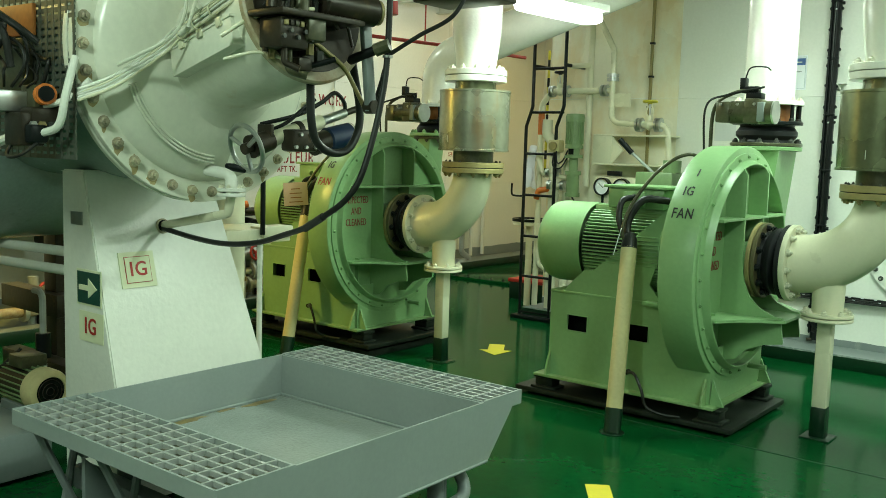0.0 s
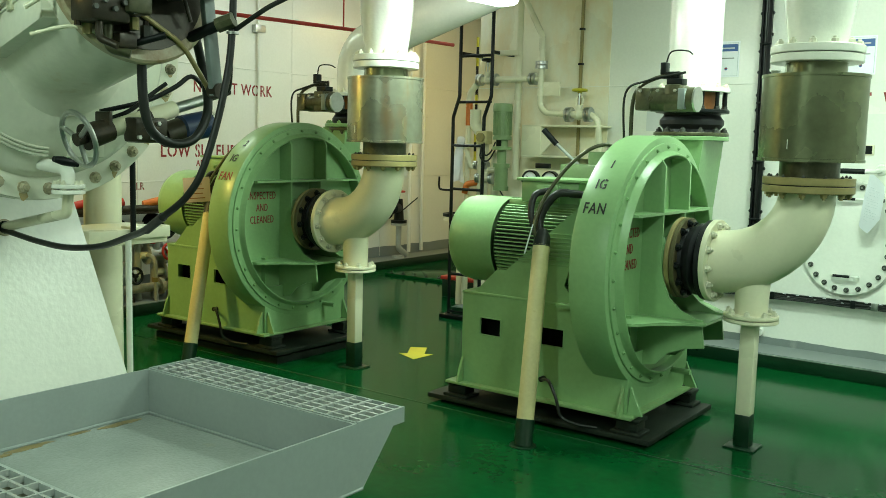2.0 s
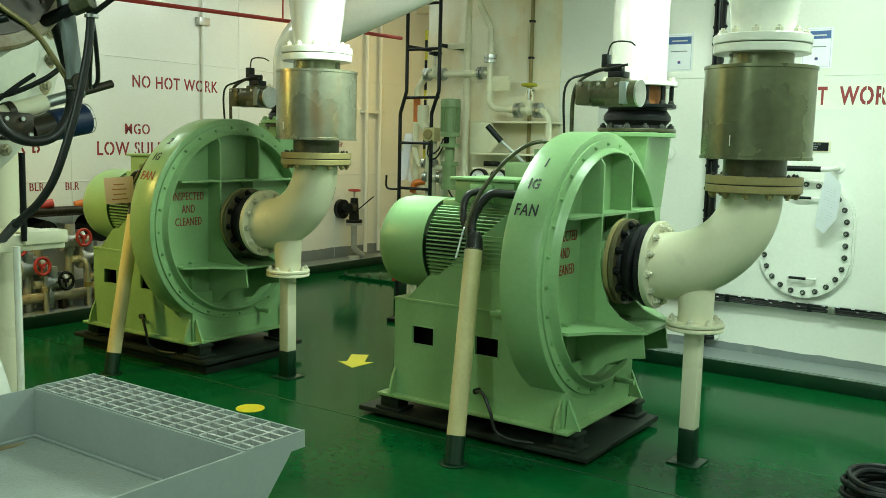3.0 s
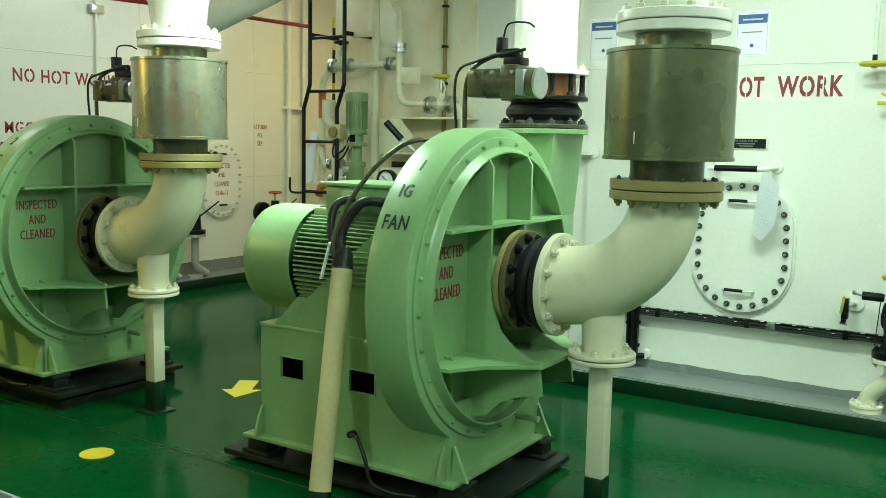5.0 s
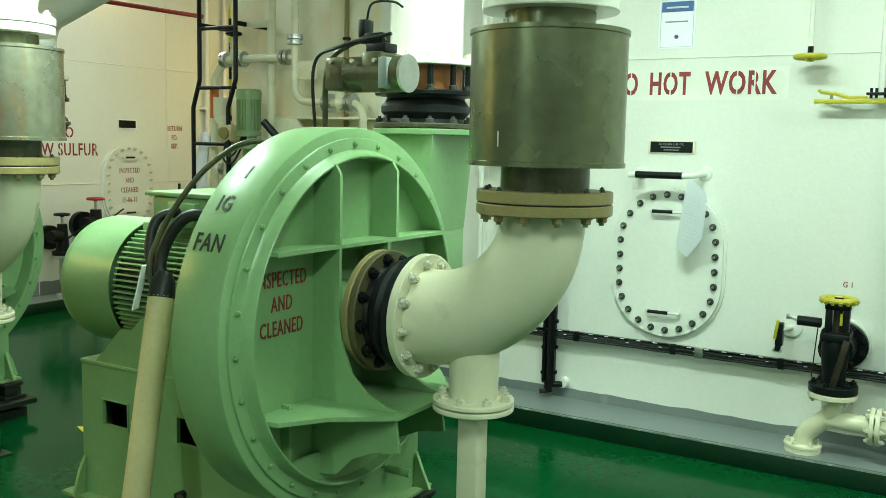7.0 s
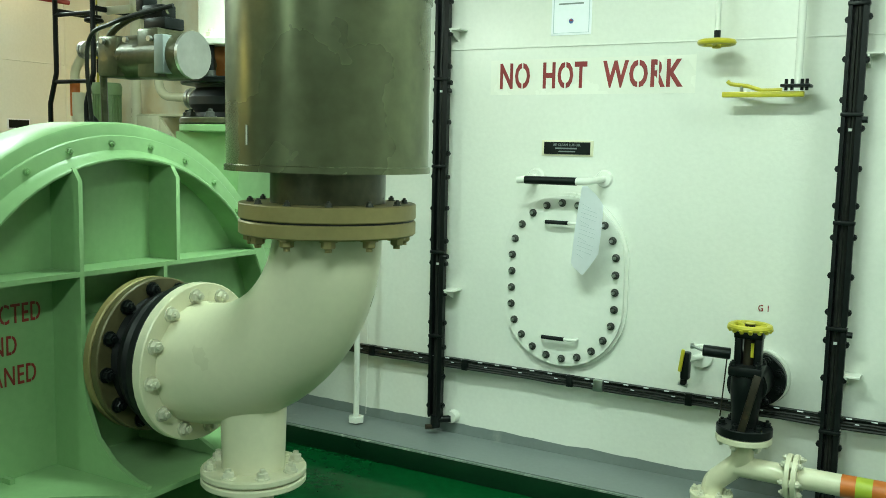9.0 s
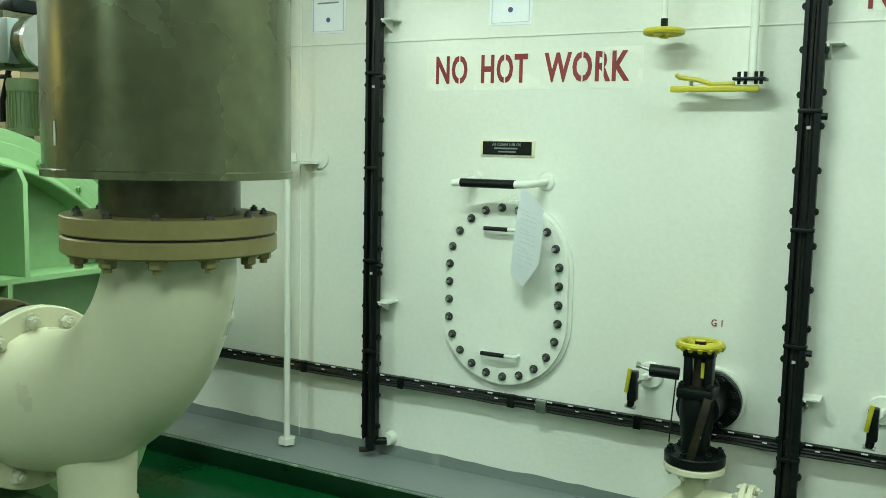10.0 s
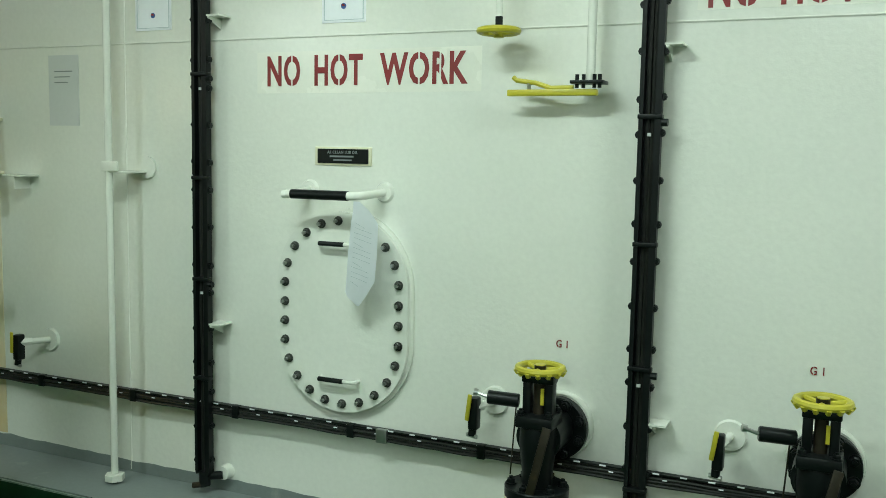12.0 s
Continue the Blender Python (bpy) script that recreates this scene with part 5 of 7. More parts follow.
# ---- machinery beyond the drum ----
t = thing("control_block", (-2.98, 1.52, 1.3), "dirty valve block with a yellow solenoid on a perforated plate", "control block")
bm = B()
for k in range(24):
    box(bm, -3.32, 1.600, 1.29 + 0.024 * k, -2.80, 1.603, 1.305 + 0.024 * k)
for i in range(13):
    box(bm, -3.32 + 0.042 * i, 1.5985, 1.29, -3.306 + 0.042 * i, 1.6015, 1.857)
part("perforated_plate", bm, PERF, t, "perforated cable plate")
part("cabinet", box(B(), -3.50, 1.560, 1.50, -3.06, 1.597, 1.690, 0.005), ACTU, t, "dirty olive cabinet")
# plate's orange paints the warm lamplight that falls on it
part("cover_plate", box(B(), -3.55, 1.580, 1.700, -3.03, 1.594, 1.805, 0.003), RUSTO, t, "dirty cover plate with orange lamplight put into its colour")
part("block", box(B(), -3.10, 1.42, 1.44, -2.98, 1.54, 1.51, 0.005), CHROME, t)
con = part("solenoid", cyl(B(), (-2.96, 1.57, 1.495), (-2.885, 1.545, 1.50), 0.030, seg=20, edge=0.005), YELLOW, t, "orange and yellow ribbed solenoid coil")
for k in range(3):
    p = Vector((-2.95, 1.567, 1.4955)).lerp(Vector((-2.89, 1.547, 1.4995)), k / 2.0)
    part("coil_ring", ringd(B(), p, p + Vector((0.009, -0.003, 0.0005)), 0.02, 0.0345, 20), ORANGE, con)
part("coil_end", cyl(B(), (-2.885, 1.545, 1.50), (-2.872, 1.541, 1.501), 0.025, seg=14), BLACK, con)
part("coil_block", box(B(), -3.02, 1.53, 1.455, -2.93, 1.62, 1.53, 0.006), ACTU, t, "greasy valve block")
part("coil_block", box(B(), -2.97, 1.50, 1.39, -2.89, 1.60, 1.455, 0.006), HYD, t)
for k in range(6):
    y = 1.40 + 0.025 * k
    j = lambda w: rnd.uniform(-w, w)
    part("pipe", sweep(B(), smooth_path([(-3.35, y - 0.05 + j(0.03), 1.70 + j(0.05)), (-3.12, y + j(0.03), 1.72 + j(0.05)), (-2.98 + j(0.04), y + 0.06, 1.66 + j(0.06)), (-2.95 + j(0.04), y + 0.06 + j(0.03), 1.58 + j(0.03)), (-2.97, y + 0.05, 1.52)]), rnd.uniform(0.004, 0.008), 8), CABLE, t)
for k in range(4):
    part("fitting", cyl(B(), (-2.89, 1.50 + 0.03 * k, 1.40), (-2.875, 1.50 + 0.03 * k, 1.40), 0.012, seg=6), (CHROME, OLIVE, BOLT)[k % 3], t)
part("valve", box(B(), -3.02, 1.47, 1.33, -2.90, 1.55, 1.44, 0.01), HYD, t)
part("valve", box(B(), -2.93, 1.48, 1.34, -2.86, 1.54, 1.40, 0.01), BLACK, t)
for pts, r, mm in (([(-2.88, 1.52, 1.37), (-2.80, 1.54, 1.40), (-2.77, 1.55, 1.50), (-2.80, 1.60, 1.62)], 0.013, WHITE), ([(-2.92, 1.56, 1.46), (-2.84, 1.60, 1.49), (-2.78, 1.64, 1.55)], 0.011, WHITE), ([(-3.5, 1.45, 1.24), (-3.0, 1.49, 1.36)], 0.016, WHITE),
                   ([(-3.4, 1.45, 1.72), (-3.1, 1.42, 1.74), (-2.96, 1.44, 1.70), (-2.94, 1.46, 1.58)], 0.012, CABLE), ([(-3.4, 1.45, 1.75), (-3.05, 1.42, 1.77), (-2.92, 1.45, 1.72), (-2.88, 1.52, 1.66)], 0.012, CABLE), ([(-3.1, 1.40, 1.60), (-3.0, 1.41, 1.61), (-2.97, 1.44, 1.66), (-2.98, 1.46, 1.74)], 0.013, CABLE), ([(-3.0, 1.5, 1.36), (-2.98, 1.46, 1.30), (-2.9, 1.46, 1.30), (-2.86, 1.5, 1.34)], 0.006, CABLE)):
    part("pipe", sweep(B(), smooth_path(pts), r, 10), mm, t)

t = thing("handrail", (-4.6, 1.4, 0), "two white pipe rails beyond the pedestal", "rail")
for z in (0.88, 0.80):
    part("rail", sweep(B(), [(-6.0, 2.05, z - 0.06), (-3.40, 2.02, z + 0.01)], 0.022, 12), WHITE, t)
part("rail_post", cyl(B(), (-5.2, 2.04, 0), (-5.2, 2.04, 0.87), 0.022, seg=12), WHITE, t)

def pump_set(x, y, label):
    t = thing("pump_set", (x, y, 0), label, "pump", "small pump sets")
    part("bed", box(B(), x - 0.30, y - 0.16, 0.0, x + 0.18, y + 0.5, 0.10, 0.006), GREYP, t, "grey bed plate")
    mx = x + 0.28
    motor = part("motor", cyl(B(), (mx - 0.34, y - 0.10, 0.25), (mx - 0.05, y - 0.10, 0.25), 0.085, seg=28, edge=0.01), HYD, t, "dusty finned motor")
    for k in range(22):
        m = Matrix.Translation((mx - 0.32, y - 0.10, 0.25)) @ Matrix.Rotation(2 * math.pi * k / 22, 4, "X")
        part("fin", box(B(), 0, 0.08, -0.0025, 0.24, 0.094, 0.0025, 0, m), PALEGREEN, motor)
    cover = revolve(B(), (mx - 0.085, y - 0.10, 0.25), (1, 0, 0), [(0.098, 0), (0.098, 0.06), (0.092, 0.078), (0.076, 0.086), (0.066, 0.086), (0.066, 0.07), (0, 0.07)], 32)
    part("fan_cover", cover, SLEEVE, motor, "dirty pale cream fan cover")
    part("grille", cyl(B(), (mx - 0.018, y - 0.10, 0.25), (mx - 0.008, y - 0.10, 0.25), 0.0655, seg=28), SHADEBLK, motor, "dark intake grille")
    for k in range(3):
        part("grille_ring", ringd(B(), (mx - 0.008, y - 0.10, 0.25), (mx - 0.004, y - 0.10, 0.25), 0.016 + 0.018 * k, 0.019 + 0.018 * k, 24, 0.001), HYD, motor)
    part("terminal_box", box(B(), mx - 0.26, y - 0.16, 0.335, mx - 0.14, y - 0.04, 0.39, 0.006), ACTU, motor)
    part("motor_foot", box(B(), mx - 0.30, y - 0.18, 0.10, mx - 0.10, y - 0.02, 0.18, 0.006), GREYP, motor)
    part("pump_head", cyl(B(), (x, y + 0.30, 0.22), (x, y + 0.42, 0.22), 0.07, seg=20), BLACK, t)
    part("pipe", sweep(B(), bend_path([(x - 0.16, y + 0.1, 0.10), (x - 0.16, y + 0.1, 0.62), (x - 0.24, y + 0.1, 0.62)], 0.05), 0.016, 10), GALV, t)
    part("pipe", sweep(B(), smooth_path([(x - 0.10, y - 0.12, 0.10), (x - 0.16, y - 0.14, 0.24), (x - 0.08, y - 0.05, 0.38)]), 0.008, 8), CABLE, t)
    part("valve", cyl(B(), (x - 0.16, y + 0.1, 0.30), (x - 0.16, y + 0.1, 0.42), 0.035, seg=12), BLACK, t)
    return t


pump_set(-4.05, 2.12, "dusty electric pump set on a grey bed plate")
t = thing("steel_column", (-4.6, 2.55, 0), "dark steel frame post with crossbeams", "post")
part("post", box(B(), -4.72, 2.50, 0, -4.60, 2.62, 1.25, 0.004), HYD, t)
part("cross_beam", box(B(), -5.1, 2.45, 0.42, -4.5, 2.55, 0.54, 0.004), HYD, t)
part("cross_beam", box(B(), -5.0, 2.40, 0.10, -4.3, 2.5, 0.20, 0.004), HYD, t)
t = thing("floor_pipe", (-2.95, 1.2, 0.1), "grey pipe with a flange along the deck", "pipe")
part("pipe", sweep(B(), smooth_path([(-3.9, 1.35, 0.14), (-3.2, 1.30, 0.12), (-2.6, 1.35, 0.10), (-2.1, 1.45, 0.06)]), 0.03, 14), GREYP, t)
flange(t, "flange", (-3.1, 1.30, 0.12), (1, 0.05, -0.03), 0.02, 0.075, 0.018, GREYP, 6, 0.055, 0.02, BOLT)
t = thing("machine_bed", (-3.3, 1.2, 0), "grey steel machine bed with dark gaps", "machine bed")
part("bed", box(B(), -3.95, 1.38, 0.02, -3.45, 1.85, 0.20, 0.006), GREYP, t)
part("sump", box(B(), -3.1, 1.0, 0.0, -2.3, 1.42, 0.05, 0.006), PLINTH, t)

t = thing("cross_drum", (-4.35, 1.2, 0.88), "large dark cylindrical duct that crosses behind the pedestal", "duct")
part("shell", cyl(B(), (-4.35, -1.6, 1.50), (-4.35, 2.72, 1.50), 0.62, seg=64, edge=0.03), DARKPIPE, t)
part("saddle", box(B(), -4.7, 0.9, 0, -4.0, 1.0, 0.95, 0.004), DARKPIPE, t)
t = thing("hanging_tube", (-2.2, 2.6, 1.8), "white hanging tube with a dark red end", "tube")
part("tube", cyl(B(), (-2.42, 2.70, 1.92), (-2.44, 2.69, 2.15), 0.017, seg=14), WHITE, t)
part("end", cyl(B(), (-2.418, 2.70, 1.87), (-2.42, 2.70, 1.92), 0.019, seg=14), REDP, t, "dark red end")
part("hanger", cyl(B(), (-2.44, 2.69, 2.15), (-2.44, 2.69, TOP), 0.006, seg=8), WHITE, t)
t = thing("overhead_tray", (-2.4, 3.3, 2.1), "greenish steel cable tray with cables under the deckhead", "cable tray")
part("tray", box(B(), -2.85, 3.10, 2.055, -2.25, 3.45, 2.075, 0.003), OLIVE, t)
part("tray_side", box(B(), -2.85, 3.10, 2.075, -2.25, 3.11, 2.12, 0.003), OLIVE, t)
part("lamp_box", box(B(), -2.7, 3.14, 2.00, -2.32, 3.4, 2.055, 0.006), HYD, t)
for k in range(4):
    part("cable", sweep(B(), smooth_path([(-2.95, 3.15 + 0.06 * k, 2.14), (-2.6, 3.17 + 0.06 * k, 2.09), (-2.2, 3.16 + 0.06 * k, 2.10), (-1.9, 3.2 + 0.05 * k, 2.2)]), 0.011, 8), CABLE, t)
for hx in (-2.8, -2.3):
    part("hanger", cyl(B(), (hx, 3.28, 2.07), (hx, 3.28, TOP), 0.007, seg=8), OLIVE, t)

# ---- north bulkhead: manhole, signs, cable trays, valves ----
def oval(cx, cz, w, h, n):
    """Points of an upright oval with round ends: width w, height h, n points."""
    r = w / 2
    s = (h - w) / 2
    per = 2 * math.pi * r + 4 * s
    out = []
    for i in range(n):
        d = per * i / n
        if d < s * 2:
            out.append((cx + r, cz - s + d))
        elif d < s * 2 + math.pi * r:
            a = (d - 2 * s) / r
            out.append((cx + r * math.cos(a), cz + s + r * math.sin(a)))
        elif d < s * 4 + math.pi * r:
            out.append((cx - r, cz + s - (d - 2 * s - math.pi * r)))
        else:
            a = math.pi + (d - 4 * s - math.pi * r) / r
            out.append((cx + r * math.cos(a), cz - s + r * math.sin(a)))
    return out


def manhole(place, label, words, bolt_mat):
    """A bolted oval cover; local x along the wall, y out of the wall is -y, z up; placed by the matrix."""
    base = place.translation
    t = thing("manhole_cover", tuple(base), label, "manhole cover", "manhole covers")

    def put(bm):
        bmesh.ops.transform(bm, matrix=place, verts=bm.verts)
        return bm

    def plate(w, h, y0, y1):
        bm = prism(B(), oval(0, 0, w, h, 72), 1, y0, y1)
        return put(bm)
    part("seat_ring", plate(0.55, 0.735, -0.012, 0.0), WALL, t)
    cover = part("cover", plate(0.525, 0.710, -0.030, -0.011), WALL, t)
    for x, z in oval(0.0, 0.0, 0.458, 0.648, 26):
        p = place @ Vector((x, -0.030, z))
        bolts(cover, [p], place.to_3x3() @ Vector((0, -1, 0)), 0.023, bolt_mat)
        dn = place.to_3x3() @ Vector((0, -1, 0))
        part("stud_tip", cyl(B(), Vector(p) + dn * 0.008, Vector(p) + dn * 0.026, 0.0065, seg=8), CHROME, cover)
    for z in (0.245, -0.235):
        path = [(-0.075, -0.03, z), (-0.075, -0.062, z), (0.075, -0.062, z), (0.075, -0.03, z)]
        part("grip", put(sweep(B(), bend_path(path, 0.012, 4), 0.0065, 10)), WALL, t)
        part("grip_wrap", put(sweep(B(), [(-0.068, -0.0635, z), (0.03, -0.0635, z)], 0.0085, 10)), BLACK, t, "black taped grip")
    return t, cover, put


mh, cover, _ = manhole(Matrix.Translation((-1.290, NORTH, 0.835)), "white oval manhole cover with a ring of dark nuts", (), BOLT)
t = thing("grab_bar", (-1.30, NORTH, 1.24), "white wall grab bar half wrapped in black tape", "grab bar")
gy = NORTH - 0.14
part("bar", sweep(B(), bend_path([(-1.435, NORTH, 1.262), (-1.435, gy, 1.250), (-1.455, gy, 1.25)], 0.02) , 0.014, 14), WALL, t)
part("bar", sweep(B(), bend_path([(-1.438, gy, 1.252), (-1.165, gy, 1.252), (-1.135, NORTH, 1.262)], 0.045), 0.0145, 14), WALL, t)
part("tape", sweep(B(), [(-1.420, gy, 1.252), (-1.200, gy, 1.252)], 0.0165, 14), BLACK, t, "black tape wrap")
for x in (-1.435, -1.135):
    part("rosette", cyl(B(), (x, NORTH, 1.262), (x, NORTH - 0.012, 1.262), 0.036, 0.030, seg=28), WALL, t)

# sheet of paper tied to the bar
EDGE_V = (0.0, 0.1, 0.2, 0.5, 0.75, 0.9, 1.0)
EDGE_L = (-0.012, -0.016, -0.025, -0.042, -0.052, -0.058, -0.012)
EDGE_R = (0.010, 0.050, 0.078, 0.071, 0.060, 0.024, -0.004)


def sheet_point(v, u):
    """A point of the curled sheet: v down its length, u across from edge to edge."""
    a, b = np.interp(v, EDGE_V, EDGE_L), np.interp(v, EDGE_V, EDGE_R)
    w = a + (b - a) * u
    return (-1.160 + w, gy - 0.010 + 0.030 * v + 0.004 * math.sin(22 * w + 4 * v) - 0.5 * w * w, 1.236 - 0.352 * v)


bm = B()
rows = [[bm.verts.new(sheet_point(i / 24, k / 10)) for k in range(11)] for i in range(25)]
for a, b in zip(rows, rows[1:]):
    for k in range(10):
        bm.faces.new((a[k], a[k + 1], b[k + 1], b[k]))
bmesh.ops.solidify(bm, geom=bm.faces, thickness=0.0008)
paper = solid("paper_sheet", bm, PAPER, "curled white printed sheet tied to the grab bar", "paper", base=(-1.160, gy, 1.236))
for i in range(13):
    v = 0.20 + 0.047 * i
    pts = [Vector(sheet_point(v + 0.05 * u, 0.15 + u * (0.62 if i % 4 else 0.35))) + Vector((0, -0.0014, 0)) for u in (0, 0.2, 0.4, 0.6, 0.8, 1.0)]
    part("print_line", sweep(B(), pts, 0.0005, 4), PALEB, paper)

# name plate
t = thing("name_plate", (-1.30, NORTH, 1.382), "small black engraved name plate in a light frame", "name plate")
part("backing", box(B(), -1.412, NORTH - 0.006, 1.350, -1.186, NORTH, 1.414, 0.002), CREAM, t)
part("plate", box(B(), -1.400, NORTH - 0.009, 1.357, -1.198, NORTH - 0.006, 1.407), BLACK, t)
lettering("lettering", "AE CLEAN LUB OIL", pose(-1.299, NORTH - 0.0100, 1.395, 90, 0, 0), 0.010, GREYP, t, stencil=False, wide=0.9)
part("print_line", box(B(), -1.35, NORTH - 0.0100, 1.378, -1.255, NORTH - 0.0089, 1.384), GREYP, t)
part("print_line", box(B(), -1.335, NORTH - 0.0100, 1.366, -1.262, NORTH - 0.0089, 1.371), GREYP, t)

# painted warnings
sign = thing("warning_lettering", (-1.215, NORTH, 1.67), "dark red stencilled no hot work warning on the bulkhead", "lettering")
part("paint_patch", box(B(), -1.66, NORTH - 0.0008, 1.60, -0.79, NORTH, 1.745), PATCH, sign)
lettering("word", "NO", on_north(-1.548, 1.672), 0.100, REDTXT, sign, wide=0.60, bold=0.030)
lettering("word", "HOT", on_north(-1.325, 1.672), 0.100, REDTXT, sign, wide=0.60, bold=0.030)
lettering("word", "WORK", on_north(-1.000, 1.672), 0.100, REDTXT, sign, wide=0.66, bold=0.030)
sign = thing("warning_lettering", (0.35, NORTH, 1.87), "dark red stencilled no hot work warning on the bulkhead", "lettering")
part("paint_patch", box(B(), -0.12, NORTH - 0.0008, 1.825, 0.75, NORTH, 1.96), PATCH, sign)
for w, x in (("NO", -0.02), ("HOT", 0.205), ("WORK", 0.53)):
    lettering("word", w, on_north(x, 1.878), 0.100, REDTXT, sign, wide=0.62, bold=0.030)
for x in (-0.492, 0.262):
    sign = thing("valve_lettering", (x, NORTH, 0.80), "small dark red stencilled valve letters", "lettering", "valve letters")
    lettering("word", "G I", on_north(x, 0.802), 0.024, REDTXT, sign, wide=0.8, spacing=1.2)

# posters and notices
def poster(x, z, w, h, label, blue=True, grey=False):
    t = thing("poster", (x, NORTH, z), label, "poster", "bulkhead posters")
    part("sheet", box(B(), x - w / 2, NORTH - 0.003, z - h / 2, x + w / 2, NORTH, z + h / 2), PALEG if grey else PAPER, t)
    if blue:
        bm = box(B(), x - w / 2 + 0.012, NORTH - 0.0045, z + h / 2 - 0.066, x + w / 2 - 0.012, NORTH - 0.003, z + h / 2 - 0.02)
        part("blue_band", bm, BLUEP, t, "blue heading band")
        part("print_line", box(B(), x - w * 0.3, NORTH - 0.006, z + h / 2 - 0.050, x + w * 0.3, NORTH - 0.0045, z + h / 2 - 0.042), PALEG, t)
        for s in range(4):
            a, b = ((x - w / 2 + 0.008, x + w / 2 - 0.008) if s < 2 else (x - w / 2 + 0.008, x - w / 2 + 0.011))
            if s < 2:
                zz = z + (h / 2 - 0.012 if s == 0 else -h / 2 + 0.008)
                part("border", box(B(), a, NORTH - 0.0042, zz, b, NORTH - 0.003, zz + 0.002), PALEB, t)
            else:
                xx = x - w / 2 + 0.008 if s == 2 else x + w / 2 - 0.011
                part("border", box(B(), xx, NORTH - 0.0042, z - h / 2 + 0.01, xx + 0.003, NORTH - 0.003, z + h / 2 - 0.01), PALEB, t)
        part("print_line", box(B(), x - w * 0.32, NORTH - 0.0042, z + h / 2 - 0.114, x + w * 0.30, NORTH - 0.003, z + h / 2 - 0.108), GREYP, t)
        part("emblem", cyl(B(), (x, NORTH - 0.003, z - h / 2 + 0.055), (x, NORTH - 0.0045, z - h / 2 + 0.055), 0.010, seg=24), BLUEP, t)
        part("emblem_core", cyl(B(), (x, NORTH - 0.0045, z - h / 2 + 0.057), (x, NORTH - 0.0055, z - h / 2 + 0.056), 0.006, seg=20), REDP, t)
    else:
        for i in range(3):
            part("print_line", box(B(), x - w * 0.3, NORTH - 0.004, z + h / 2 - 0.066 - 0.022 * i, x + w * (0.3 - 0.08 * i), NORTH - 0.003, z + h / 2 - 0.062 - 0.022 * i), GREYP, t)
    return t


poster(-1.302, 1.955, 0.172, 0.235, "white lubrication chart with a blue heading band")
poster(-2.135, 1.958, 0.172, 0.235, "white lubrication chart with a blue heading band")
poster(-2.60, 1.62, 0.16, 0.28, "plain pale grey notice sheet", blue=False, grey=True)

# vertical cable trays
def cable_tray(x, z0, z1, seed):
    """Bolted channel sections with lugs along both edges and the cables in the trough between them."""
    rnd = random.Random(seed)
    t = thing("cable_tray", (x, NORTH, z0), "black vertical cable channel in bolted sections on the bulkhead", "cable tray", "vertical cable trays")
    y = NORTH - 0.062
    part("channel_back", box(B(), x - 0.030, y + 0.006, z0, x + 0.030, y + 0.016, z1), BLACK, t)
    for i, dx in enumerate((-0.008, 0.005)):
        pts = [(x + dx + rnd.uniform(-0.002, 0.002), y + 0.004 + rnd.uniform(-0.003, 0.003), z0 + (z1 - z0) * k / 18) for k in range(19)]
        part("cable", sweep(B(), smooth_path(pts, 2), 0.008, 8), CABLE, t)
    step = 0.375
    z = z0
    k = 0
    while z < z1:
        top = min(z + step, z1)
        for s, w in ((-1, 0.013), (1, 0.019)):
            edge = x + s * 0.033
            a, b = sorted((edge, edge - s * w))
            rail = part("side_rail", prism(B(), [(a, z + 0.012), (a + 0.004, z), (b - 0.004, z), (b, z + 0.012), (b, top - 0.012), (b - 0.004, top), (a + 0.004, top), (a, top - 0.012)], 1, y - 0.016, y + 0.008), BLACK, t)
            for f in (0.14, 0.5, 0.86):
                zz = z + (top - z) * f + rnd.uniform(-0.006, 0.006)
                lug = cyl(B(), (edge - s * 0.001, y - 0.006, zz), (edge - s * 0.001, y + 0.008, zz), 0.0125, seg=8)
                cyl(lug, (edge + s * 0.002, y - 0.011, zz), (edge + s * 0.002, y - 0.006, zz), 0.008, seg=6)
                part("lug", lug, BLACK, rail)
        part("joint_plate", box(B(), x - 0.036, y - 0.020, top - 0.010, x + 0.036, y + 0.008, top + 0.004, 0.003), BLACK, t)
        if k % 2 == 1:
            part("joint_bolt", cyl(B(), (x + 0.034, y - 0.010, top - 0.02), (x + 0.052, y - 0.010, top - 0.02), 0.011, seg=8), BLACK, t)
            part("label_tag", box(B(), x - 0.008, y - 0.0065, top - 0.06, x + 0.004, y - 0.005, top - 0.05), PALEG, t)
        if k % 3 == 1:
            zb = z + 0.19
            part("stand_off", prism(B(), [(NORTH, zb - 0.03), (NORTH, zb + 0.012), (y - 0.01, zb + 0.012), (y - 0.01, zb + 0.004)], 0, x + 0.036, x + 0.044), WALL, t)
            part("stand_off_plate", box(B(), x + 0.02, y - 0.012, zb + 0.012, x + 0.085, NORTH, zb + 0.018), WALL, t)
        z += step
        k += 1
    return t


cable_tray(-1.862, 0.17, TOP, 1)
cable_tray(-0.228, 0.02, TOP, 2)
cable_tray(1.55, 0.1, TOP, 3)
t = thing("tray_foot", (-1.86, NORTH - 0.06, 0.14), "black cable end with a gland below the cable ladder", "cable gland")
part("gland", cyl(B(), (-1.862, NORTH - 0.062, 0.125), (-1.862, NORTH - 0.062, 0.18), 0.022, seg=12), BLACK, t)
part("gland_side", cyl(B(), (-1.862, NORTH - 0.06, 0.16), (-1.80, NORTH - 0.03, 0.165), 0.016, seg=12), BLACK, t)
part("cap", cyl(B(), (-1.80, NORTH, 0.172), (-1.80, NORTH - 0.035, 0.172), 0.03, 0.026, seg=20), WALL, t)
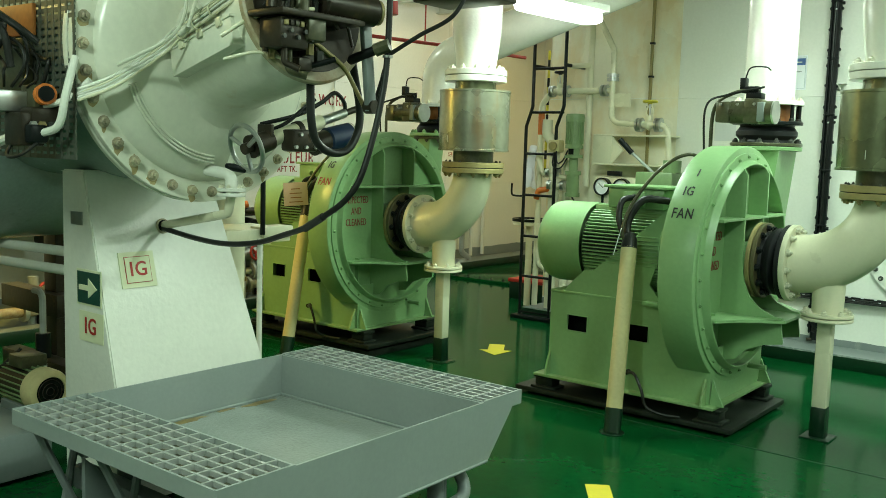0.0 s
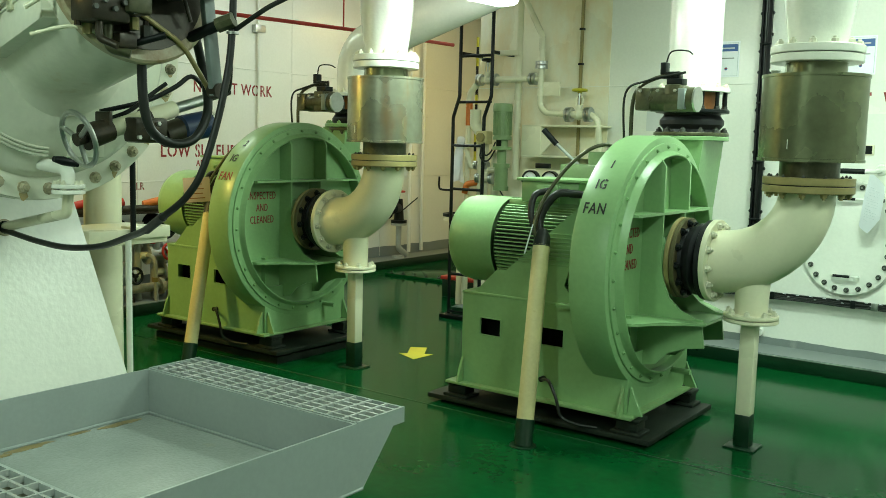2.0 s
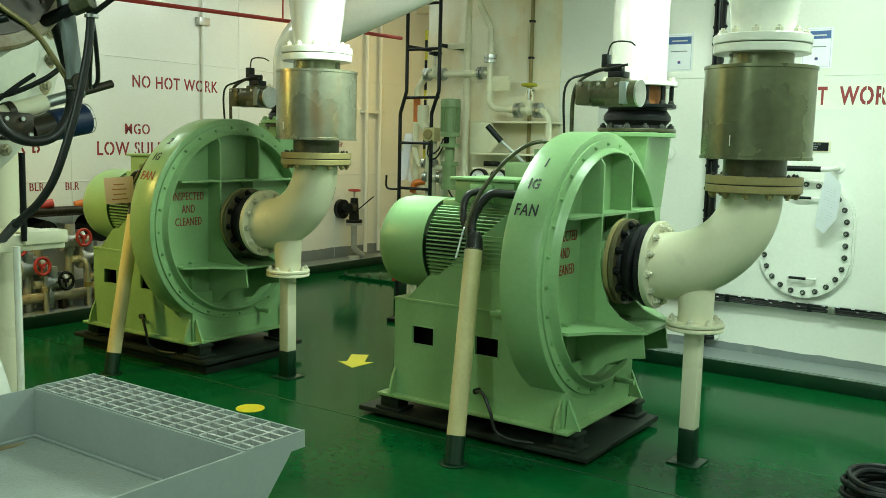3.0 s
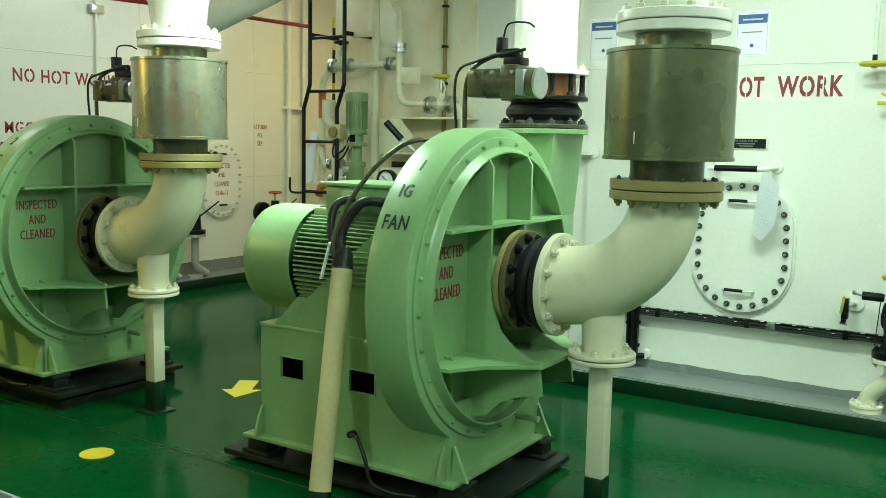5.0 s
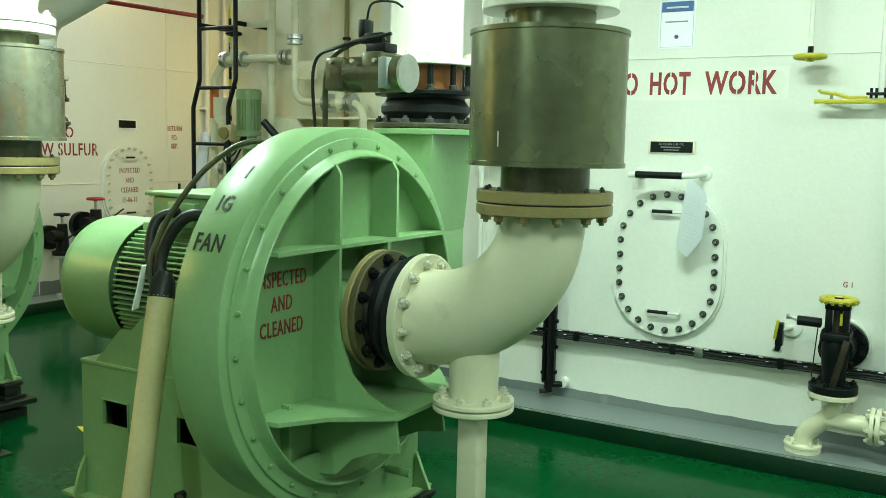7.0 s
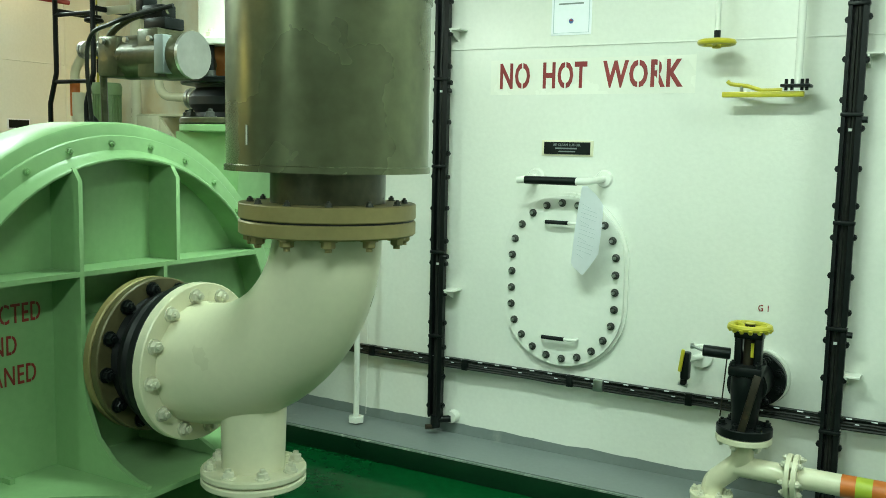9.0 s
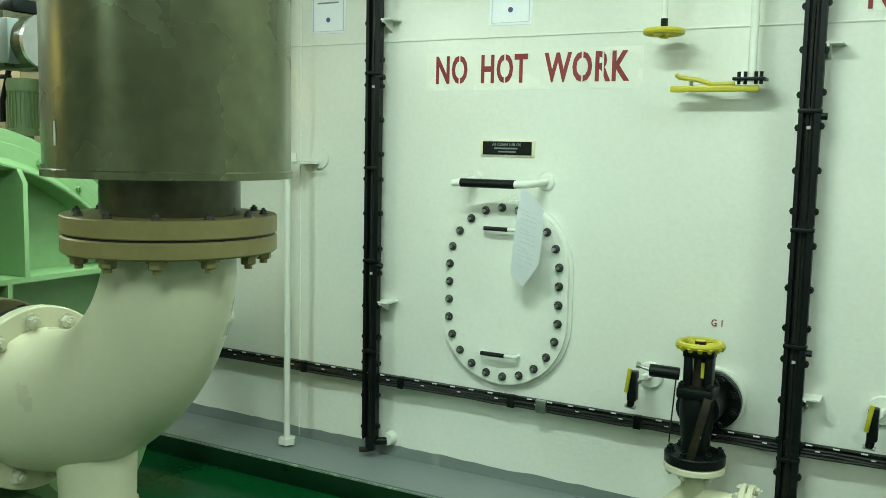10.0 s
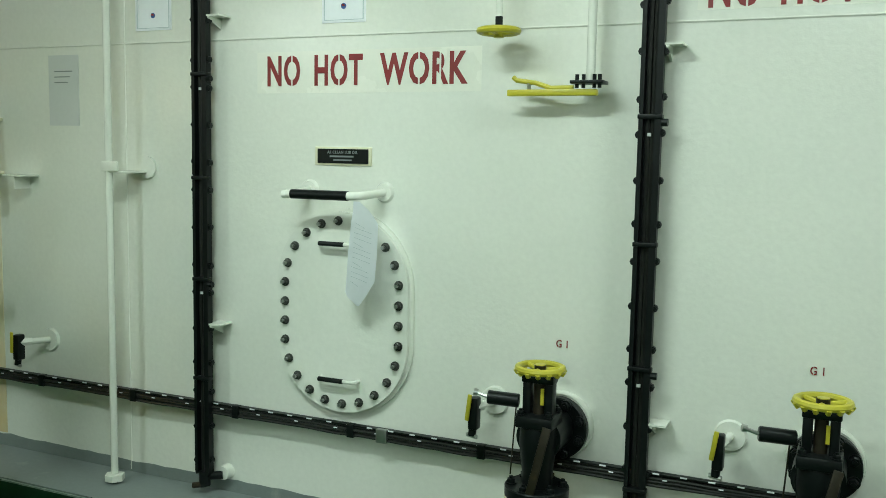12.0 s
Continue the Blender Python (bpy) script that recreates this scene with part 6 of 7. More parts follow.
part("hook", cyl(B(), (-1.862, NORTH - 0.07, 0.13), (-1.90, NORTH - 0.085, 0.125), 0.012, seg=10), HYD, t)

# horizontal cable run
t = thing("cable_run", (-1.0, NORTH, 0.42), "black horizontal cable run with white ties along the bulkhead", "cable run")
y = NORTH - 0.05
for k, (dy, dz) in enumerate(((0, 0.015), (-0.003, 0.004), (0.0, -0.007), (-0.003, -0.017))):
    rnd = random.Random(k)
    pts = [(-4.0 + 0.1 * i, y + dy + rnd.uniform(-0.003, 0.003), 0.428 + dz + rnd.uniform(-0.002, 0.002)) for i in range(69)]
    part("cable", sweep(B(), smooth_path(pts, 2), 0.006, 8), CABLE, t)
part("tray_back", box(B(), -4.0, y + 0.010, 0.406, 2.8, y + 0.014, 0.449), BLACK, t)
part("tray_edge", box(B(), -4.0, y - 0.010, 0.446, 2.8, y + 0.014, 0.4495), BLACK, t)
x = -3.95
k = 0
while x < 2.7:
    part("tie", box(B(), x, y - 0.0125, 0.4470, x + 0.020, y - 0.009, 0.4508), PAPER, t, "" if k else "white cable tie")
    if k % 2 == 0:
        part("tie", box(B(), x + 0.03, y - 0.0125, 0.4305, x + 0.044, y - 0.009, 0.4335), PAPER, t)
    if k % 6 == 3:
        part("clamp", box(B(), x, y - 0.013, 0.404, x + 0.028, y + 0.012, 0.452, 0.002), BLACK, t)
    x += 0.082
    k += 1
part("clip", box(B(), -1.125, y - 0.018, 0.404, -1.085, y + 0.0, 0.452, 0.002), CHROME, t, "bright steel clip")

# tall thin rod on a bracket
t = thing("sounding_rod", (-2.25, 6.435, 0.09), "thin white vertical rod on a wall bracket above the kerb", "rod")
part("rod", cyl(B(), (-2.25, 6.435, 0.10), (-2.25, 6.435, TOP), 0.014, seg=14), WALL, t)
part("foot", cyl(B(), (-2.25, 6.435, 0.10), (-2.25, 6.435, 0.125), 0.038, seg=6), WALL, t)
part("foot_nut", cyl(B(), (-2.25, 6.435, 0.09), (-2.25, 6.435, 0.102), 0.018, seg=6), BLACK, t)
part("bracket_plate", box(B(), -2.265, 6.425, 1.300, -2.17, NORTH, 1.308, 0.002), WALL, t)
part("bracket_strap", box(B(), -2.27, 6.416, 1.308, -2.19, 6.422, 1.345, 0.002), WALL, t)
part("bracket_pad", cyl(B(), (-2.17, NORTH, 1.322), (-2.17, NORTH - 0.01, 1.322), 0.042, seg=20), WALL, t)
t = thing("wall_bracket", (-2.82, NORTH, 1.28), "small white angle bracket on the bulkhead", "bracket", "wall brackets")
part("plate", box(B(), -2.86, NORTH - 0.09, 1.27, -2.75, NORTH, 1.278, 0.002), WALL, t)
part("web", box(B(), -2.81, NORTH - 0.08, 1.22, -2.802, NORTH, 1.27), WALL, t)


def hand_wheel(parent, c, axis, r, material, name="handwheel", spokes=3, lumps=14, label=""):
    bm = revolve(B(), c, axis, [(r - 0.011 + 0.011 * math.cos(k * math.pi / 4), 0.011 * math.sin(k * math.pi / 4)) for k in range(8)], 40, closed=True)
    a, u, v = basis(axis)
    c = Vector(c)
    for k in range(lumps):
        th = 2 * math.pi * k / lumps
        d = u * math.cos(th) + v * math.sin(th)
        cyl(bm, c + d * (r - 0.012) - a * 0.015, c + d * (r - 0.004) - a * 0.002, 0.008, 0.009, seg=6)
    w = part(name, bm, material, parent, label)
    for k in range(spokes):
        th = 2 * math.pi * k / spokes + 0.4
        d = u * math.cos(th) + v * math.sin(th)
        part("spoke", cyl(B(), c - a * 0.008, c + d * (r - 0.012), 0.009, 0.008, seg=8), material, w)
    part("hub", cyl(B(), c - a * 0.02, c + a * 0.012, 0.016, seg=12), material, w)
    return w


def angle_valve(x, wheel_mat=YELLOW, pipe=True):
    y = 6.362
    t = thing("quick_closing_valve", (x, NORTH, 0.09), "black cast iron angle valve with a yellow handwheel on the bulkhead", "valve", "bulkhead valves")
    part("wall_pad", cyl(B(), (x + 0.012, NORTH, 0.545), (x + 0.012, NORTH - 0.03, 0.545), 0.108, 0.104, seg=48), WALL, t, "white wall pad")
    wf = part("wall_flange", cyl(B(), (x + 0.012, NORTH - 0.03, 0.545), (x + 0.012, NORTH - 0.062, 0.545), 0.099, seg=48, edge=0.004), BLACK, t)
    bolts(wf, circle((x + 0.012, NORTH - 0.062, 0.545), (0, -1, 0), 0.082, 8, 0.4), (0, -1, 0), 0.026, BLACK)
    part("side_neck", cyl(B(), (x, NORTH - 0.06, 0.55), (x, y, 0.55), 0.070, seg=28), BLACK, t)
    part("body", revolve(B(), (x, y, 0.40), (0, 0, 1), [(0.046, 0), (0.047, 0.05), (0.053, 0.10), (0.057, 0.14), (0.056, 0.18), (0.052, 0.205), (0.0, 0.205)], 32), BLACK, t)
    bn = part("bonnet", box(B(), x - 0.058, y - 0.058, 0.590, x + 0.058, y + 0.058, 0.628, 0.008), BLACK, t)
    bolts(bn, [(x + a * 0.043, y + b * 0.043, 0.628) for a in (-1, 1) for b in (-1, 1)], (0, 0, 1), 0.02, BLACK)
    for s in (-1, 1):
        part("yoke", box(B(), x + s * 0.034 - 0.013, y - 0.022, 0.625, x + s * 0.034 + 0.013, y + 0.022, 0.735, 0.005), BLACK, t)
    part("yoke_top", box(B(), x - 0.050, y - 0.026, 0.722, x + 0.050, y + 0.026, 0.748, 0.005), BLACK, t)
    part("stem", cyl(B(), (x, y, 0.62), (x, y, 0.775), 0.018, seg=12), HYD, t)
    part("indicator", box(B(), x + 0.012, y - 0.028, 0.66, x + 0.022, y - 0.024, 0.71), YELLOW, t)
    hand_wheel(t, (x, y, 0.765), (0, 0, 1), 0.078, wheel_mat, label="yellow handwheel")
    cylr = part("release_cylinder", cyl(B(), (x - 0.06, y - 0.01, 0.66), (x - 0.155, y - 0.03, 0.665), 0.021, seg=18, edge=0.003), BLACK, t)
    part("release_rod", cyl(B(), (x - 0.155, y - 0.03, 0.665), (x - 0.185, y - 0.036, 0.675), 0.006, seg=8), CHROME, cylr)
    part("release_knob", cyl(B(), (x - 0.185, y - 0.036, 0.676), (x - 0.197, y - 0.04, 0.679), 0.011, seg=10), CHROME, cylr)
    bm = box(B(), -0.013, -0.003, -0.105, 0.013, 0.003, 0.105, 0.002)
    bmesh.ops.transform(bm, matrix=Matrix.Translation((x + 0.028, y - 0.082, 0.505)) @ pose(0, 0, 0, -4, 12, 0), verts=bm.verts)
    part("lever", bm, HYD, t, "dark steel lever strip")
    part("thin_rod", cyl(B(), (x - 0.09, y + 0.01, 0.42), (x - 0.075, y + 0.01, 0.66), 0.0025, seg=6), HYD, t)
    lf = part("lower_flange", cyl(B(), (x, y, 0.372), (x, y, 0.405), 0.098, seg=40, edge=0.003), BLACK, t)
    bolts(lf, circle((x, y, 0.405), (0, 0, 1), 0.078, 6, 0.3), (0, 0, 1), 0.024, BLACK)
    pf = part("pipe_flange", cyl(B(), (x, y, 0.348), (x, y, 0.370), 0.098, seg=40, edge=0.003), CREAM, t)
    bolts(pf, circle((x, y, 0.348), (0, 0, 1), 0.078, 6, 0.3), (0, 0, -1), 0.024, BOLTW)
    return t


angle_valve(-0.498)
angle_valve(0.286)
t = thing("suction_pipework", (-0.5, 6.36, 0.09), "cream pipes with flanges under the valve, banded orange and green", "pipe")
part("offset_pipe", sweep(B(), bend_path([(-0.498, 6.362, 0.35), (-0.498, 6.362, 0.27), (-0.60, 6.38, 0.17), (-0.605, 6.38, 0.10)], 0.06), 0.040, 20), CREAM, t)
flange(t, "foot_flange", (-0.605, 6.38, 0.112), (0, 0, 1), 0.03, 0.078, 0.016, CREAM, 6, 0.062, 0.02, BOLTW)
part("foot_pad", cyl(B(), (-0.605, 6.38, 0.09), (-0.605, 6.38, 0.112), 0.075, seg=28), CREAM, t)
part("branch_pipe", cyl(B(), (-0.52, 6.362, 0.25), (2.6, 6.34, 0.25), 0.038, seg=24), CREAM, t)
for xx in (-0.345, -0.322):
    flange(t, "flange", (xx, 6.36, 0.25), (1, 0, 0), 0.03, 0.078, 0.018, CREAM, 6, 0.062, 0.02, BOLTW)
for xa, xb, mm, lb in ((-0.165, -0.118, ORANGE, "orange band"), (-0.118, -0.066, LIME, "lime green band"), (-0.066, -0.02, ORANGE, "orange band")):
    part("colour_band", cyl(B(), (xa, 6.3585, 0.25), (xb, 6.3585, 0.25), 0.0392, seg=24), mm, t, lb)
part("drop_pipe", sweep(B(), bend_path([(0.286, 6.362, 0.35), (0.286, 6.362, 0.25)], 0.05), 0.040, 20), CREAM, t)


def sample_cock(x, z, turn, label):
    t = thing("sample_cock", (x, NORTH, z), label, "valve", "sample cocks")
    part("rosette", cyl(B(), (x, NORTH, z), (x, NORTH - 0.012, z), 0.048, 0.044, seg=32), WALL, t)
    e = Vector((x + turn, NORTH - 0.115, z + 0.002))
    part("spigot", cyl(B(), (x, NORTH - 0.01, z), tuple(e), 0.013, seg=14), WALL, t)
    part("spigot_nut", cyl(B(), Vector((x, NORTH - 0.01, z)).lerp(e, 0.62), e, 0.018, seg=6), WALL, t)
    bm = box(B(), e.x - 0.016, e.y - 0.022, z - 0.07, e.x + 0.016, e.y + 0.016, z + 0.035, 0.006)
    part("cock_body", bm, BLACK, t)
    part("outlet", cyl(B(), (e.x - 0.004, e.y - 0.004, z - 0.07), (e.x - 0.006, e.y - 0.006, z - 0.092), 0.013, seg=12), BLACK, t)
    part("outlet_cap", cyl(B(), (e.x - 0.024, e.y - 0.004, z - 0.090), (e.x + 0.012, e.y - 0.008, z - 0.094), 0.007, seg=10), CHROME, t)
    bm = box(B(), -0.007, -0.004, -0.045, 0.007, 0.004, 0.045, 0.003)
    bmesh.ops.transform(bm, matrix=Matrix.Translation((e.x - 0.010, e.y - 0.030, z + 0.005)) @ pose(0, 0, 0, 6, 9, 0), verts=bm.verts)
    part("lever", bm, YELLOW, t, "worn yellow lever")
    return t


sample_cock(-0.712, 0.592, -0.028, "black sample cock with a yellow lever on the bulkhead")
sample_cock(0.035, 0.582, -0.018, "black sample cock with a yellow lever on the bulkhead")
sample_cock(-2.705, 0.592, -0.055, "black sample cock with a yellow lever on the bulkhead")

# hanging yellow handwheel and lever valve on extension rods
t = thing("extension_handwheel", (-0.688, 6.44, 1.775), "yellow handwheel on a white rod that hangs from above", "handwheel")
part("rod", cyl(B(), (-0.688, 6.44, 1.81), (-0.688, 6.44, TOP), 0.010, seg=12), WALL, t)
part("rod_nut", cyl(B(), (-0.688, 6.44, 1.775), (-0.688, 6.44, 1.815), 0.012, seg=8), BLACK, t)
hand_wheel(t, (-0.688, 6.44, 1.772), (0, 0, 1), 0.069, YELLOW, spokes=3, lumps=0)
t = thing("lever_handle", (-0.42, 6.48, 1.60), "long yellow squeeze lever on a white hanging rod", "lever")
part("rod", cyl(B(), (-0.408, 6.48, 1.62), (-0.408, 6.48, TOP), 0.0135, seg=14), WALL, t)
part("quadrant", box(B(), -0.462, 6.445, 1.612, -0.362, 6.515, 1.622, 0.002), BLACK, t)
for bx in (-0.445, -0.425, -0.392, -0.376):
    part("bolt", cyl(B(), (bx, 6.465, 1.60), (bx, 6.465, 1.640), 0.006, seg=8), BLACK, t)
part("lower_grip", box(B(), -0.668, 6.468, 1.578, -0.385, 6.492, 1.598, 0.004), YELLOW, t)
part("upper_grip", sweep(B(), [(-0.652, 6.48, 1.636), (-0.640, 6.48, 1.626), (-0.58, 6.48, 1.618), (-0.53, 6.48, 1.602), (-0.46, 6.48, 1.603)], 0.0075, 8), YELLOW, t)
part("spring", revolve(B(), (-0.60, 6.48, 1.598), (0, 0, 1), [(0.007 if k % 2 else 0.005, 0.002 * k) for k in range(11)], 10), CHROME, t)

# ---- ladder and pump corner ----
def ladder():
    t = thing("ladder", (-3.98, 6.25, 0), "black steel vertical ladder with an offset upper part", "ladder")
    yl = 6.27
    zs = [0.05, 0.345, 0.675, 1.01, 1.345, 1.675, 2.02, 2.34]
    for s, xl, xu in ((0, -4.145, -4.09), (1, -3.86, -3.80)):
        path = bend_path([(xl, yl, 0), (xl, yl, 1.56), (xu, yl, 1.72), (xu, yl, 2.75)], 0.06, 4)
        part("stile", sweep(B(), path, 0.0135, 10), BLACK, t)
        part("stile_bracket", box(B(), xu - 0.012, yl, 2.03, xu + 0.012, NORTH + (0.01 if s == 0 else 0), 2.055, 0.002), BLACK, t)
    for z in zs:
        w = 0 if z < 1.6 else 1
        part("rung", cyl(B(), (-4.145 + 0.055 * w, yl, z), (-3.86 + 0.06 * w, yl, z), 0.011, seg=10), BLACK, t)
    part("foot_plate", box(B(), -4.18, yl - 0.08, 0.0, -3.82, yl + 0.06, 0.03, 0.003), BLACK, t)
    return t


ladder()


def globe_valve(parent, c, axis, wheel_mat=None, s=1.0, up=(0, 0, 1)):
    c, a, u = Vector(c), Vector(axis).normalized(), Vector(up).normalized()
    v = part("valve", revolve(B(), c - a * 0.045 * s, a, [(0.02 * s, 0), (0.024 * s, 0.02 * s), (0.036 * s, 0.045 * s), (0.024 * s, 0.07 * s), (0.02 * s, 0.09 * s)], 18), CREAM, parent)
    for k in (-1, 1):
        f = part("valve_flange", cyl(B(), c + a * (0.048 * k) * s, c + a * (0.066 * k) * s, 0.046 * s, seg=24), CHROME, v, "bright steel flange")
        f2 = part("mating_flange", cyl(B(), c + a * (0.070 * k) * s, c + a * (0.086 * k) * s, 0.046 * s, seg=24), CHROME, v)
    part("bonnet", cyl(B(), c, c + u * 0.06 * s, 0.024 * s, seg=16), CREAM, v)
    o = a
    for k in (-1, 1):
        part("yoke", sweep(B(), [c + u * 0.055 * s + o * 0.016 * k * s, c + u * 0.085 * s + o * 0.026 * k * s, c + u * 0.125 * s + o * 0.012 * k * s], 0.006 * s, 6), CREAM, v)
    part("stem", cyl(B(), c + u * 0.05 * s, c + u * 0.15 * s, 0.006 * s, seg=8), CHROME, v)
    if wheel_mat:
        hand_wheel(v, c + u * 0.15 * s, up, 0.05 * s, wheel_mat, lumps=0)
    return v


t = thing("pump_pipework", (-3.6, 6.3, 0.09), "cream small-bore pipes with bright flanges beside the ladder", "pipe")
py = 6.36
part("pipe", sweep(B(), bend_path([(-4.06, py, 0.1), (-4.06, py, 1.74), (-3.97, py, 1.845), (-3.55, py, 1.845)], 0.08), 0.024, 14), CREAM, t)
part("pipe", sweep(B(), bend_path([(-3.85, py, 1.845), (-3.50, py, 1.845), (-3.43, py, 1.845)], 0.05), 0.020, 14), CREAM, t)
part("pipe", sweep(B(), bend_path([(-3.66, py + 0.06, 1.1), (-3.66, py + 0.06, 2.75)], 0.05), 0.026, 14), CREAM, t)
part("pipe", sweep(B(), bend_path([(-3.60, py, TOP), (-3.60, py, 2.45), (-3.43, py, 2.15), (-3.43, py, 1.60), (-3.11, py, 1.585), (-2.96, py, 1.585), (-2.93, py, 1.2)], 0.08), 0.022, 14), CREAM, t)
for z in (1.915, 1.945):
    part("coupling", cyl(B(), (-3.43, py, z), (-3.43, py, z + 0.025), 0.045, seg=24), CHROME, t, "bright steel coupling")
globe_valve(t, (-3.90, py, 1.845), (1, 0, 0), BLACK)
globe_valve(t, (-3.11, py, 1.585), (1, 0, 0), YELLOW, 1.15)
for xx in (-3.52, -3.49):
    part("coupling", cyl(B(), (xx, py, 1.845), (xx + 0.02, py, 1.845), 0.045, seg=24), CHROME, t)
part("pipe", sweep(B(), bend_path([(-3.90, py - 0.03, 0.1), (-3.90, py - 0.03, 1.42), (-3.98, py - 0.03, 1.5), (-3.98, py - 0.03, 1.62)], 0.05), 0.042, 16), CREAM, t)
part("pipe", sweep(B(), bend_path([(-3.80, py, 0.1), (-3.80, py, 1.3)], 0.05), 0.034, 16), CREAM, t)
part("pipe", sweep(B(), bend_path([(-4.06, py - 0.03, 1.32), (-4.00, py - 0.04, 1.18), (-3.72, py - 0.04, 1.16)], 0.06), 0.020, 14), CREAM, t)
part("pipe", sweep(B(), bend_path([(-4.02, py - 0.03, 0.78), (-4.02, py - 0.03, 0.45), (-3.93, py - 0.03, 0.40), (-3.78, py - 0.03, 0.40)], 0.05), 0.018, 14), CREAM, t)
part("orange_bend", sweep(B(), bend_path([(-4.05, py - 0.05, 0.98), (-4.03, py - 0.05, 1.05), (-3.92, py - 0.05, 1.07)], 0.03), 0.024, 12), ORANGE, t, "orange band on the bend")
part("orange_band", cyl(B(), (-4.06, py, 1.50), (-4.06, py, 1.68), 0.026, seg=14), ORANGE, t)
globe_valve(t, (-3.86, py - 0.03, 0.42), (1, 0, 0), YELLOW, 0.9)
globe_valve(t, (-3.86, py - 0.05, 1.10), (1, 0, 0), None, 0.9)
globe_valve(t, (-3.90, py - 0.05, 1.20), (1, 0, 0), None, 0.7)
part("stay", box(B(), -3.80, py - 0.01, 2.02, -3.62, py + 0.01, 2.06, 0.003), CREAM, t)
part("stay", box(B(), -3.43, py - 0.005, 1.72, -3.27, py + 0.005, 1.82, 0.002), CREAM, t)
part("manifold", box(B(), -3.75, py, 0.78, -2.9, py + 0.05, 0.82, 0.004), CREAM, t)

t = thing("dosing_pump", (-3.68, 6.24, 1.0), "pale green vertical motor pump on a wall bracket", "pump")
mx, my = -3.68, 6.25
mt = part("motor", cyl(B(), (mx, my, 1.42), (mx, my, 1.62), 0.062, seg=28), PALEGREEN, t)
for k in range(22):
    m = Matrix.Translation((mx, my, 1.43)) @ Matrix.Rotation(2 * math.pi * k / 22, 4, "Z")
    part("fin", box(B(), 0.058, -0.002, 0, 0.070, 0.002, 0.17, 0, m), PALEGREEN, mt)
part("motor_cap", revolve(B(), (mx, my, 1.60), (0, 0, 1), [(0.072, 0), (0.074, 0.04), (0.068, 0.06), (0, 0.065)], 28), PALEGREEN, mt)
for z0, z1, r in ((1.395, 1.42, 0.07), (1.345, 1.395, 0.045), (1.32, 1.345, 0.072), (1.22, 1.32, 0.035), (1.19, 1.22, 0.062), (1.05, 1.19, 0.05), (1.02, 1.05, 0.058)):
    part("pump_stage", cyl(B(), (mx, my, z0), (mx, my, z1), r, seg=24), PALEGREEN, t)
part("window", box(B(), mx - 0.02, my - 0.048, 1.348, mx + 0.02, my - 0.04, 1.392), SHADEBLK, t)
part("gearbox", box(B(), -3.92, 6.25, 1.36, -3.82, 6.34, 1.46, 0.012), SLEEVE, t, "dull brass gearbox")
part("gear_cover", cyl(B(), (-3.87, 6.25, 1.41), (-3.87, 6.235, 1.41), 0.035, seg=18), OLIVE, t)
for pts in ([(-3.86, 6.25, 1.36), (-3.85, 6.22, 1.26), (-3.78, 6.22, 1.24), (-3.72, 6.24, 1.34)], [(-3.84, 6.25, 1.37), (-3.81, 6.22, 1.28), (-3.76, 6.22, 1.30), (-3.73, 6.24, 1.38)]):
    part("wire", sweep(B(), smooth_path(pts), 0.006, 8), CABLE, t)
part("wire", sweep(B(), smooth_path([(-3.68, 6.24, 1.02), (-3.60, 6.20, 0.96), (-3.50, 6.20, 0.93), (-3.46, 6.24, 0.80)]), 0.006, 8), CABLE, t)

t = thing("wall_bracket_plate", (-3.3, 6.4, 1.4), "white welded steel bracket shelf on the bulkhead", "bracket")
part("face", box(B(), -3.56, 6.33, 1.285, -3.40, 6.345, 1.50, 0.003), CREAM, t)
part("shelf", box(B(), -3.56, 6.33, 1.498, -2.95, NORTH, 1.510, 0.002), CREAM, t)
part("shelf", box(B(), -3.56, 6.33, 1.275, -2.95, NORTH, 1.287, 0.002), CREAM, t)
part("web", prism(B(), [(-3.40, 1.287), (-3.40, 1.498), (-3.30, 1.39)], 1, 6.336, 6.346), CREAM, t)

t = thing("gauge_board", (-3.28, 6.2, 1.05), "two round pressure gauges on a small white board", "gauge")
part("board", box(B(), -3.44, 6.18, 0.97, -3.06, 6.20, 1.19, 0.004), CREAM, t)
part("board_post", box(B(), -3.28, 6.20, 0.9, -3.24, NORTH, 1.1, 0.003), CREAM, t)
for gx in (-3.365, -3.205):
    g = part("gauge", ringd(B(), (gx, 6.18, 1.115), (gx, 6.135, 1.115), 0.058, 0.068, 32), BLACK, t, "round black-rimmed gauge")
    part("dial", cyl(B(), (gx, 6.178, 1.115), (gx, 6.150, 1.115), 0.059, seg=32), PAPER, g)
    bm = box(B(), -0.002, -0.001, -0.012, 0.002, 0.001, 0.042)
    bmesh.ops.transform(bm, matrix=Matrix.Translation((gx, 6.148, 1.115)) @ pose(0, 0, 0, 0, -50, 0), verts=bm.verts)
    part("needle", bm, BLACK, g)
    part("stem", cyl(B(), (gx, 6.165, 1.05), (gx, 6.165, 0.97), 0.010, seg=10), BLACK, g)
part("switch", box(B(), -3.33, 6.15, 1.20, -3.22, 6.19, 1.235, 0.004), BLACK, t)

t = thing("transmitter_stand", (-2.85, 5.85, 0), "green valve stand with a lever behind the fan motor", "valve stand")
part("post", box(B(), -2.72, 5.55, 0, -2.62, 5.65, 1.12, 0.004), GREEN, t)
part("head", box(B(), -2.78, 5.52, 1.12, -2.52, 5.70, 1.25, 0.01), PALEGREEN, t)
part("cap", cyl(B(), (-2.57, 5.62, 1.25), (-2.57, 5.62, 1.33), 0.06, seg=20), PALEGREEN, t)
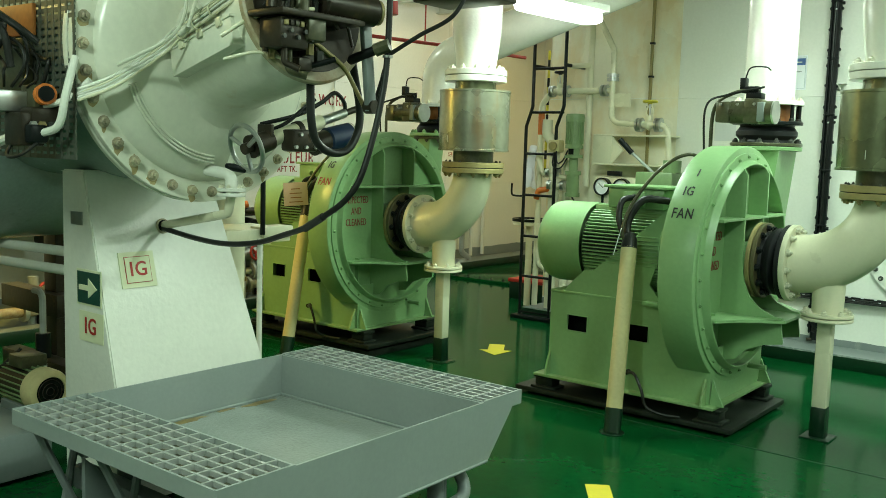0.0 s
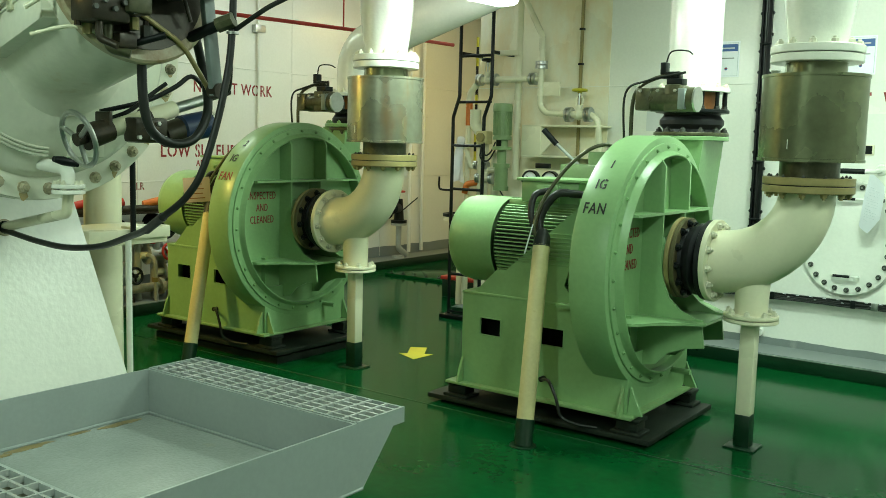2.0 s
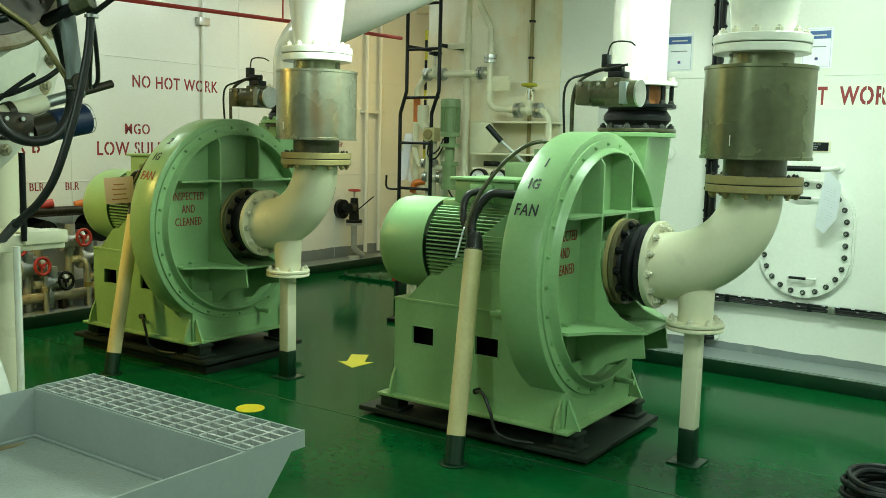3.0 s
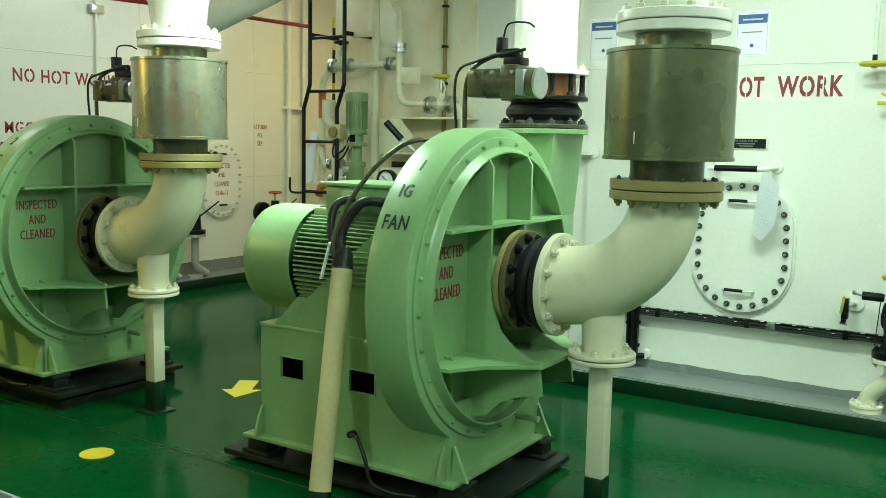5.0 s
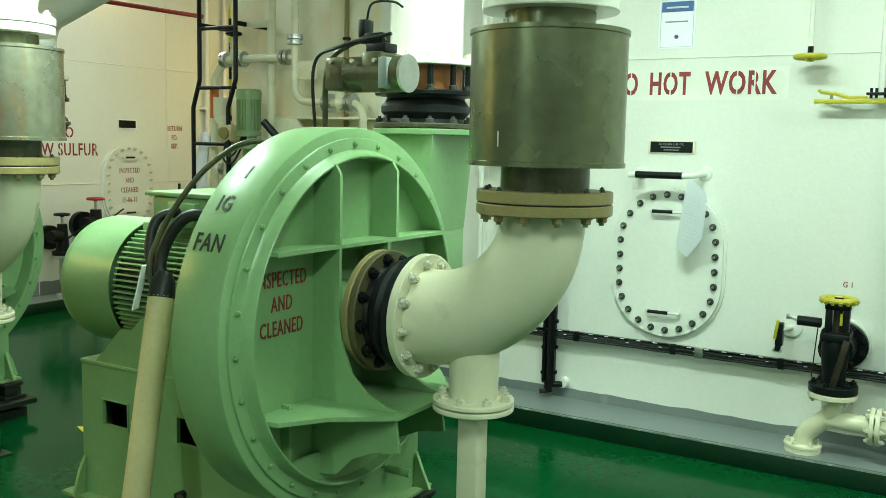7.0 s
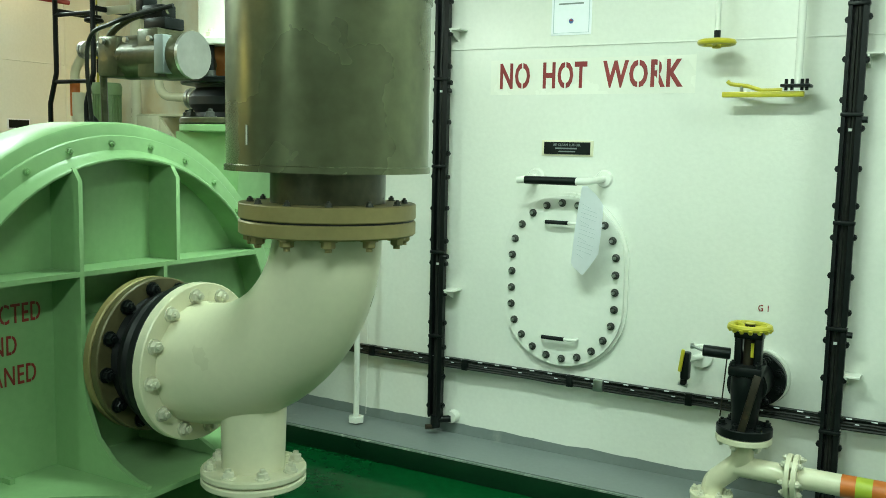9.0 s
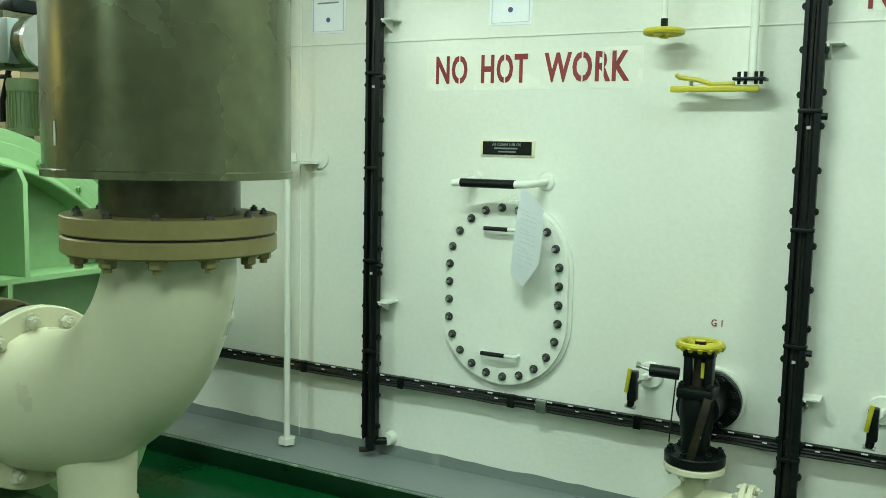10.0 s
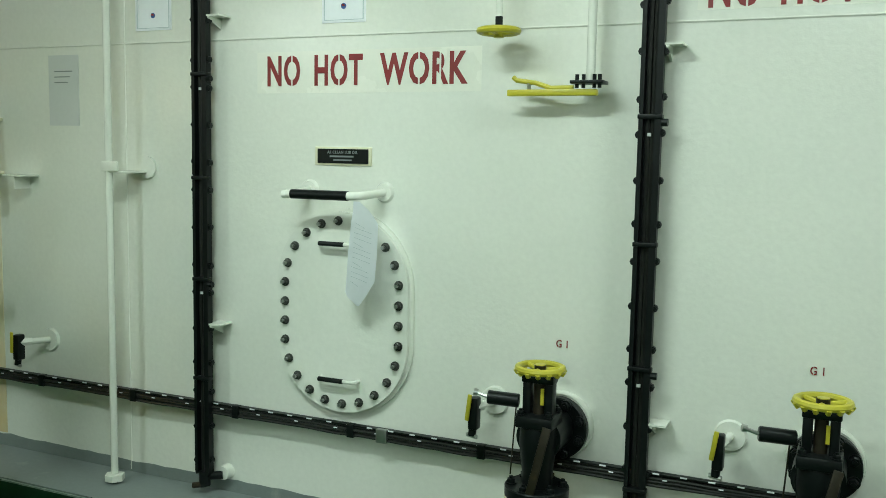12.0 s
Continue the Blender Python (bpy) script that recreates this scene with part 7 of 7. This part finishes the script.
part("lever", cyl(B(), (-2.66, 5.60, 1.22), (-2.87, 5.52, 1.42), 0.010, seg=10), GALV, t)
part("lever_grip", cyl(B(), (-2.82, 5.54, 1.37), (-2.90, 5.51, 1.46), 0.018, seg=12), BLACK, t)

t = thing("cable_riser", (-2.88, NORTH, 0.1), "thin black vertical cable run up the bulkhead", "cable run")
part("cable", box(B(), -3.215, NORTH - 0.03, 0.5, -3.195, NORTH - 0.005, TOP, 0.004), OLIVE, t)
for z in (1.5, 1.72, 1.95, 2.2):
    part("clip", box(B(), -3.22, NORTH - 0.036, z, -3.188, NORTH, z + 0.015), BLACK, t)
# small outlet box and hanging chain
t = thing("hanging_strap", (-4.0, 6.5, 1.2), "yellow and black striped strap that hangs by the ladder", "strap")
for k in range(14):
    part("stripe", cyl(B(), (-4.16, 6.60, 1.15 + 0.075 * k), (-4.16, 6.60, 1.15 + 0.075 * (k + 1)), 0.011, seg=8), YELLOW if k % 2 else BLACK, t)
t = thing("rag_bag", (-4.12, 6.24, 1.05), "white cloth that hangs from a hook by the ladder", "cloth")
bm = B()
rows = []
for i in range(9):
    v = i / 8
    rows.append([bm.verts.new((-4.20 + 0.14 * u * (0.35 + 0.65 * v) - 0.05 * v + 0.06, 6.34 - 0.03 * math.sin(6 * u + 3 * v) - 0.02 * v, 1.42 - 0.34 * v - 0.05 * abs(u - 0.5))) for u in (0, 0.2, 0.4, 0.6, 0.8, 1.0)])
for a, b in zip(rows, rows[1:]):
    for k in range(5):
        bm.faces.new((a[k], a[k + 1], b[k + 1], b[k]))
bmesh.ops.solidify(bm, geom=bm.faces, thickness=0.003)
part("cloth", bm, PAPER, t)
part("hook", sweep(B(), smooth_path([(-4.14, 6.27, 1.0), (-4.22, 6.25, 1.0), (-4.25, 6.25, 1.02), (-4.25, 6.25, 1.10)]), 0.008, 8), BLACK, t)

t = thing("round_stool", (-4.42, 6.75, 0), "white round stand with a black rim by the ladder", "stand")
part("top", cyl(B(), (-4.42, 6.8, 0.72), (-4.42, 6.8, 0.76), 0.15, seg=32), CREAM, t)
part("rim", ringd(B(), (-4.42, 6.8, 0.75), (-4.42, 6.8, 0.775), 0.13, 0.155, 32), BLACK, t)
part("stem", cyl(B(), (-4.42, 6.8, 0.0), (-4.42, 6.8, 0.72), 0.03, seg=14), CREAM, t)
t = thing("red_box", (-4.45, 7.1, 0), "red topped box on the deck behind the ladder", "box")
part("box", box(B(), -4.75, 7.0, 0, -4.2, 7.4, 0.16, 0.006), KERB, t)
part("lid", box(B(), -4.76, 6.99, 0.16, -4.19, 7.41, 0.19, 0.004), REDP, t, "red lid")
t = thing("deck_hatch", (-5.6, 8.1, 0), "raised green bolted deck hatch", "hatch")
h = part("plate", box(B(), -5.95, 7.65, 0, -5.1, 8.7, 0.025, 0.004), FLOOR, t)
bolts(h, [(-5.90 + 0.15 * i, 7.70, 0.025) for i in range(6)] + [(-5.15, 7.70 + 0.16 * i, 0.025) for i in range(1, 6)], (0, 0, 1), 0.03, BOLT)

# ---- west bulkhead ----
mhw, cov, put = manhole(Matrix.Translation((WEST, 7.745, 0.955)) @ pose(0, 0, 0, 0, 0, 90), "white oval manhole cover, stencilled inspected and cleaned", (), BOLTW)
for i, w in enumerate(("INSPECTED", "AND", "CLEANED", "03-06-13")):
    m = Matrix.Translation((WEST + 0.031, 7.745, 1.085 - 0.085 * i)) @ pose(0, 0, 0, 90, 0, 90)
    lettering("lettering", w, m, 0.045, REDTXT, mhw, wide=0.62, bold=0.0)
t = thing("name_plate", (WEST, 7.75, 1.49), "small black name plate on the bulkhead", "name plate")
part("plate", box(B(), WEST, 7.66, 1.455, WEST + 0.008, 7.84, 1.52), BLACK, t)
part("backing", box(B(), WEST, 7.65, 1.447, WEST + 0.005, 7.85, 1.528), PAPER, t)


def west_words(y, z, label, lines):
    s = thing("warning_lettering", (WEST, y, z), label, "lettering")
    for w, dy, dz, h, wd in lines:
        lettering("word", w, on_west(y + dy, z + dz), h, REDTXT, s, wide=wd, bold=0.015)
    return s


west_words(6.13, 1.795, "dark red stencilled no hot work warning on the bulkhead", [("NO HOT WORK", 0, 0, 0.10, 0.80)])
west_words(5.72, 1.40, "dark red stencilled tank name on the bulkhead", [("MGO", 0, 0, 0.085, 0.85), ("LOW SULFUR", 0.02, -0.165, 0.11, 0.80), ("AFT TK.", 0.10, -0.27, 0.055, 0.8)])
west_words(7.08, 1.40, "dark red stencilled tank name on the bulkhead", [("MGO", 0, 0, 0.085, 0.85), ("LOW SULFUR", 0.02, -0.14, 0.10, 0.72)])
west_words(4.55, 1.25, "dark red stencilled tank letters on the bulkhead", [("FOR B", 0.1, 0, 0.11, 0.80)])
west_words(5.0, 0.94, "small dark red stencilled letters on the bulkhead", [("BLR", 0.1, 0, 0.06, 0.8), ("BLR", -0.2, 0, 0.06, 0.8)])
west_words(8.29, 1.38, "small dark red stencilled return label on the bulkhead", [("RETURN", 0, 0.08, 0.045, 0.7), ("FO.", 0, 0, 0.045, 0.7), ("SEP.", 0, -0.08, 0.045, 0.7)])

t = thing("thin_riser_pipes", (WEST + 0.05, 8.7, 0.1), "two thin white vertical pipes on the bulkhead", "pipe")
for y in (8.65, 8.88):
    part("pipe", cyl(B(), (WEST + 0.06, y, 0.12), (WEST + 0.06, y, TOP), 0.022, seg=12), WALL, t)
part("clip", box(B(), WEST, 8.6, 1.65, WEST + 0.07, 8.95, 1.68, 0.003), WALL, t)
t = thing("conduit", (WEST + 0.03, 6.40, 1.9), "thin white conduit with a bright junction on the bulkhead", "conduit")
part("pipe", cyl(B(), (WEST + 0.03, 6.40, 1.2), (WEST + 0.03, 6.40, 2.9), 0.012, seg=10), WALL, t)
part("junction", box(B(), WEST, 6.34, 2.33, WEST + 0.06, 6.46, 2.40, 0.005), CHROME, t)

# red painted fire pipe under the deckhead
t = thing("fire_pipe", (WEST + 0.4, 6.0, 2.45), "thin red fire pipe under the deckhead", "pipe")
part("pipe", sweep(B(), [(-5.2, 3.4, 2.20), (-4.6, 5.6, 2.17), (-4.4, 6.6, 2.15)], 0.014, 12), REDP, t)
for hx, hy, hz in ((-5.05, 3.95, 2.19), (-4.62, 5.53, 2.17)):
    part("hanger", cyl(B(), (hx, hy, hz), (hx, hy, TOP), 0.006, seg=8), REDP, t)
part("clamp", cyl(B(), (-4.99, 4.2, 2.17), (-4.97, 4.28, 2.20), 0.03, seg=12), BLACK, t)


def wall_valve(x, y, z, wheel, label, s=1.0):
    t = thing("tank_valve", (x, y, 0.09), label, "valve", "tank valves")
    part("wall_flange", cyl(B(), (WEST, y, z), (WEST + 0.05, y, z), 0.13 * s, seg=28), BLACK, t)
    part("neck", cyl(B(), (WEST + 0.05, y, z), (x, y, z), 0.06 * s, seg=20), BLACK, t)
    part("body", cyl(B(), (x, y, z - 0.13 * s), (x, y, z + 0.16 * s), 0.07 * s, 0.05 * s, seg=20), BLACK, t)
    part("flange", cyl(B(), (x, y, z - 0.17 * s), (x, y, z - 0.13 * s), 0.11 * s, seg=24), BLACK, t)
    part("pipe_flange", cyl(B(), (x, y, z - 0.20 * s), (x, y, z - 0.172 * s), 0.11 * s, seg=24), GALV, t)
    part("drop_pipe", sweep(B(), bend_path([(x, y, z - 0.19 * s), (x, y, 0.2), (x + 0.02, y + 0.12, 0.12)], 0.06), 0.04 * s, 14), GALV, t, "grey drop pipe")
    part("foot_flange", cyl(B(), (x, y, 0.092), (x, y, 0.12), 0.08 * s, seg=24), GALV, t)
    part("stem", cyl(B(), (x, y, z + 0.15 * s), (x, y, z + 0.27 * s), 0.014 * s, seg=8), CHROME, t)
    part("side_cylinder", cyl(B(), (x + 0.02, y - 0.04, z + 0.03), (x + 0.05, y - 0.15, z + 0.03), 0.062 * s, seg=20), BLACK, t)
    part("lever", cyl(B(), (x + 0.03, y + 0.02, z), (x + 0.10, y + 0.20, z + 0.14), 0.007, seg=8), BLACK, t)
    hand_wheel(t, (x, y, z + 0.26 * s), (0, 0, 1), 0.085 * s, wheel, lumps=0)
    return t


wall_valve(-6.30, 7.25, 0.64, REDP, "black angle valve with a red handwheel on the tank wall", 0.87)
wall_valve(-6.30, 6.93, 0.56, BLACK, "black angle valve with a black handwheel on the tank wall", 0.75)
wall_valve(-6.30, 8.29, 0.615, REDP, "black angle valve with a red handwheel on the tank wall", 0.8)

# pipe manifold with many small valves
t = thing("manifold_shelf", (-6.15, 4.2, 0.8), "shelf with red pipe ends over the valve manifold", "shelf")
part("shelf", box(B(), -6.45, 2.5, 0.76, -6.0, 5.45, 0.775, 0.003), HYD, t)
part("front_pipe", cyl(B(), (-6.02, 2.5, 0.80), (-6.02, 5.4, 0.80), 0.03, seg=12), HYD, t)
rnd = random.Random(9)
for k in range(8):
    y = 2.9 + 0.32 * k
    part("red_cap", cyl(B(), (-6.04, y, 0.83), (-6.0, y + 0.12, 0.86), 0.03, seg=12), REDP if k % 3 else ORANGE, t)


def manifold_valve(y, z, wheel, label):
    x = -6.0
    t = thing("manifold_valve", (x, y, 0.09), label, "valve", "manifold valves")
    part("body", cyl(B(), (x, y - 0.06, z), (x, y + 0.06, z), 0.05, seg=16), GALV, t)
    for k in (-1, 1):
        part("flange", cyl(B(), (x, y + 0.06 * k, z), (x, y + 0.085 * k, z), 0.075, seg=20), GALV, t)
        part("pipe", cyl(B(), (x, y + 0.08 * k, z), (x, y + 0.15 * k, z), 0.03, seg=12), CREAM, t)
    part("bonnet", cyl(B(), (x, y, z + 0.03), (x, y, z + 0.12), 0.035, seg=12), GALV, t)
    part("riser", cyl(B(), (x - 0.02, y, 0.09), (x - 0.02, y, z - 0.02), 0.03, seg=12), GALV, t)
    part("stem", cyl(B(), (x, y, z), (x + 0.14, y + 0.02, z + 0.03), 0.012, seg=8), CHROME, t)
    hand_wheel(t, (x + 0.14, y + 0.02, z + 0.03), (1, 0.1, 0.15), 0.07, wheel, lumps=0)
    return t


for k, (y, z) in enumerate(((3.1, 0.30), (3.5, 0.55), (3.85, 0.28), (4.25, 0.55), (4.6, 0.28), (4.75, 0.58), (5.05, 0.30), (5.3, 0.52), (4.42, 0.40), (4.90, 0.44), (5.18, 0.24), (3.68, 0.42), (4.05, 0.42), (5.42, 0.34))):
    manifold_valve(y, z, (REDP, BLACK, REDP)[k % 3], "grey globe valve with a %s handwheel in the tank manifold" % ("red", "black", "red")[k % 3])
for k, y in enumerate((3.3, 4.0, 4.55, 5.0, 5.35)):
    t = thing("manifold_actuator", (-6.1, y, 0.5), "round black valve actuator on the manifold", "valve", "manifold actuators")
    part("drum", cyl(B(), (-6.2, y, 0.66), (-6.0, y + 0.02, 0.64), 0.09, seg=20), BLACK, t)
    part("neck", cyl(B(), (-6.1, y, 0.09), (-6.1, y, 0.58), 0.035, seg=12), GALV, t)
    part("flange", cyl(B(), (-6.1, y, 0.44), (-6.1, y, 0.47), 0.08, seg=20), GALV, t)

for k, y in enumerate((4.15, 4.48, 4.82, 5.12, 5.38)):
    t = thing("manifold_loop", (-5.93, y, 0.09), "bent grey drain pipe in front of the tank manifold", "pipe", "manifold drain pipes")
    part("pipe", sweep(B(), bend_path([(-6.02, y - 0.02, 0.44 + 0.03 * (k % 2)), (-5.90, y, 0.44 + 0.03 * (k % 2)), (-5.90, y + 0.01, 0.09)], 0.06), 0.017, 12), GALV, t)
    part("union", cyl(B(), (-5.90, y + 0.004, 0.24), (-5.90, y + 0.004, 0.275), 0.027, seg=6), (OLIVE, STAINED)[k % 2], t)
t = thing("manifold_header", (-5.98, 3.4, 0.09), "stained cream header pipe low along the tank manifold", "pipe")
part("pipe", cyl(B(), (-5.97, 2.6, 0.19), (-5.97, 5.45, 0.19), 0.036, seg=16), STAINED, t)
for k in range(7):
    y = 3.0 + 0.38 * k
    part("flange", cyl(B(), (-5.97, y, 0.19), (-5.97, y + 0.03, 0.19), 0.066, seg=20), STAINED if k % 2 else GALV, t)
    part("saddle", box(B(), -6.0, y + 0.12, 0.09, -5.94, y + 0.15, 0.16, 0.003), HYD, t)

# ---- deck markings ----
def floor_mark(name, poly, label):
    bm = prism(B(), poly, 2, 0.0, 0.0025)
    return solid(name, bm, FLOORY, label, "floor marking", "deck markings")


def arrow_poly(cx, cy, ang, L, W):
    pts = [(-L * 0.5, -W * 0.25), (0.05 * L, -W * 0.25), (0.05 * L, -W * 0.5), (L * 0.5, 0), (0.05 * L, W * 0.5), (0.05 * L, W * 0.25), (-L * 0.5, W * 0.25)]
    c, s = math.cos(radians(ang)), math.sin(radians(ang))
    return [(cx + x * c - y * s, cy + x * s + y * c) for x, y in pts]


floor_mark("floor_arrow", arrow_poly(-3.545, 5.09, -58, 0.34, 0.22), "yellow painted arrow on the green deck")
floor_mark("floor_arrow", arrow_poly(-1.66, 3.15, -55, 0.32, 0.20), "yellow painted arrow on the green deck")
floor_mark("floor_disc", [(-3.305 + 0.072 * math.cos(k * math.pi / 16), 3.985 + 0.072 * math.sin(k * math.pi / 16)) for k in range(32)], "yellow painted disc on the green deck")

# coil of black hose on the deck
t = thing("hose_coil", (-0.5, 4.62, 0), "coil of black rubber hose on the green deck", "hose")
pts = []
for k in range(120):
    a = k * 0.42
    pts.append((-0.47 + (0.14 + 0.02 * math.sin(k * 0.7)) * math.cos(a), 4.60 + (0.16 + 0.02 * math.cos(k * 0.5)) * math.sin(a), 0.014 + 0.0009 * k + 0.004 * math.sin(k)))
part("hose", sweep(B(), smooth_path(pts, 2), 0.012, 8), RUBBER, t)
